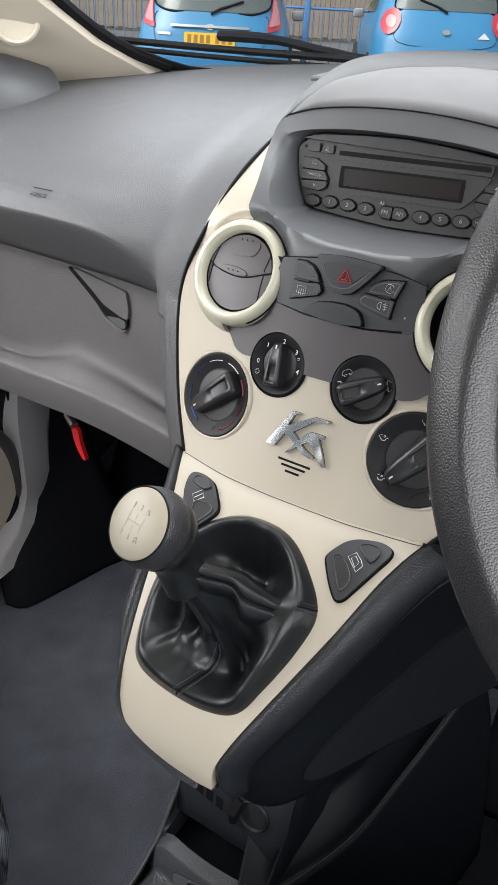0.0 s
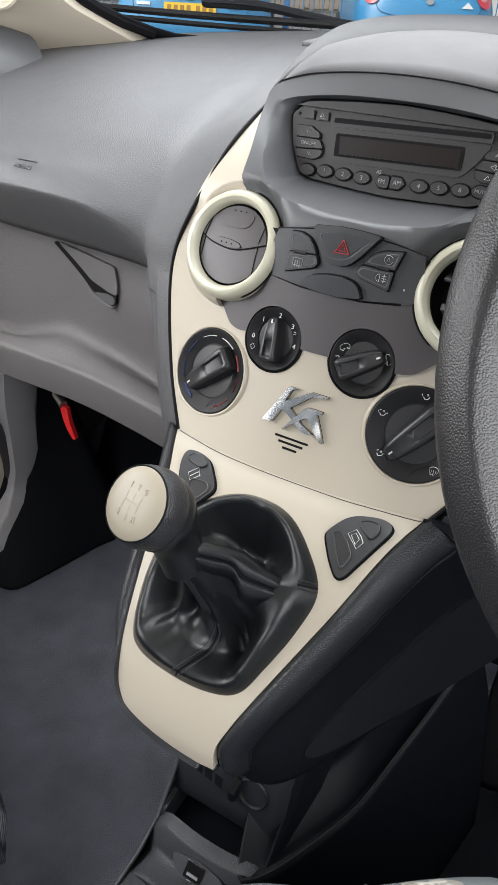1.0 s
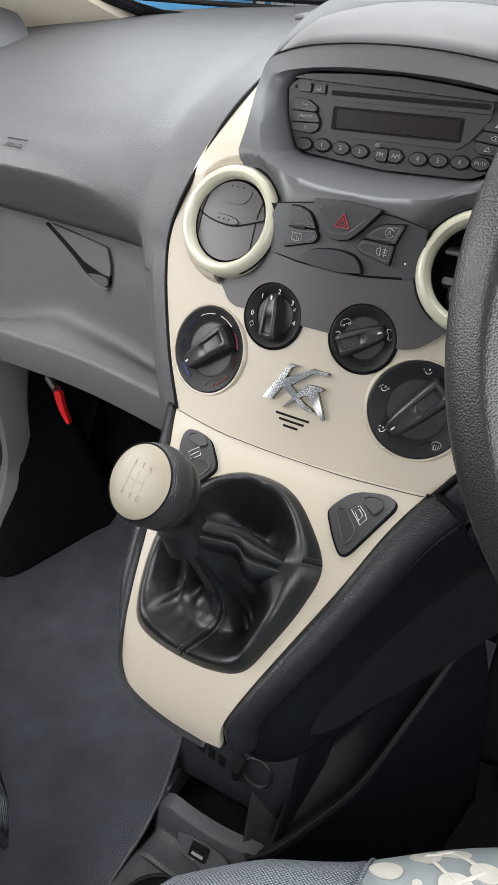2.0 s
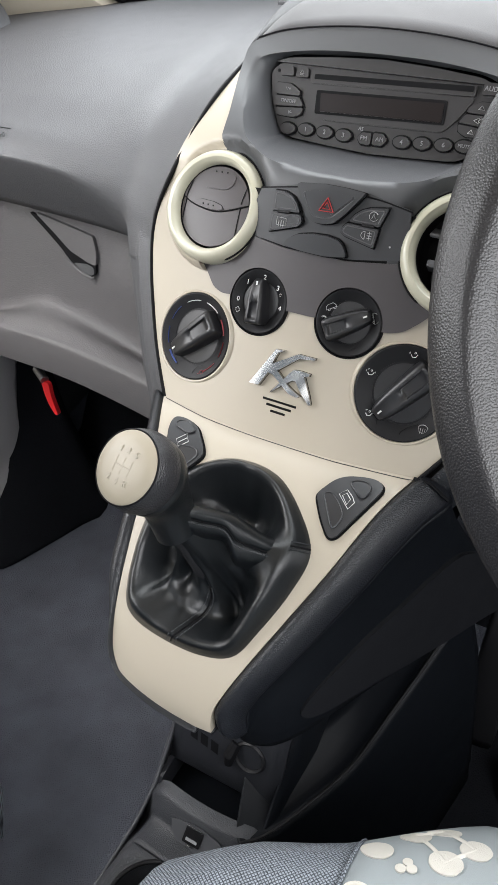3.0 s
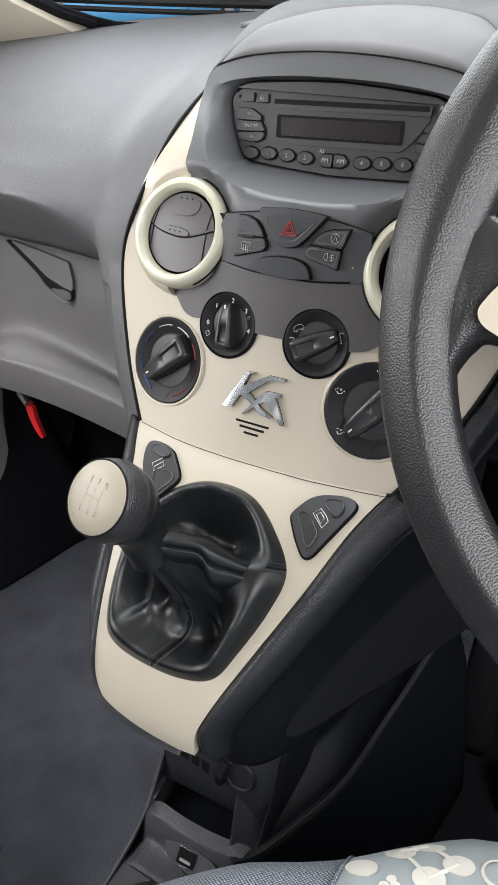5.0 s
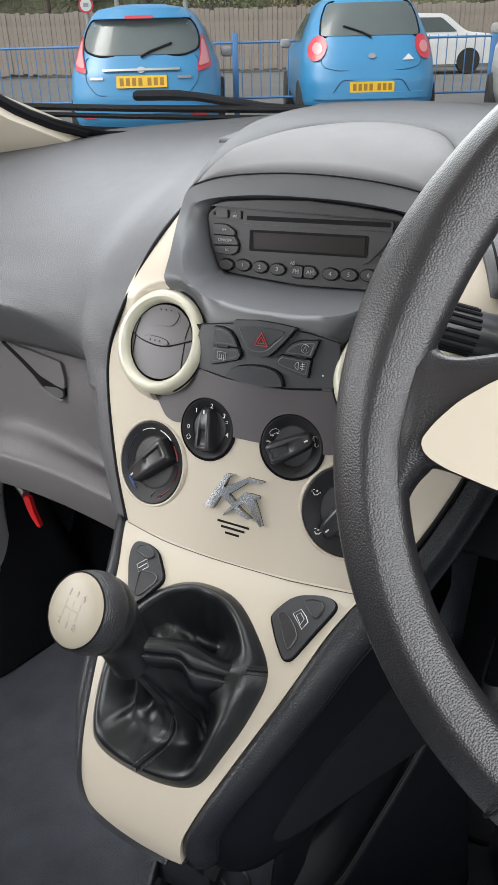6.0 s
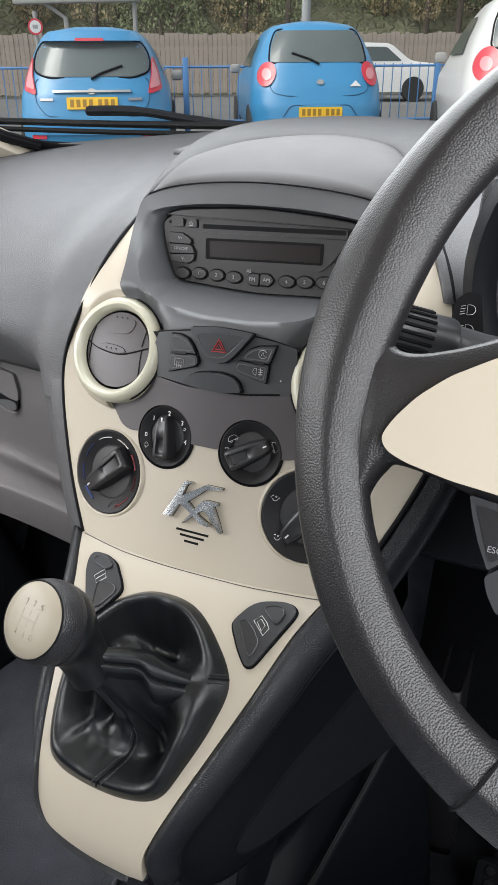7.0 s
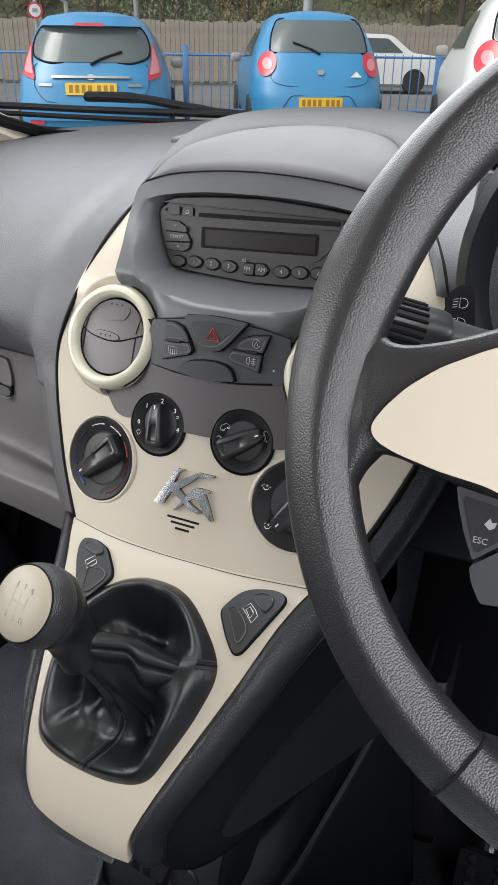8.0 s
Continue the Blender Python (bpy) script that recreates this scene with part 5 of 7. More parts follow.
# the ball stands square to the cap; below a groove its skirt bends into the lever
rows = []
for rad, h in ((0.0228, -0.0002), (0.0238, -0.0020), (0.0248, -0.0060), (0.0255, -0.0105), (0.0256, -0.0145), (0.0252, -0.0180), (0.0243, -0.0198), (0.0236, -0.0203)):
    rows.append([km @ vec(rad * math.cos(t), rad * math.sin(t), h) for t in np.linspace(0, 2 * math.pi, 56, endpoint=False)])
part("knob", grid(rows, True, True, True), KNOB_SKIN, gl, "black grained knob", sharp=60)
skirt = []
p0, p1, p2 = cap_c - cap_n * 0.0200, cap_c - cap_n * 0.031 - ax * 0.003, neck_c - ax * 0.010
for k, rad in enumerate((0.0241, 0.0245, 0.0241, 0.0226, 0.0207, 0.0189, 0.0174, 0.0165, 0.0158, 0.0152, 0.0146)):
    t = k / 10
    c = p0 * (1 - t) ** 2 + p1 * 2 * t * (1 - t) + p2 * t * t
    d = cap_n.lerp(ax, min(1.0, t * 1.3)).normalized()
    bx = d.cross(vec(0, 1, 0)).normalized()
    by = d.cross(bx)
    skirt.append([c + rad * (math.cos(a) * bx + math.sin(a) * by) for a in np.linspace(0, 2 * math.pi, 48, endpoint=False)])
part("skirt", grid(skirt, True, True, True), LEATHER, gl, "smooth black collar below the knob", sharp=60)
part("shaft", tube([neck_c + ax * 0.01, foot - ax * 0.02], 0.0062, 16), KNOB, gl)
cap = part("knob_cap", lathe([(0.0226, -0.0016), (0.0225, -0.0002), (0.0214, 0.0010), (0.0150, 0.0026), (0.008, 0.0034), (0.0, 0.0036)], 56), CAP, gl, "cream cap with embossed gear pattern", m=km)
part("cap_rim", tube([km @ vec(0.0228 * math.cos(t), 0.0228 * math.sin(t), -0.0004) for t in np.linspace(0, 2 * math.pi, 48, endpoint=False)], 0.0006, 6, closed=True), GAP, gl)
gate_right = vec(0.918, 0.238, -0.309)
ux = (gate_right - cap_n * gate_right.dot(cap_n)).normalized()
uy = cap_n.cross(ux)
gm = Matrix((ux, uy, cap_n)).transposed().to_4x4()
gm.translation = cap_c + cap_n * 0.0034
EMB = surface("embossed_cream", (0.27, 0.24, 0.186), 0.45)
part("gate_lines", strokes([[(-0.0060, -0.0050), (-0.0060, 0.0050)], [(0, -0.0050), (0, 0.0050)], [(0.0060, -0.0050), (0.0060, 0.0050)], [(-0.0060, 0), (0.0060, 0)]], 0.00045, gm), EMB, cap)
for t, x, y in (("1", -0.0060, 0.0088), ("3", 0.0, 0.0092), ("5", 0.0066, 0.0088), ("2", -0.0066, -0.0088), ("4", 0.0, -0.0092), ("R", 0.0066, -0.0088)):
    lettering("numeral", t, 0.0058, gm @ pose(x, y, -0.0001), EMB, cap, 0.0003)

# ---- tunnel unit below the console ----
tun = thing("tunnel_tray", "black plastic tunnel tray with power socket and cup holder", "console tray", (0, 0.3, 0.35))
prof = [(0.405, 0.560), (0.388, 0.520), (0.3735, 0.490), (0.3625, 0.444), (0.3590, 0.4290), (0.3600, 0.4265), (0.3640, 0.4255), (0.3980, 0.4250)]
rows = [[vec(x, y, z) for x in np.linspace(-0.0575, 0.0525, 9)] for y, z in prof]
TUNNEL = surface("dark_tunnel_plastic", (0.015, 0.016, 0.0195), 0.5, grain=900, bump=0.15, vary=0.1, spec=0.35)
part("socket_plate", grid(rows), TUNNEL, tun, solid=0.004)
rows = [[vec(x, y, z) for x in np.linspace(-0.0545, 0.0325, 7)] for y, z in ((0.396, 0.430), (0.394, 0.402), (0.386, 0.395), (0.346, 0.393), (0.336, 0.398), (0.3325, 0.412))]
part("pocket", grid(rows), SIDE, tun, "open storage pocket", solid=0.003)
for x0, x1 in ((-0.0585, -0.0540), (0.0320, 0.0525)):
    cheek = rnd([(0.42, 0.431), (0.3620, 0.430), (0.3580, 0.4265), (0.3360, 0.4215), (0.3300, 0.4100), (0.3300, 0.385), (0.42, 0.385)], 0.002)
    part("pocket_cheek", grid([[vec(x, y, z) for y, z in cheek] for x in (x0, x1)], True, True, True), TUNNEL, tun, "side cheek of the pocket", sharp=40)
rows = []
for x in np.linspace(-0.060, 0.050, 17):
    b = 0.014 - 0.006 * (1 - (x / 0.055) ** 2)
    drop = 0.03 * max(0, abs(x) - 0.044) / 0.02
    rows.append(catmull([vec(x, 0.3225 + b, 0.398 - drop), vec(x, 0.3222 + b, 0.4232 - drop * 0.6), vec(x, 0.3205 + b, 0.4256 - drop * 0.6), vec(x, 0.3110 + b, 0.4240 - drop * 0.6), vec(x, 0.3075 + b, 0.4203 - drop * 0.6), vec(x, 0.3020 + b, 0.411 - drop * 0.7), vec(x, 0.298 + b, 0.403 - drop * 0.7), vec(x, 0.288 + b, 0.402 - drop * 0.7), vec(x, 0.276 + b * 0.5, 0.405 - drop * 0.7)], 3))
GRAINED = surface("grained_tunnel_plastic", (0.044, 0.046, 0.052), 0.45, grain=800, bump=0.5, vary=0.08, spec=0.45, skin=True)
part("front_lip", grid(rows), GRAINED, tun, "grained rolled lip", solid=0.003, sharp=70)
def cup_deck(r, th, z):
    return vec(-0.004 + r * math.cos(th), 0.244 + r * math.sin(th), z)
deck = []
for th in np.linspace(0, 2 * math.pi, 48, endpoint=False):
    c, s = math.cos(th), math.sin(th)
    k = 1 / max(abs(c) / 0.056, abs(s) / (0.052 if s > 0 else 0.16))
    deck.append([cup_deck(0.036, th, 0.335), cup_deck(0.037, th, 0.392), cup_deck(0.039, th, 0.3995), cup_deck(0.042, th, 0.4010), cup_deck(max(k * 0.8, 0.046), th, 0.4005), cup_deck(max(k, 0.048), th, 0.396 if abs(c) < 0.7 else 0.390)])
part("cup_holder", grid([[d[i] for d in deck] for i in range(6)], True, True), GRAINED, tun, "round cup holder", sharp=60)
part("cup_rim", tube([cup_deck(0.0385, t, 0.3995) for t in np.linspace(0, 2 * math.pi, 48, endpoint=False)], 0.0022, 8, closed=True), DARK, tun)
for sgn, x0 in ((-1, -0.060), (1, 0.052)):
    rows = [[vec(x0 + sgn * dx, y, max(0.24, z - dz)) for y, z in ((-0.15, 0.39), (0.1, 0.39), (0.25, 0.392), (0.30, 0.400), (0.33, 0.415), (0.37, 0.47), (0.41, 0.56), (0.6, 0.6), (0.9, 0.62))] for dx, dz in ((0, 0.0), (0.006, 0.02), (0.012, 0.09), (0.022, 0.2))]
    part("side_wall", grid(rows), GRAINED if sgn < 0 else SIDE, tun, solid=0.003)
part("slot_plate", plate(rnd([(-0.050, 0.484), (-0.044, 0.462), (-0.006, 0.4490), (0.004, 0.452), (0.008, 0.476), (0.002, 0.490), (-0.02, 0.494)], 0.008), lambda a, b, d: vec(a, 0.3615 + 0.24 * (b - 0.44) - d, b), 0.004, bev=0.0012), GRAINED, tun, "slotted grey plate")
for k in range(3):
    part("slot", plate([(-0.041 + 0.0110 * k + s, b - 0.011) for s, b in ((0, 0.4830 - 0.002 * k), (0.0075, 0.4815 - 0.002 * k), (0.0085, 0.4705 - 0.002 * k), (0.001, 0.4720 - 0.002 * k))], lambda a, b, d: vec(a, 0.3615 + 0.24 * (b - 0.44) - d, b), 0.0045, bev=0.0002), GAP, tun)
sm = pose(0.0200, 0.3672, 0.469, 76, 0, 0)
part("socket_ring", lathe([(0.0155, -0.01), (0.0155, 0.004), (0.0140, 0.0055), (0.0122, 0.004), (0.0118, -0.012), (0, -0.012)], 32, False), DARK, tun, "round power socket", m=sm)
part("socket_flap", tube([(0.006, 0.366, 0.478), (0.0035, 0.358, 0.468), (0.003, 0.357, 0.458)], [0.005, 0.006, 0.004], 8), GAP, tun)
part("socket_hole", lathe([(0.0116, 0.0), (0.0, 0.0001)], 28), GAP, tun, m=sm @ pose(0, 0, -0.004))


def port_face(a, b, d):
    return vec(-0.002 + a, 0.3075 + 0.70 * b - 0.7 * d, 0.4110 + 0.70 * b + 0.7 * d)


part("port_shelf", plate(rnd([(-0.026, 0.006), (-0.016, -0.008), (0.020, -0.014), (0.034, -0.006), (0.026, 0.006), (0.0, 0.010)], 0.005), port_face, 0.0020, bev=0.0012), GRAINED, tun)
port = part("port", plate(rnd([(-0.0085, -0.0065), (0.0085, -0.0065), (0.0085, 0.0065), (-0.0085, 0.0065)], 0.0012), port_face, 0.0034, bev=0.0004), GAP, tun, "small data port")
part("port_tongue", plate([(-0.0055, -0.0040), (0.0055, -0.0040), (0.0055, -0.0015), (-0.0055, -0.0015)], port_face, 0.0044, bev=0.0003), STEEL, port)
part("port_frame", tube([port_face(-0.0085, 0.0072, 0.0036), port_face(0.0085, 0.0072, 0.0036)], 0.0006, 6), CHROME, port)
part("port_frame", tube([port_face(-0.0040, -0.0078, 0.0036), port_face(0.0030, -0.0078, 0.0036)], 0.0005, 6), CHROME, port)
ridge = catmull([(0.036, 0.318, 0.424), (0.052, 0.335, 0.425), (0.073, 0.369, 0.436), (0.096, 0.412, 0.456), (0.112, 0.457, 0.490), (0.128, 0.504, 0.527), (0.142, 0.552, 0.565)], 6)
rows = [catmull([p + vec(-0.02, 0.05, 0.03), p + vec(-0.006, 0.008, 0.001), p, p + vec(0.005, -0.003, -0.003), p + vec(0.010, 0.0, -0.015), p + vec(0.03, 0.01, -0.10), p + vec(0.05, 0.01, -0.26)], 3) for p in ridge]
# added bead, paler than the trim, for the highlight on its ridge
part("lit_trim_edge", tube([p + vec(0.003, -0.002, 0.001) for p in ridge], 0.0014, 8), DARK, tun)
part("tunnel_trim", grid(rows), SIDE, tun, "black trim panel along the driver's footwell", solid=0.003, sharp=70)
# ---- steering wheel ----
wc = vec(0.3113, 0.3306, 0.9702)
tilt = radians(27)
wv = vec(0, math.sin(tilt), math.cos(tilt))
wnrm = vec(0, -math.cos(tilt), math.sin(tilt))
wm = Matrix((vec(1, 0, 0), wv, wnrm)).transposed().to_4x4()
wm.translation = wc
sw = thing("steering_wheel", "dark grey grained steering wheel with cream spoke inserts", "steering wheel", tuple(wc))


def wheel_map(a, b, d):
    return wm @ vec(a, b, d)


R0, r0 = 0.1793, 0.0168
rows = []
NR = 128
for k in range(NR):
    th = 2 * math.pi * k / NR
    deg = math.degrees(th) % 360
    # thicker grips near the side spokes
    bulge = max(math.exp(-((deg - c) / 20) ** 2) for c in (165, 15, 375))
    # outer and inner facet meet in a crease on the face; rounded behind
    sec_pts = [(1.0, -0.05), (0.96, 0.22), (0.84, 0.44), (0.50, 0.66), (0.12, 0.88), (0.02, 0.925), (-0.08, 0.94), (-0.20, 0.91), (-0.50, 0.74), (-0.80, 0.56), (-0.89, 0.47), (-0.96, 0.32), (-1.0, 0.05), (-0.93, -0.38), (-0.68, -0.72), (-0.30, -0.92), (0.12, -0.95), (0.55, -0.80), (0.85, -0.50)]
    # above the spokes the crease runs out towards the rim's outer side
    up = max(0.0, min(1.0, (deg - 15) / 40, (165 - deg) / 40))
    ring = []
    for a, b in sec_pts:
        if b > 0:
            a += 0.42 * up * (1 - a * a)
            b += 0.10 * up * (1 - a * a)
        rad = R0 + r0 * a * (1 + 0.10 * bulge) - 0.004 * bulge * (a < 0)
        ring.append(wm @ vec(rad * math.cos(th), rad * math.sin(th), r0 * b))
    rows.append(ring)
rows.append(rows[0])
bm = grid(rows, True)
bmesh.ops.remove_doubles(bm, verts=bm.verts[:], dist=1e-6)
part("rim", bm, RUBBER, sw, "dark grained rim", sharp=70)
for sgn in (-1, 1):
    # the joint where the lower part begins
    a = radians(241.0)
    part("rim_joint", tube([wm @ vec(sgn * -1 * -(R0 + 1.02 * r0 * math.cos(p)) * math.cos(a), (R0 + 1.02 * r0 * math.cos(p)) * math.sin(a), 1.0 * r0 * math.sin(p)) for p in np.linspace(-0.6, math.pi + 0.6, 18)], 0.0007, 5), GAP, sw)
    # spoke: a grained web from rim to hub
    top = [(-0.1765, 0.060), (-0.1665, 0.034), (-0.158, 0.021), (-0.148, 0.0175), (-0.131, 0.0215), (-0.113, 0.029), (-0.08, 0.045), (-0.04, 0.055)]
    bot = [(-0.1690, -0.086), (-0.1590, -0.066), (-0.1565, -0.048), (-0.1515, -0.037), (-0.145, -0.0325), (-0.120, -0.037), (-0.08, -0.05), (-0.04, -0.06)]
    tc, bc = catmull([(*p, 0) for p in top], 5), catmull([(*p, 0) for p in bot], 5)
    rows = []
    for i, (p, q) in enumerate(zip(tc, bc)):
        k = i / (len(tc) - 1)
        z0 = 0.0058 - 0.0038 * k - 0.0050 * max(0.0, 1 - k / 0.30) ** 1.2
        rows.append([wm @ vec(-sgn * (p.x * (1 - w) + q.x * w), p.y * (1 - w) + q.y * w, z0 + h) for w, h in ((0.0, -0.016), (0.0, -0.004), (0.05, 0.002), (0.2, 0.005), (0.5, 0.0055), (0.8, 0.005), (0.95, 0.002), (1.0, -0.004), (1.0, -0.016))])
    part("spoke", planar_skin(grid(rows, True), wm), RUBBER, sw, "grained spoke", sharp=60)
    ins = [(-0.1515, -0.0215), (-0.147, -0.0125), (-0.139, -0.002), (-0.127, 0.0085), (-0.110, 0.0185), (-0.08, 0.032), (-0.05, 0.040), (-0.05, -0.050), (-0.08, -0.042), (-0.099, -0.0365), (-0.119, -0.0345), (-0.139, -0.0305), (-0.148, -0.027)]
    o = [(-sgn * a, b) for a, b in ins]
    part("spoke_insert", plate(rnd(o, 0.004), wheel_map, 0.0165, base=0.004, bev=0.005, cell=0.02), CREAM, sw, "cream plastic insert", sharp=60)
    pod = [(-0.1114, -0.039), (-0.085, -0.042), (-0.076, -0.050), (-0.0895, -0.0605), (-0.0987, -0.0688), (-0.1045, -0.058), (-0.1085, -0.0482)]
    b = part("button", plate(rnd([(-sgn * a, c) for a, c in pod], 0.0015), wheel_map, 0.006, base=-0.012, bev=0.0012), BUTTON, sw, "black thumb button")
    part("button_face", plate(rnd([(-sgn * a, c) for a, c in ((-0.1080, -0.0425), (-0.086, -0.0450), (-0.080, -0.050), (-0.0905, -0.0590), (-0.0980, -0.0655), (-0.1020, -0.0570), (-0.1055, -0.0485))], 0.002), wheel_map, 0.0068, base=0.003, bev=0.0008), DARK, b)
    if sgn < 0:
        lettering("lettering", "ESC", 0.0038, wm @ pose(-0.0972, -0.0598, 0.0070), DIM, b)
        part("symbol", plate([(-0.0925, -0.0535), (-0.0905, -0.0505), (-0.0895, -0.0523), (-0.0875, -0.0518), (-0.088, -0.0542), (-0.090, -0.0555)], lambda a, c, d: wheel_map(a - 0.0045, c + 0.001, d), 0.0072, base=0.006, bev=0.0001), DIM, b)
    pod2 = [(-0.0995, -0.0715), (-0.0885, -0.0622), (-0.077, -0.0535), (-0.074, -0.070), (-0.080, -0.084), (-0.092, -0.0858), (-0.0972, -0.078)]
    part("button", plate(rnd([(-sgn * a, c) for a, c in pod2], 0.002), wheel_map, 0.007, base=-0.012, bev=0.0012), BUTTON, sw, "black thumb button")
part("hub", lathe([(0.078, -0.03), (0.080, 0.0), (0.074, 0.016), (0.055, 0.024), (0.0, 0.028)], 40), CREAM, sw, "cream hub cover", m=wm)
part("lower_spoke", planar_skin(plate(rnd([(-0.035, -0.05), (0.035, -0.05), (0.022, -0.172), (-0.022, -0.172)], 0.01), wheel_map, 0.006, base=-0.008, bev=0.003), wm), RUBBER, sw)
part("column_shroud", lathe([(0.040, -0.03), (0.045, -0.06), (0.050, -0.12), (0.050, -0.20)], 32), DARK, sw, m=wm)

# ---- stalk behind the wheel ----
st = thing("indicator_stalk", "dark grey ribbed control stalk behind the steering wheel", "stalk", (0.16, 0.43, 0.965))
p0, p1 = vec(0.118, 0.417, 0.9735), vec(0.1635, 0.440, 0.9585)
dirs = (p1 - p0).normalized()
part("grip", tube([p0 - dirs * 0.004, p0, p0 + dirs * 0.004, p0.lerp(p1, 0.5), p1 - dirs * 0.003, p1], [0.009, 0.0120, 0.0128, 0.0132, 0.0136, 0.0128], 20), BUTTON, st)
for k in range(9):
    o = vec(0.1, -0.85, 0.6)
    o = (o - dirs * o.dot(dirs)).normalized()
    sd = dirs.cross(o).normalized()
    t = radians(-76 + 19 * k)
    w = (o * math.cos(t) + sd * math.sin(t)) * 0.0134
    part("rib", tube([p0.lerp(p1, 0.04) + w, p0.lerp(p1, 0.72) + w * 1.02], 0.0011, 6), GAP, st)
part("collar", tube([p1, p1 + dirs * 0.003, p1 + dirs * 0.02, p1 + dirs * 0.06], [0.0125, 0.0105, 0.010, 0.012], 16), GREY, st)
lettering("symbol", "O", 0.007, Matrix.Translation(p1 - dirs * 0.009 + vec(0, -0.0085, 0.0105)) @ pose(0, 0, 0, 50, 0, 0), DIM, st)

# ---- instrument binnacle and light switch ----
bn = thing("instrument_binnacle", "black hooded instrument binnacle behind the steering wheel", "instrument panel", (0.31, 0.55, 0.98))
bc = vec(0.312, 0.520, 0.985)
def hood(r, th, y):
    return bc + vec(r * math.cos(th), y, r * 0.86 * math.sin(th))
rows = [[hood(r, th, y) for th in np.linspace(radians(-40), radians(220), 50)] for r, y in ((0.152, 0.02), (0.153, -0.012), (0.148, -0.020), (0.141, -0.014), (0.136, 0.03), (0.130, 0.06))]
part("hood", grid(rows), SIDE, bn, "black hood ring", solid=0.003, sharp=60)
part("dial_face", lathe([(0.135, 0.0), (0.10, 0.004), (0, 0.004)], 48), GAP, bn, m=Matrix.Translation(bc + vec(0, 0.05, 0)) @ pose(0, 0, 0, 80, 0, 0))
lp = thing("light_level_switch", "black headlamp levelling switch with white symbols", "switch", (0.168, 0.476, 0.96))
lm = Matrix.Translation(vec(0.1665, 0.476, 0.9605)) @ pose(0, 0, 0, 62, 0, 8)
part("body", plate(rnd([(-0.006, -0.016), (0.006, -0.016), (0.0105, -0.010), (0.0065, 0.016), (-0.002, 0.017), (-0.0085, 0.011), (-0.0095, 0.0)], 0.003), lambda a, b, d: lm @ vec(a, b, d), 0.006, base=-0.02, bev=0.0015), GAP, lp)
for yy in (0.006, -0.006):
    part("symbol", strokes([arc(0.001, yy, 0.0030, -90, 90, 8) + [(-0.0008, yy + 0.0030), (-0.0008, yy - 0.0030), (0.001, yy - 0.0030)]] + [[(-0.0020, yy + h), (-0.0048, yy + h - 0.0006)] for h in (0.0024, 0.0008, -0.0008, -0.0024)], 0.0003, lm @ pose(0, 0, 0.0062)), WHITE, lp)
# dash plastic in a darker copy: the panel's dimmer light is in its colour
part("panel", grid([[vec(x, 0.500 + 0.6 * (x - 0.152) + 0.35 * (z - 0.95), z) for x in np.linspace(0.158, 0.23, 5)] for z in np.linspace(0.925, 1.035, 8)]), surface("shaded_dash_plastic", (0.040, 0.041, 0.045), 0.6, grain=640, bump=0.7, vary=0.06, spec=0.35), dash, "grained grey panel", solid=0.003)
# ---- driver's seat ----
seat = thing("driver_seat", "driver seat cushion in charcoal weave and patterned grey cloth", "car seat", (0.3, 0.1, 0.4))


def front_y(x):
    return 0.22 * max(0.0, min(x, 0.32) - 0.14) + 0.335 - 0.75 * max(0.0, 0.215 - x) ** 1.25 - 0.3 * max(0, x - 0.40) ** 1.3


def cushion_z(x, y):
    """The cushion's top: bolsters at both sides, rounded front edge."""
    u = (x - 0.30) / 0.27
    bol = 0.016 + 0.012 * min(1.0, max(0.0, (0.62 - abs(u)) / 0.5)) + 0.165 * max(0.0, min(x, 0.30) - 0.115) ** 1.15
    z = 0.588 + bol - 0.16 * max(0.0, abs(u) - 0.80) ** 1.2
    fr = y - front_y(x)
    k = max(0.0, (fr + 0.10) / 0.10)
    return z - 0.085 * k ** 3.2 - 0.02 * max(0, 0.1 - y)


def cushion_rows(x0, x1, nx):
    rows = []
    for x in np.linspace(x0, x1, nx):
        yf = front_y(x)
        ys = [yf - s for s in (0.0, 0.004, 0.01, 0.02, 0.03, 0.045, 0.065, 0.09, 0.13, 0.2, 0.3, 0.45)]
        rows.append([vec(x, yf - 0.004, 0.36), vec(x, yf + 0.012, 0.44)] + [vec(x, y, cushion_z(x, y) + 0.0006 * noise.noise(vec(x * 30, y * 30, 0))) for y in ys])
    return rows


SEAM_X = 0.146
bol = cushion_rows(0.035, SEAM_X, 12)
bol = [[p + vec(-0.010, 0, -0.12) for p in bol[0]], [p + vec(-0.004, 0, -0.03) for p in bol[0]]] + bol
part("bolster", grid(bol), CLOTH, seat, "charcoal woven bolster", solid=0.01, sharp=180)
part("seat_panel", grid(cushion_rows(SEAM_X, 0.46, 24)), CLOTH_SIDE, seat, "grey cloth with ecru circle motif", solid=0.01, sharp=180)
part("bolster", grid(cushion_rows(0.46, 0.565, 8)), CLOTH, seat, "charcoal woven bolster", solid=0.01, sharp=180)
part("piping", tube([vec(SEAM_X, p.y, p.z + 0.0006) for p in cushion_rows(SEAM_X, 0.46, 2)[0][2:]], 0.0012, 6), CLOTH, seat)
rows = [[vec(x, y, z) for x in np.linspace(0.06, 0.54, 8)] for y, z in ((-0.17, 0.50), (-0.22, 0.7), (-0.30, 0.95), (-0.33, 1.08))]
part("backrest", grid(rows), CLOTH, seat, "charcoal woven backrest", solid=0.09)


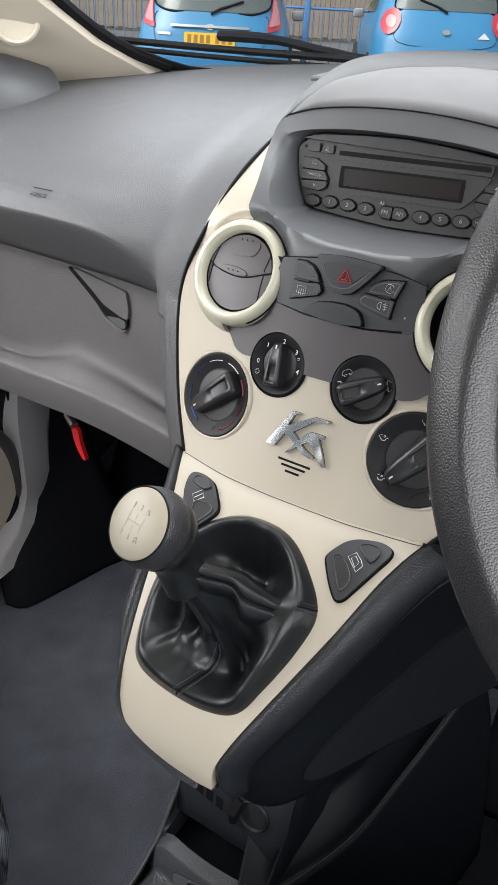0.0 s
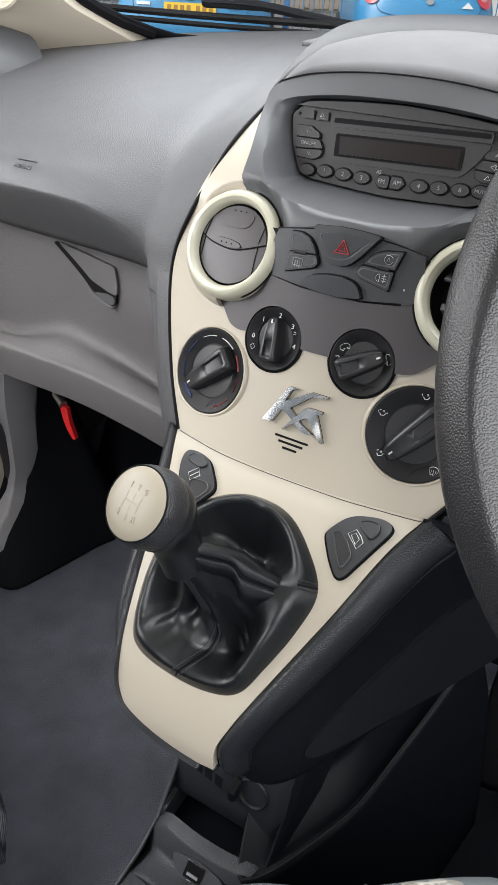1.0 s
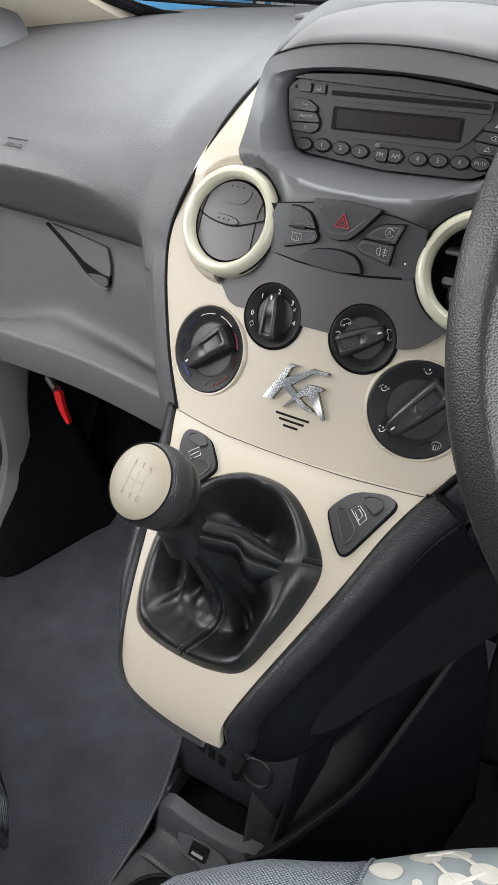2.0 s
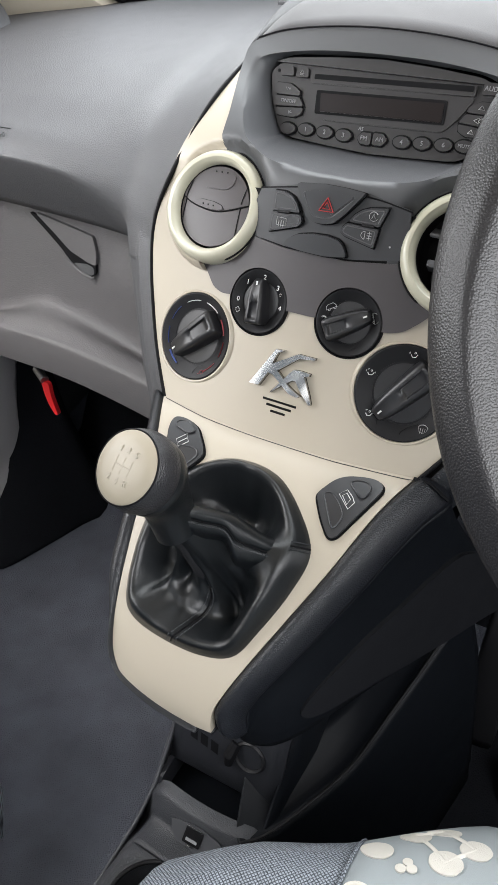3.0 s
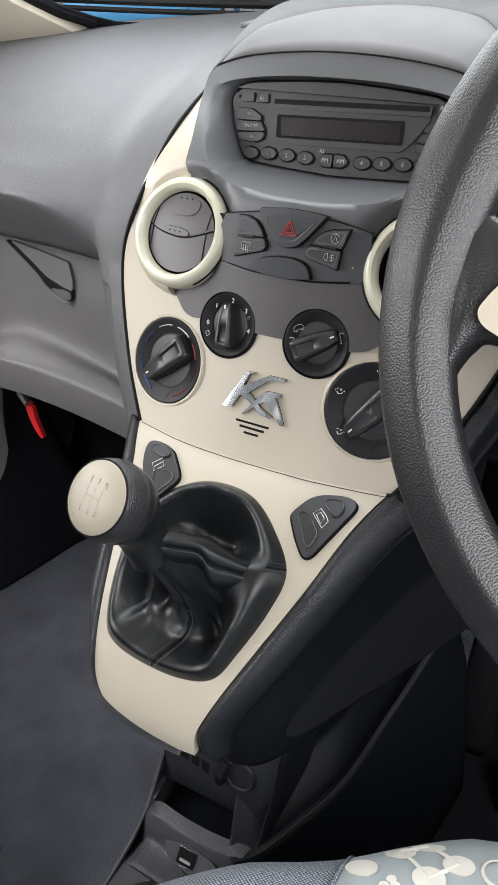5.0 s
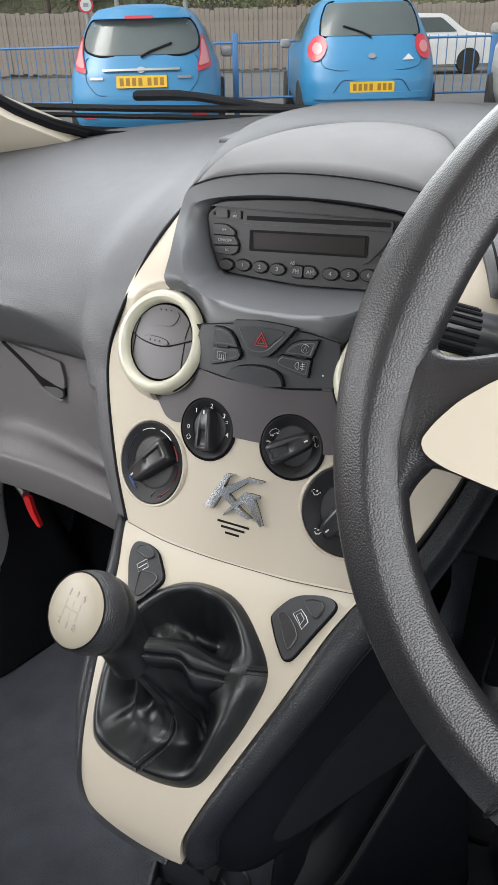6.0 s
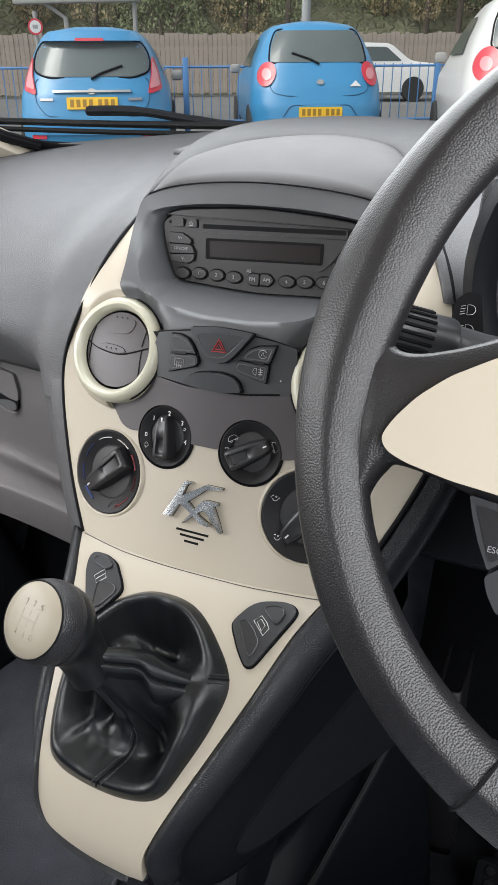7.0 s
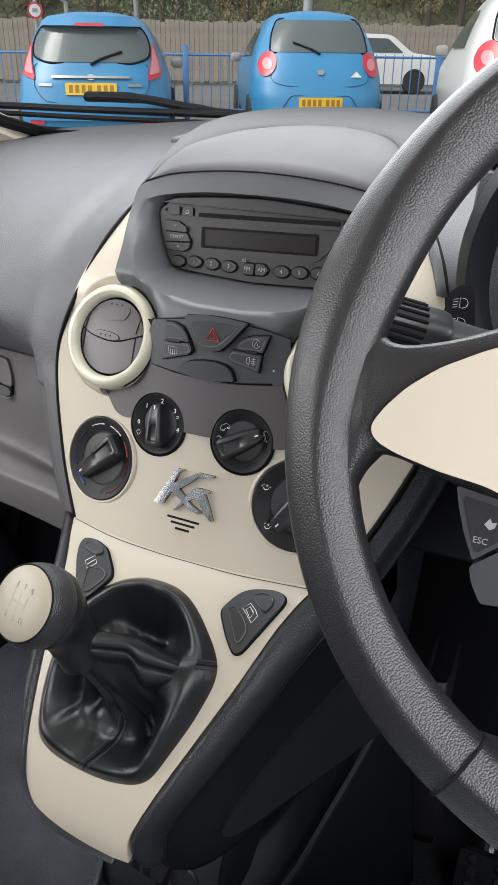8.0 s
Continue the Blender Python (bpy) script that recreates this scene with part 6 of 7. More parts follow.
def motif(name, cx, cy, rx, ry, turn=0.0):
    o = []
    for k in range(28):
        t = 2 * math.pi * k / 28
        w = 1 + 0.05 * noise.noise(vec(cx * 90, cy * 90, k * 0.7))
        a, b = rx * w * math.cos(t), ry * w * math.sin(t)
        c, s = math.cos(turn), math.sin(turn)
        o.append((cx + a * c - b * s, cy + a * s + b * c))
    part(name, plate(o, lambda a, b, d: vec(a, b, cushion_z(a, b) + 0.0003 + d), 0.0004, base=-0.001, bev=0.0003, cell=0.006), CLOTH_DOT, seat)


def motif_line(pts, r=0.0014):
    fine = catmull([(*p, 0) for p in pts], 6)
    part("motif_line", tube([vec(p.x, p.y, cushion_z(p.x, p.y) + 0.0004) for p in fine], r, 6, flat=0.35), CLOTH_DOT, seat)


DISCS = ((0.176, 0.290, 0.0092, 0.0074), (0.1972, 0.2715, 0.0098, 0.0085), (0.2111, 0.287, 0.0092, 0.0076), (0.191, 0.300, 0.0100, 0.0056))
for cx, cy, rx, ry in DISCS + ((0.1575, 0.268, 0.0100, 0.0085), (0.1746, 0.2577, 0.0032, 0.0030), (0.1773, 0.2636, 0.0030, 0.0028), (0.1807, 0.2598, 0.0032, 0.0030), (0.158, 0.232, 0.010, 0.008), (0.25, 0.24, 0.011, 0.009), (0.272, 0.26, 0.010, 0.008), (0.22, 0.21, 0.0105, 0.009)):
    motif("motif_disc", cx, cy, rx, ry)
for a, b in zip(DISCS, DISCS[1:] + DISCS[:1]):
    motif_line([a[:2], ((a[0] + b[0]) / 2, (a[1] + b[1]) / 2), b[:2]])
motif_line([(0.234 + 0.010 * math.cos(t), 0.290 + 0.010 * math.sin(t)) for t in np.linspace(0, 6.2, 14)], 0.0012)

# ---- passenger's seat, its near corner only in view ----
ps = thing("passenger_seat", "passenger seat cushion in dark weave with pale motif", "car seat", (-0.35, 0.1, 0.4))
rows = []
for x in np.linspace(-0.245, -0.58, 22):
    k = (x + 0.245) / -0.1
    yf = 0.285 + 0.055 * min(1.0, k) ** 0.7
    z0 = 0.505 + 0.030 * min(1, k) ** 0.6
    if k < 0.05:
        z0 -= 0.02
    rows.append([vec(x, yf - 0.01, 0.33), vec(x, yf + 0.012, 0.42)] + [vec(x, yf - s, z0 - 0.07 * max(0, 1 - s / 0.07) ** 2.2) for s in (0.0, 0.005, 0.012, 0.022, 0.035, 0.05, 0.07, 0.12, 0.25, 0.45)])
rows = [[p + vec(0.010, 0, -0.10) for p in rows[0]], [p + vec(0.006, 0, -0.02) for p in rows[0]]] + rows
part("cushion", grid(rows), CLOTH, ps, "dark woven cushion", solid=0.01, sharp=180)
for cx, cy, r in ((-0.275, 0.290, 0.012), (-0.30, 0.265, 0.014), (-0.29, 0.312, 0.008)):
    part("motif_ring", tube([vec(cx + r * math.cos(t), cy + r * 0.8 * math.sin(t), 0.534 - 0.07 * max(0, 1 - (0.335 - cy - r * 0.8 * math.sin(t)) / 0.07) ** 2.2) for t in np.linspace(0, 2 * math.pi, 20, endpoint=False)], 0.0012, 5, closed=True), CLOTH_DOT, ps)
rows = [[vec(x, y, z) for x in np.linspace(-0.16, -0.56, 8)] for y, z in ((-0.17, 0.50), (-0.22, 0.7), (-0.30, 0.95), (-0.33, 1.08))]
part("backrest", grid(rows), CLOTH, ps, "charcoal woven backrest", solid=0.09)

# ---- passenger's footwell: side trim, door lining, release lever ----
PILLAR = [(0.529, 0.303), (0.597, 0.307), (0.65, 0.315), (0.695, 0.341), (0.723, 0.375), (0.726, 0.448), (0.738, 0.503), (0.752, 0.545), (0.678, 0.593), (0.668, 0.524), (0.671, 0.465), (0.672, 0.382), (0.632, 0.342), (0.575, 0.324)]
kick = thing("footwell_trim", "grey moulded trim at the side of the passenger footwell", "trim panel", (-0.55, 0.75, 0.3))
rows = []
for y0, y1, x0, x1, z in ((0.585, 0.79, -0.52, -0.47, 0.258), (0.60, 0.80, -0.545, -0.50, 0.30), (0.655, 0.805, -0.595, -0.545, 0.36), (0.675, 0.805, -0.61, -0.575, 0.43), (0.675, 0.80, -0.612, -0.59, 0.52), (0.665, 0.80, -0.615, -0.60, 0.66)):
    rows.append([vec(x0 - 0.03, y0 - 0.012, z), vec(x0, y0, z), vec(x0 + (x1 - x0) * 0.35, y0 + (y1 - y0) * 0.3, z), vec(x0 + (x1 - x0) * 0.7, y0 + (y1 - y0) * 0.7, z), vec(x1, y1, z), vec(x1 - 0.06, y1 + 0.05, z)])
rows = [catmull(r, 4) for r in rows]
rows = [catmull([r[i] for r in rows], 5) for i in range(len(rows[0]))]
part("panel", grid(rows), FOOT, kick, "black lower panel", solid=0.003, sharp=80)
part("pillar_trim", plate(rnd(PILLAR, 0.03, 6), lambda a, b, d: vec(-0.592 + 0.045 * min(1.0, max(0.0, (0.37 - b) / 0.09)) + d - 3.0 * max(0.0, a - 0.69) ** 2, a, b), 0.004, base=-0.06, bev=0.006, cell=0.012), surface("pale_grey_pillar_plastic", (0.42, 0.41, 0.42), 0.5, grain=900, bump=0.1, vary=0.06), kick, "pale grey pillar trim", sharp=80)
part("seal", tube(catmull([(-0.606, 0.668, 0.60), (-0.609, 0.682, 0.50), (-0.607, 0.686, 0.43), (-0.600, 0.684, 0.36), (-0.585, 0.655, 0.305), (-0.56, 0.60, 0.285)], 6), 0.003, 8), GAP, kick, "black rubber seal")
door = thing("passenger_door", "passenger door lining with cream insert and grey pocket rim", "car door", (-0.66, 0.2, 0.5))
rows = [[vec(-0.652 + 0.03 * max(0, (z - 0.6)), y, z) for y in np.linspace(-0.35, 0.72, 12)] for z in np.linspace(0.24, 0.92, 8)]
part("lining", grid(rows), LINING, door, "cream door lining", solid=0.02)
INS = [(0.50, 0.305), (0.60, 0.305), (0.632, 0.312), (0.655, 0.341), (0.668, 0.394), (0.660, 0.460), (0.640, 0.500), (0.60, 0.53), (0.50, 0.535)]
part("insert", plate(rnd(INS, 0.03), lambda a, b, d: vec(-0.612 + d, a, b), 0.004, base=-0.03, bev=0.003, cell=0.05), LINING, door, "cream padded insert")
part("pocket_rim", tube([vec(-0.608, a, b) for a, b in rnd(grown(INS, 0.010), 0.03)], 0.010, 10, closed=True), PLUM, door, "plum grey pocket rim")
part("window_ledge", tube([(-0.640, -0.35, 0.925), (-0.645, 0.3, 0.93), (-0.655, 0.72, 0.945)], 0.022, 10), GREY, door)
rl = thing("release_lever", "red plastic release lever on a steel stub", "lever", (-0.41, 0.605, 0.6))
part("grip", plate(rnd([(-0.4130, 0.6075), (-0.4010, 0.6070), (-0.3985, 0.5850), (-0.3945, 0.5645), (-0.4000, 0.5635), (-0.4065, 0.5760), (-0.4100, 0.5930)], 0.004), lambda a, b, d: vec(a + 0.002 + 0.16 * max(0.0, 0.590 - b), 0.606 - d, b), 0.003, base=-0.003, bev=0.0022), RED, rl, "red moulded grip")
part("stub", tube([(-0.424, 0.612, 0.6165), (-0.405, 0.604, 0.6095)], 0.0055, 12), STEEL, rl, "steel stub")
part("bracket", box(0.02, 0.03, 0.02, 0.003, pose(-0.424, 0.63, 0.622)), FOOT, rl)
# sheets closing the footwells, their deep shade given by the near-black colour
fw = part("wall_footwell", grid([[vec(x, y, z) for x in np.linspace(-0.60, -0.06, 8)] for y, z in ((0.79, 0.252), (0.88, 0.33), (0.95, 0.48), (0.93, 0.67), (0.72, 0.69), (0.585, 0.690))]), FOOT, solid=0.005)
tagged(fw, "end of the passenger footwell, its shade put in as black", "wall", kind="structure")
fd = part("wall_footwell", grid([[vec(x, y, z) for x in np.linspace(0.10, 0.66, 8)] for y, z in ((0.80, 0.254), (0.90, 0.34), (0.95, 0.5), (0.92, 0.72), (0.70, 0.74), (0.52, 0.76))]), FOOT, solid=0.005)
tagged(fd, "end of the driver footwell, its shade put in as black", "wall", kind="structure")
mat = part("floor_mat", grid([[vec(x, y, 0.262 + 0.003 * noise.noise(vec(x * 8, y * 8, 0))) for x in np.linspace(0.14, 0.56, 12)] for y in np.linspace(0.1, 0.79, 16)]), FOOT, solid=0.004)
tagged(mat, "black rubber backed mat in the driver footwell", "car mat")
# pedals
def pedal(name, x, y, z, w, h):
    p = thing(name, "black %s pedal with ribbed rubber pad" % name.split("_")[0], "pedal", (x, y, z), group="pedals")
    m = pose(x, y, z, 62, 0, 0)
    part("pad", plate(rnd([(-w, -h), (w, -h), (w, h), (-w, h)], 0.006), lambda a, b, d: m @ vec(a, b, d), 0.006, base=-0.006, bev=0.002), FOOT, p)
    for k in range(4):
        for j in range(2):
            part("stud", lathe([(0.006, 0.005), (0.005, 0.009), (0.0, 0.0095)], 12), KNOB, p, m=m @ pose((j - 0.5) * w, -h * 0.75 + k * h * 0.5, 0))
    part("arm", tube(catmull([m @ vec(0, h * 0.5, -0.006), m @ vec(0, h, -0.03), vec(x, y + 0.10, z + 0.14), vec(x, y + 0.16, z + 0.30)], 5), 0.007, 8), STEEL, p)
pedal("clutch_pedal", 0.262, 0.60, 0.292, 0.030, 0.030)
tk = thing("heater_duct", "black moulded duct in the driver footwell", "duct", (0.19, 0.62, 0.4))
part("duct", grid([catmull([vec(x0, 0.66, z), vec(x0 + 0.002, 0.60, z), vec(x0 + 0.008, 0.590, z), vec(x1 - 0.004, 0.592, z), vec(x1, 0.602, z), vec(x1, 0.66, z)], 3) for x0, x1, z in ((0.172, 0.204, 0.330), (0.170, 0.205, 0.345), (0.163, 0.2, 0.40), (0.162, 0.192, 0.47), (0.165, 0.19, 0.56))]), DARK, tk, solid=0.003)

# side air vent at the end of the dashboard
sv = thing("side_vent", "grey hooded side air vent at the dashboard's end", "air vent", (-0.57, 0.70, 0.95))
sm = pose(-0.575, 0.690, 0.955, 70, 0, -10)
part("hood", lathe([(0.030, 0.052), (0.042, 0.050), (0.052, 0.038), (0.060, 0.010), (0.066, -0.04)], 32, False), GREY, sv, m=sm)
part("ring", lathe([(0.026, 0.040), (0.028, 0.054), (0.034, 0.058), (0.041, 0.052)], 32, False), CREAM_RING, sv, "ivory ring", m=sm)
part("well", lathe([(0.028, 0.045), (0.0, 0.03)], 24), GAP, sv, m=sm)
# raised word on the airbag lid
lettering("airbag_mark", "AIRBAG", 0.0058, Matrix.Translation(vec(-0.3375, 0.5143, 0.9185)) @ pose(0, 0, 0, 42, 0, 1), DASH, dash, 0.0004)
part("airbag_mark_bar", tube([vec(-0.3495, 0.5210, 0.9222), vec(-0.3255, 0.5210, 0.9225)], 0.0004, 5), GAP, dash)

# ---- wiper outside the windscreen ----
wp = thing("wiper", "black windscreen wiper parked at the foot of the screen", "wiper", (-0.4, 1.0, 1.02))
part("blade", tube(catmull([(-0.72, 1.02, 1.020), (-0.50, 1.03, 1.019), (-0.30, 1.03, 1.021), (-0.12, 1.02, 1.024)], 6), 0.007, 8, flat=0.7), GAP, wp)
part("rubber", tube(catmull([(-0.72, 1.02, 1.009), (-0.50, 1.03, 1.008), (-0.30, 1.03, 1.010), (-0.12, 1.02, 1.014)], 6), 0.004, 6), GAP, wp)
part("arm", tube(catmull([(-0.49, 1.035, 1.036), (-0.40, 1.04, 1.036), (-0.28, 1.045, 1.024), (-0.02, 1.05, 1.018)], 6), [0.012] * 6 + [0.010] * 6 + [0.007] * 7, 8, flat=0.6), FOOT, wp)
# ---- outside: the yard, turned against the car ----
YAW = radians(29)
E1, E2 = vec(math.cos(YAW), math.sin(YAW), 0), vec(-math.sin(YAW), math.cos(YAW), 0)


def yard(u, v, z=0.0):
    """u to the right and v away in the yard's own directions."""
    return E1 * u + E2 * v + vec(0, 0, z)


ASPH = surface("worn_asphalt", (0.13, 0.128, 0.125), 0.9, grain=60, bump=0.5, vary=0.2, patch=0.8)
BLUE = surface("bright_blue_car_paint", (0.040, 0.225, 0.44), 0.35, vary=0.04, coat=0.25)
SEAMB = surface("shaded_blue_joint", (0.012, 0.07, 0.15), 0.5)
WHITEP = surface("white_car_paint", (0.64, 0.64, 0.63), 0.35, vary=0.03, coat=0.3)
CARGLASS = surface("tinted_car_glass", (0.10, 0.12, 0.12), 0.08, vary=0.1, patch=3)
LAMPRED = surface("red_lamp_lens", (0.55, 0.03, 0.05), 0.3, coat=0.3)
LAMPCLR = surface("clear_lamp_lens", (0.62, 0.24, 0.26), 0.3, coat=0.3)
YELLOW = surface("yellow_number_plate", (0.75, 0.45, 0.02), 0.5, vary=0.03)
PLATEBAR = surface("brown_plate_bar", (0.30, 0.16, 0.012), 0.5)
TYRE = surface("black_tyre", (0.02, 0.02, 0.02), 0.85)
POSTB = surface("blue_fence_paint", (0.075, 0.21, 0.44), 0.5, vary=0.12)
TIMBER = surface("weathered_fence_board", (0.30, 0.255, 0.215), 0.85, vary=0.3, patch=2.5, second=(0.19, 0.165, 0.145))
LEAF = surface("hedge_leaf", (0.17, 0.195, 0.09), 0.7, vary=0.5, patch=0.9, second=(0.065, 0.08, 0.04))
LEAF2 = surface("autumn_leaf", (0.34, 0.27, 0.15), 0.7, vary=0.4, patch=0.9, second=(0.13, 0.11, 0.06))
BANK = surface("undergrowth", (0.13, 0.13, 0.075), 0.95, grain=3, bump=0.8, vary=0.6, patch=1.5, second=(0.03, 0.03, 0.018))
BARK = surface("bark", (0.09, 0.07, 0.055), 0.9, vary=0.3, patch=6)
CONC = surface("grey_concrete", (0.30, 0.295, 0.285), 0.85, vary=0.12, patch=1.5)

ground = part("ground", grid([[vec(x, y, -0.0 + 0.004 * noise.noise(vec(x, y, 0))) for x in (-400, -60, -25, -14, -10, -8, -6, -5, -4, -3, -2, -1, 0, 1, 3, 6, 12, 30, 80, 400)] for y in (-400, -40, -10, -3, 0, 2, 4, 5, 6, 7, 8, 9, 10, 11, 12, 14, 18, 30, 80, 400)]), ASPH)
tagged(ground, "grey worn tarmac yard", "ground", kind="structure")


def rear_y(w, x, y0):
    t = min(0.999, abs(x) / w)
    return y0 + 0.55 * (1 - (1 - t ** 3.2) ** (1 / 3.2))


def small_car(paint, u, v, turn, label, levels, back, lamps, plate_at, wiper_up, lamp_mats):
    """A hatchback seen from behind; levels: (z, half width, rear y, front y)."""
    car = thing("hatchback", label, "car", tuple(yard(u, v, 0.0)), group="parked cars")
    m = Matrix.Translation(yard(u, v, 0.0)) @ Matrix.Rotation(YAW + radians(turn), 4, "Z")
    zs = [l[0] for l in levels]

    def lev(z):
        return [float(np.interp(z, zs, [l[i] for l in levels])) for i in (1, 2, 3)]

    rows = []
    for z in np.linspace(zs[0], zs[-1], 34):
        w, y0, y1 = lev(z)
        ring = []
        for x in np.linspace(-1, 1, 25):
            ring.append(m @ vec(w * math.sin(x * math.pi / 2), rear_y(w, w * math.sin(x * math.pi / 2), y0), z))
        for x in np.linspace(1, -1, 15):
            ring.append(m @ vec(w * x * 0.97, y1 - 0.25 * abs(x) ** 3, z))
        rows.append(ring)
    body = part("body", grid(rows, True, True, True), paint, car, sharp=60)

    def skin(a, b, d):
        w, y0, y1 = lev(b)
        return m @ vec(a, rear_y(w, a, y0) - d, b)

    part("rear_window", plate(rnd(back, 0.06), skin, 0.008, base=-0.01, bev=0.004, cell=0.08), CARGLASS, car, "tinted rear window")
    for sgn in (-1, 1):
        l = part("tail_lamp", plate(rnd([(sgn * a, b) for a, b in lamps], 0.04), skin, 0.022, base=-0.02, bev=0.008, cell=0.05), lamp_mats[0], car, "red tail lamp")
        cx, cz = sum(a for a, b in lamps) / len(lamps), sum(b for a, b in lamps) / len(lamps)
        inner = [(cx + 0.055 * math.cos(t), cz + 0.064 * math.sin(t)) for t in np.linspace(0, 2 * math.pi, 20, endpoint=False)] if len(lamps) > 8 else [(cx + (a - cx) * 0.72, cz + (b - cz) * 0.72) for a, b in rnd(lamps, 0.04)]
        part("lens", plate([(sgn * a, b) for a, b in inner], skin, 0.030, base=0.0, bev=0.004, cell=0.05), lamp_mats[1], l)
        mx, my, mz = sgn * (levels[3][1] + 0.09), 1.95, levels[4][0]
        part("mirror", box(0.14, 0.08, 0.11, 0.035, m @ pose(mx, my, mz)), CONC, car, "pale door mirror")
        part("side_window", grid([[m @ vec(sgn * (lev(z)[0] + 0.004), y, z) for y in np.linspace(lev(z)[1] + 0.85, lev(z)[2] - 0.35, 5)] for z in np.linspace(levels[4][0] + 0.03, levels[6][0], 5)]), CARGLASS, car)
        for wy in (0.62, 3.1):
            wl = part("wheel", lathe([(0.0, -0.09), (0.28, -0.09), (0.30, -0.06), (0.30, 0.06), (0.28, 0.09), (0.0, 0.09)], 24), TYRE, car, m=m @ pose(sgn * (levels[1][1] - 0.06), wy, 0.30, 0, 90, 0))
    px, pz = plate_at
    pl = part("number_plate", plate(rnd([(-0.26 + px, pz - 0.056), (0.26 + px, pz - 0.056), (0.26 + px, pz + 0.056), (-0.26 + px, pz + 0.056)], 0.01), skin, 0.018, base=-0.01, bev=0.002, cell=0.1), YELLOW, car, "yellow plate")
    for k in range(7):
        x = -0.205 + 0.064 * k + (0.03 if k > 3 else 0) + px
        part("plate_bar", plate([(x - 0.020, pz - 0.036), (x + 0.020, pz - 0.036), (x + 0.020, pz + 0.036), (x - 0.020, pz + 0.036)], skin, 0.0195, base=0.015, bev=0.0005, cell=0.1), PLATEBAR, pl)
    zb = min(b for a, b in back)
    part("bumper_lip", plate(rnd([(-levels[1][1] * 0.86, 0.40), (levels[1][1] * 0.86, 0.40), (levels[1][1] * 0.84, 0.47), (-levels[1][1] * 0.84, 0.47)], 0.03), skin, 0.025, base=-0.02, bev=0.012, cell=0.1), paint, car)
    part("window_seal", tube([skin(a, b, 0.004) for a, b in rnd(grown(back, 0.012), 0.06)], 0.010, 6, closed=True), GAP, car)
    part("rear_wiper", tube([skin(0.0, zb - 0.02, 0.02), skin(0.10 * wiper_up, zb + 0.03, 0.022), skin(0.32 * wiper_up, zb + 0.10, 0.02)], 0.013, 6), FOOT, car)
    part("badge", plate([(0.045 * math.cos(t), levels[3][0] + 0.05 + 0.028 * math.sin(t)) for t in np.linspace(0, 2 * math.pi, 16, endpoint=False)], skin, 0.02, bev=0.002, cell=0.1), CHROME, car)
    return car, skin, m


levels1 = [(0.16, 0.72, 0.10, 3.75), (0.34, 0.79, 0.0, 3.85), (0.55, 0.805, 0.0, 3.88), (0.76, 0.785, 0.06, 3.85), (0.92, 0.745, 0.15, 2.95), (1.07, 0.685, 0.24, 2.6), (1.20, 0.625, 0.31, 2.2), (1.30, 0.560, 0.36, 1.9), (1.365, 0.485, 0.42, 1.75), (1.40, 0.38, 0.50, 1.6), (1.41, 0.25, 0.6, 1.5)]
p = (vec(-4.993, 7.02, 0) + vec(-4.539, 7.273, 0)) / 2
car1, skin1, m1 = small_car(BLUE, p.dot(E1), p.dot(E2), 0, "blue hatchback with tall red tail lamps and yellow plate, parked", levels1, [(-0.44, 0.945), (0.44, 0.945), (0.575, 0.990), (0.595, 1.06), (0.57, 1.17), (0.50, 1.265), (-0.50, 1.265), (-0.57, 1.17), (-0.595, 1.06), (-0.575, 0.990)], [(0.57, 0.775), (0.725, 0.82), (0.700, 0.95), (0.640, 1.13), (0.612, 1.12), (0.610, 0.96)], (0, 0.70), 1, (LAMPRED, LAMPCLR))
part("chrome_bar", plate(rnd([(-0.40, 0.802), (0.40, 0.802), (0.40, 0.823), (-0.40, 0.823)], 0.008), skin1, 0.03, bev=0.004, cell=0.1), CHROME, car1, "chrome handle bar")
part("spoiler", plate(rnd([(-0.535, 1.275), (0.535, 1.275), (0.46, 1.365), (-0.46, 1.365)], 0.04), skin1, 0.09, base=-0.02, bev=0.03, cell=0.1), BLUE, car1)
for sgn in (-1, 1):
    part("reflector", plate(rnd([(sgn * 0.50, 0.36), (sgn * 0.66, 0.36), (sgn * 0.66, 0.41), (sgn * 0.50, 0.41)], 0.01), skin1, 0.012, bev=0.003), LAMPRED, car1)
part("tailgate_seam", tube([skin1(a, b, 0.003) for a, b in rnd([(-0.585, 0.93), (-0.585, 0.70), (-0.47, 0.575), (0.47, 0.575), (0.585, 0.70), (0.585, 0.93)], 0.06)][1:-1], 0.004, 6), SEAMB, car1, "dark tailgate seam")
part("stop_lamp", plate(rnd([(-0.15, 1.272), (0.15, 1.272), (0.14, 1.300), (-0.14, 1.300)], 0.01), skin1, 0.096, base=0.05, bev=0.004, cell=0.1), LAMPRED, car1, "red high stop lamp")
for x in (-0.47, 0.44):
    part("model_badge", plate(rnd([(x - 0.07, 0.722), (x + 0.07, 0.722), (x + 0.07, 0.748), (x - 0.07, 0.748)], 0.006), skin1, 0.012, bev=0.002, cell=0.1), STEEL, car1, "small silver badge")
levels2 = [(0.16, 0.72, 0.10, 3.4), (0.36, 0.80, 0.0, 3.5), (0.58, 0.815, 0.02, 3.52), (0.80, 0.80, 0.10, 3.5), (0.98, 0.765, 0.20, 2.75), (1.15, 0.70, 0.30, 2.4), (1.32, 0.615, 0.40, 2.1), (1.42, 0.545, 0.48, 1.85), (1.47, 0.46, 0.56, 1.7), (1.495, 0.36, 0.66, 1.6), (1.505, 0.22, 0.75, 1.5)]
p = (vec(-3.289, 9.239, 0) + vec(-2.841, 9.507, 0)) / 2
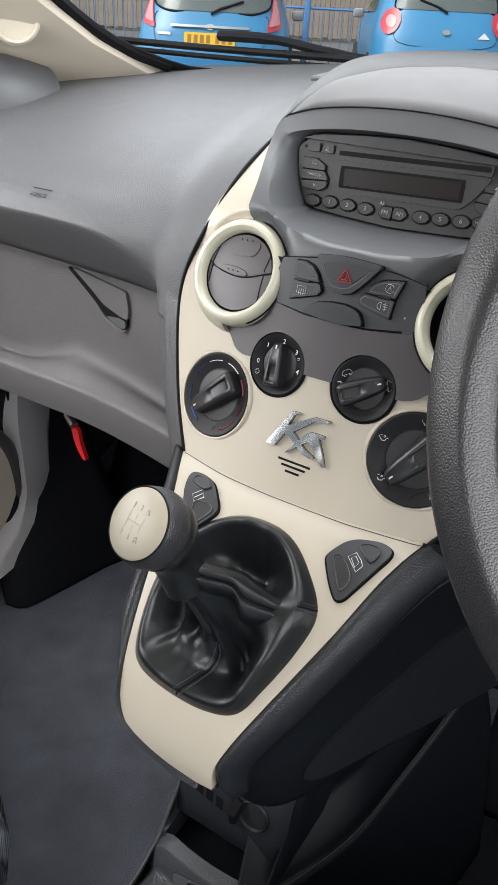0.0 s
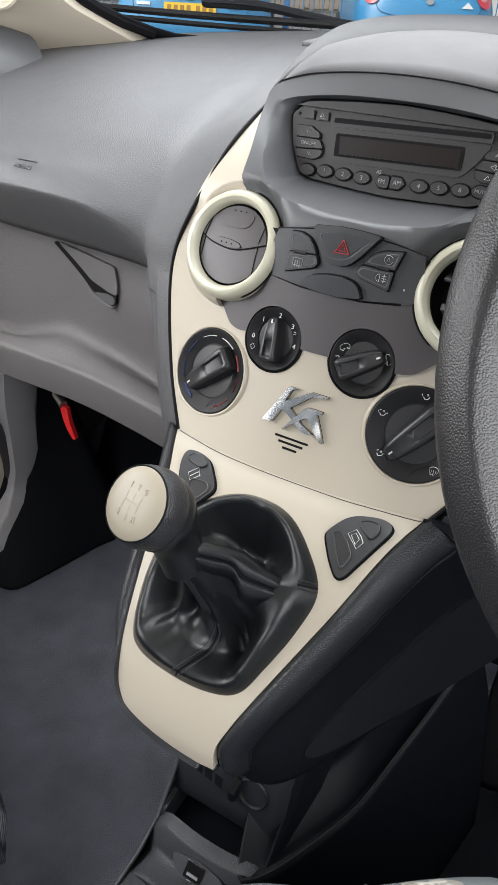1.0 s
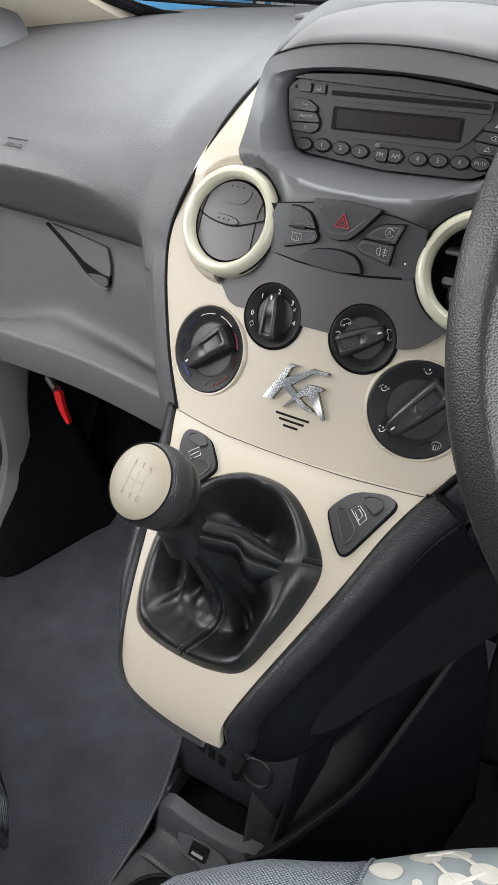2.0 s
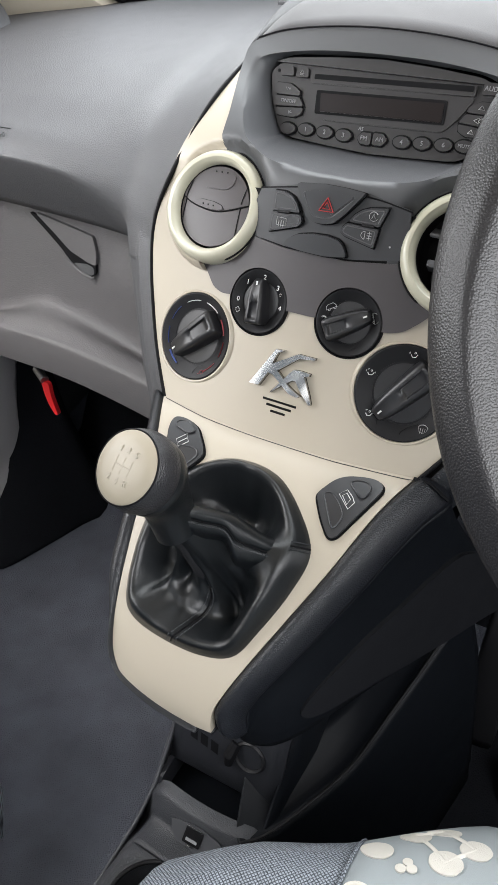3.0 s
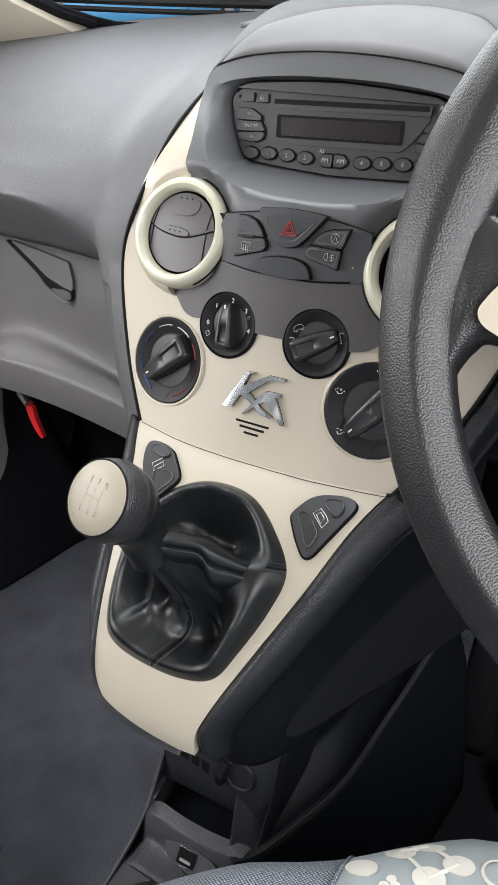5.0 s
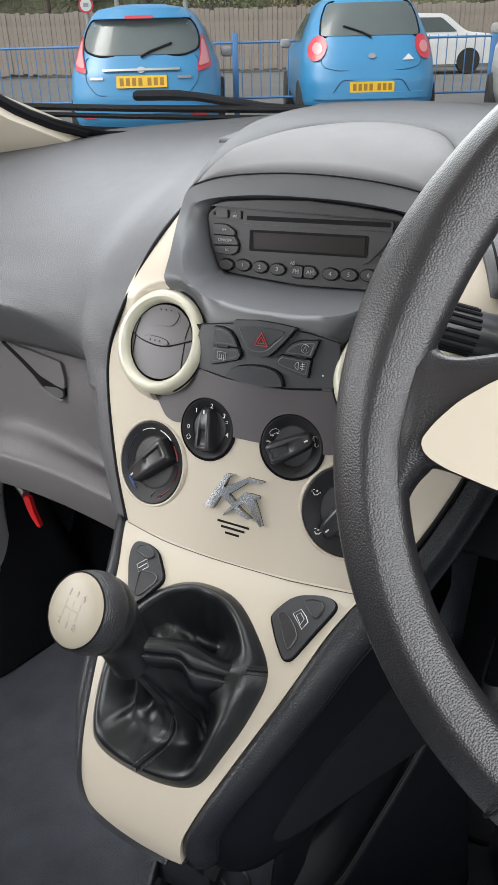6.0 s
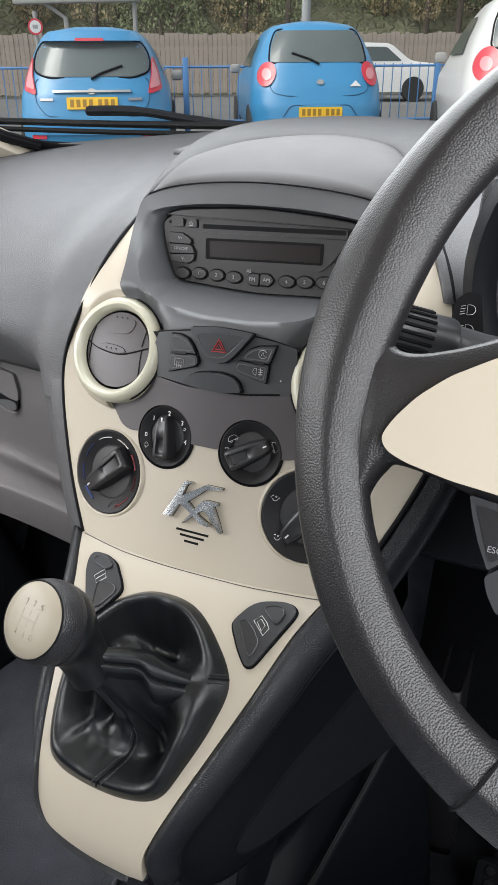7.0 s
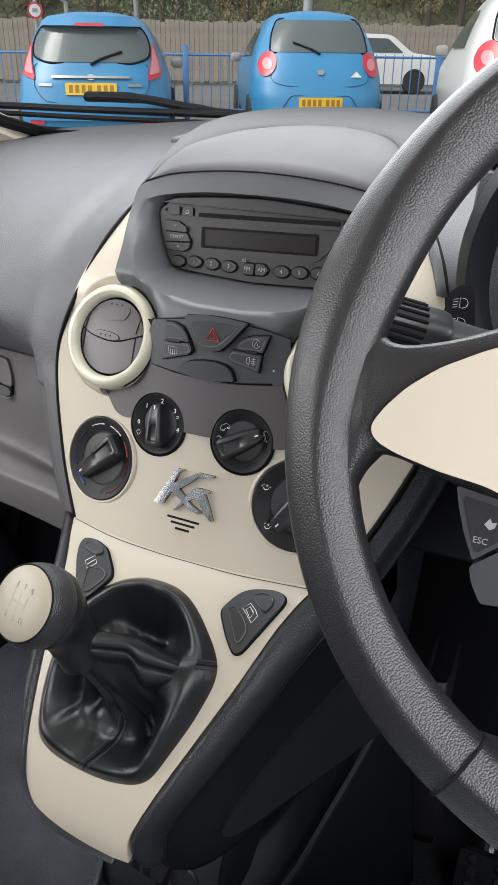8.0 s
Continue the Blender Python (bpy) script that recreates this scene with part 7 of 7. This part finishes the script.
BACK2 = [(-0.58, 1.06), (0.58, 1.06), (0.55, 1.25), (0.48, 1.40), (-0.48, 1.40), (-0.55, 1.25)]
LAMP2 = [(0.625 + 0.105 * math.cos(t) - 0.03 * math.sin(t), 0.935 + 0.135 * math.sin(t)) for t in np.linspace(0, 2 * math.pi, 14, endpoint=False)]
car2, skin2, m2 = small_car(BLUE, p.dot(E1), p.dot(E2), 0, "blue small hatchback with round red tail lamps, parked", levels2, BACK2, LAMP2, (0, 0.525), -1, (LAMPRED, LAMPCLR))
part("bumper_recess", plate(rnd([(-0.42, 0.44), (0.42, 0.44), (0.34, 0.62), (-0.34, 0.62)], 0.03), skin2, 0.006, bev=0.003, cell=0.1), BLUE, car2)
part("tailgate_seam", tube([skin2(a, b, 0.003) for a, b in rnd([(-0.60, 0.82), (-0.56, 0.735), (-0.40, 0.700), (0.40, 0.700), (0.56, 0.735), (0.60, 0.82)], 0.05)][1:-1], 0.004, 6), SEAMB, car2, "dark tailgate seam")
part("recess_edge", tube([skin2(a, b, 0.004) for a, b in rnd([(-0.50, 0.40), (-0.36, 0.60), (0.36, 0.60), (0.50, 0.40)], 0.05)], 0.006, 6), SEAMB, car2, "shaded edge of the plate recess")
part("sticker", plate([(0.36, 0.800), (0.50, 0.800), (0.435, 0.862)], skin2, 0.010, bev=0.001, cell=0.1), WHITEP, car2, "small white sticker")
HIGH = 1.12
levels3 = [(z * HIGH, w * 1.03, y0, y1) for z, w, y0, y1 in levels2]
car3, skin3, m3 = small_car(WHITEP, 3.69, 7.39, -12, "white hatchback with round red tail lamps, parked", levels3, [(a * 1.03, b * HIGH) for a, b in BACK2], [(a * 1.03, b * HIGH) for a, b in LAMP2], (0, 0.585), -1, (LAMPRED, LAMPCLR))

# white car crossing behind, seen from its side
wcar = thing("white_car", "white car standing beyond the blue fence", "car", tuple(yard(5.3, 23.5, 0)))
m = Matrix.Translation(yard(5.3, 23.5, 0)) @ Matrix.Rotation(YAW, 4, "Z")
rows = []
for y, k in ((-0.85, 0.9), (-0.80, 1.0), (0.80, 1.0), (0.85, 0.9)):
    rows.append([m @ vec(x, y, 0.25 + (z - 0.25) * k) for x, z in rnd([(-2.0, 0.25), (2.0, 0.25), (2.05, 0.75), (1.9, 0.95), (1.2, 1.02), (0.6, 1.45), (-1.1, 1.50), (-1.85, 1.05), (-2.05, 0.7)], 0.15)])
part("body", grid(rows, True, True, True), WHITEP, wcar, sharp=50)
part("side_window", plate(rnd([(-1.3, 1.02), (0.95, 1.02), (0.5, 1.36), (-1.0, 1.38)], 0.06), lambda a, b, d: m @ vec(a, -0.852 - d, b), 0.006, bev=0.002, cell=0.5), CARGLASS, wcar)
for x in (-1.25, 1.3):
    part("wheel", lathe([(0.0, -0.1), (0.30, -0.1), (0.32, -0.06), (0.32, 0.06), (0.30, 0.1), (0, 0.1)], 24), TYRE, wcar, m=m @ pose(x, -0.78, 0.32, 90, 0, 0))

# ---- blue railings ----
FV = 11.8
fence = thing("railing", "blue painted steel railing behind the parked cars", "fence", tuple(yard(-2, FV, 0)))
for k in range(-4, 4):
    u = 0.29 + 3.6 * k
    part("post", box(0.075, 0.075, 1.12, 0.008, Matrix.Translation(yard(u, FV, 0.56)) @ Matrix.Rotation(YAW, 4, "Z")), POSTB, fence)
for z in (0.30, 1.0):
    part("rail", tube([yard(-12, FV, z), yard(10, FV, z)], 0.018, 6), POSTB, fence)
bar = box(0.012, 0.012, 0.75)
me = bpy.data.meshes.new("bar")
bar.to_mesh(me)
bar.free()
me.materials.append(POSTB)
for k in range(150):
    o = new("bar", me)
    o.parent = fence
    o.matrix_parent_inverse = Matrix.Translation(-fence.location)
    o.matrix_basis = Matrix.Translation(yard(-9.5 + 0.13 * k, FV, 0.66)) @ Matrix.Rotation(YAW, 4, "Z")

# ---- timber fence, bank and trees beyond ----
board = box(0.14, 0.022, 1.7, 0.004)
bme = bpy.data.meshes.new("board")
board.to_mesh(bme)
board.free()
bme.materials.append(TIMBER)
tf = thing("timber_fence", "weathered grey brown board fence", "fence", tuple(yard(0, 27, 0)))
rng = random.Random(4)
for k in range(230):
    o = new("board", bme)
    o.parent = tf
    o.matrix_parent_inverse = Matrix.Translation(-tf.location)
    o.matrix_basis = Matrix.Translation(yard(-21 + 0.15 * k, 27 + rng.uniform(-0.015, 0.015), 0.95 + rng.uniform(-0.04, 0.04))) @ Matrix.Rotation(YAW + rng.uniform(-0.02, 0.02), 4, "Z")
for z in (0.5, 1.4):
    part("rail", box(34.6, 0.05, 0.09, 0.005, Matrix.Translation(yard(-3.8, 27.06, z)) @ Matrix.Rotation(YAW, 4, "Z")), TIMBER, tf)
bank = part("bank", grid([[yard(u, v, z + 0.9 * noise.noise(vec(u * 0.3, v * 0.3, 1))) for u in np.linspace(-40, 40, 40)] for v, z in ((28.2, -0.3), (30, 1.6), (33, 4.0), (38, 8.0), (48, 14.0))], ), BANK, solid=0.0)
tagged(bank, "overgrown green bank behind the fence", "bank", kind="structure")


def shrub(u, v, z0, w, h, mat, seed, label, cat="shrub", trunk=0.12):
    rg = random.Random(seed)
    t = thing("tree" if h > 3 else "shrub", label, cat, tuple(yard(u, v, z0)), group="trees on the bank")
    top = yard(u, v, z0 + h * 0.6)
    part("trunk", tube([yard(u, v, z0 - 0.4), yard(u + 0.1, v, z0 + h * 0.3), top], [trunk, trunk * 0.8, trunk * 0.4], 8), BARK, t)
    for k in range(4):
        a = rg.uniform(0, 6.28)
        part("limb", tube([yard(u, v, z0 + h * 0.3), yard(u + 0.3 * w * math.cos(a), v + 0.3 * w * math.sin(a), z0 + h * 0.55), yard(u + 0.6 * w * math.cos(a), v + 0.6 * w * math.sin(a), z0 + h * 0.75)], [trunk * 0.5, trunk * 0.35, 0.02], 6), BARK, t)
    bm = bmesh.new()
    for k in range(3000):
        a, r, q = rg.uniform(0, 6.28), rg.random() ** 0.5, rg.random()
        lump = 0.75 + 0.35 * noise.noise(vec(math.cos(a) * 2, math.sin(a) * 2, q * 3 + seed))
        rad = w * lump * math.sin(math.pi * (0.12 + 0.86 * q)) * (0.55 + 0.45 * r)
        c = yard(u + rad * math.cos(a), v + rad * math.sin(a), z0 + h * (0.12 + 0.9 * q))
        s = rg.uniform(0.03, 0.085)
        e = Euler((rg.uniform(0, 6), rg.uniform(0, 6), rg.uniform(0, 6))).to_matrix()
        bm.faces.new([bm.verts.new(c + e @ vec(x * s, y * s, 0)) for x, y in ((-1, 0), (0, -0.5), (1, 0), (0, 0.5))])
    part("crown", bm, mat, t, "ragged leafy crown")


rg = random.Random(11)
for k in range(70):
    u = -26 + 0.63 * k + rg.uniform(-0.4, 0.4)
    autumn = rg.random() < 0.4
    shrub(u, 29.0 + rg.uniform(0, 6), rg.uniform(0.3, 2.5), rg.uniform(1.2, 2.4), rg.uniform(3.0, 8.5), LEAF2 if autumn else LEAF, 30 + k, "dense %s bush on the bank" % ("yellowing autumn" if autumn else "dark green"), "shrub")

# lamp post, sign, footbridge beam
lamp = thing("lamp_post", "grey steel lamp post beyond the parked cars", "lamp post", tuple(yard(2.15, 13, 0)))
part("pole", tube([yard(2.15, 13.0, 0), yard(2.15, 13.0, 6.0)], [0.075, 0.055], 12), CONC, lamp)
part("lantern", box(0.5, 0.2, 0.12, 0.03, Matrix.Translation(yard(1.95, 13, 6.0))), CONC, lamp)
sg = thing("road_sign", "round red and white road sign on a post", "sign", tuple(yard(-1.82, 12.5, 0)))
ms = Matrix.Translation(yard(-1.82, 12.5, 1.525)) @ Matrix.Rotation(YAW, 4, "Z") @ pose(0, 0, 0, 90, 0, 0)
part("disc", lathe([(0.0, 0.0), (0.105, 0.0), (0.105, 0.012), (0.0, 0.012)], 32), LAMPRED, sg, m=ms)
part("face", lathe([(0.080, 0.012), (0.080, 0.015), (0.0, 0.015)], 32), WHITEP, sg, m=ms)
part("bar", box(0.075, 0.050, 0.004, 0, ms @ pose(0, 0, 0.017)), STEEL, sg)
part("post", tube([yard(-1.82, 12.54, 0), yard(-1.82, 12.54, 1.72)], 0.03, 8), CONC, sg)
br = thing("footbridge", "grey footbridge beam on slim legs", "bridge", tuple(yard(-4, 17, 0)))
part("beam", box(2.35, 0.3, 0.11, 0.02, Matrix.Translation(yard(-1.65, 16.6, 2.105)) @ Matrix.Rotation(YAW, 4, "Z") @ pose(0, 0, 0, 0, -1.1, 0)), CONC, br)
part("handrail", box(2.35, 0.05, 0.05, 0.01, Matrix.Translation(yard(-1.65, 16.5, 3.05)) @ Matrix.Rotation(YAW, 4, "Z")), CONC, br)
for u in (-2.78, -2.2, -1.6, -1.0, -0.52):
    part("baluster", tube([yard(u, 16.5, 2.12), yard(u, 16.5, 3.04)], 0.025, 8), CONC, br)
part("leg", tube([yard(-1.90, 16.6, 0), yard(-1.90, 16.6, 1.80), yard(-2.28, 16.6, 2.06)], 0.045, 8), CONC, br)
part("leg", tube([yard(-0.60, 16.6, 0), yard(-0.60, 16.6, 2.08)], 0.045, 8), CONC, br)
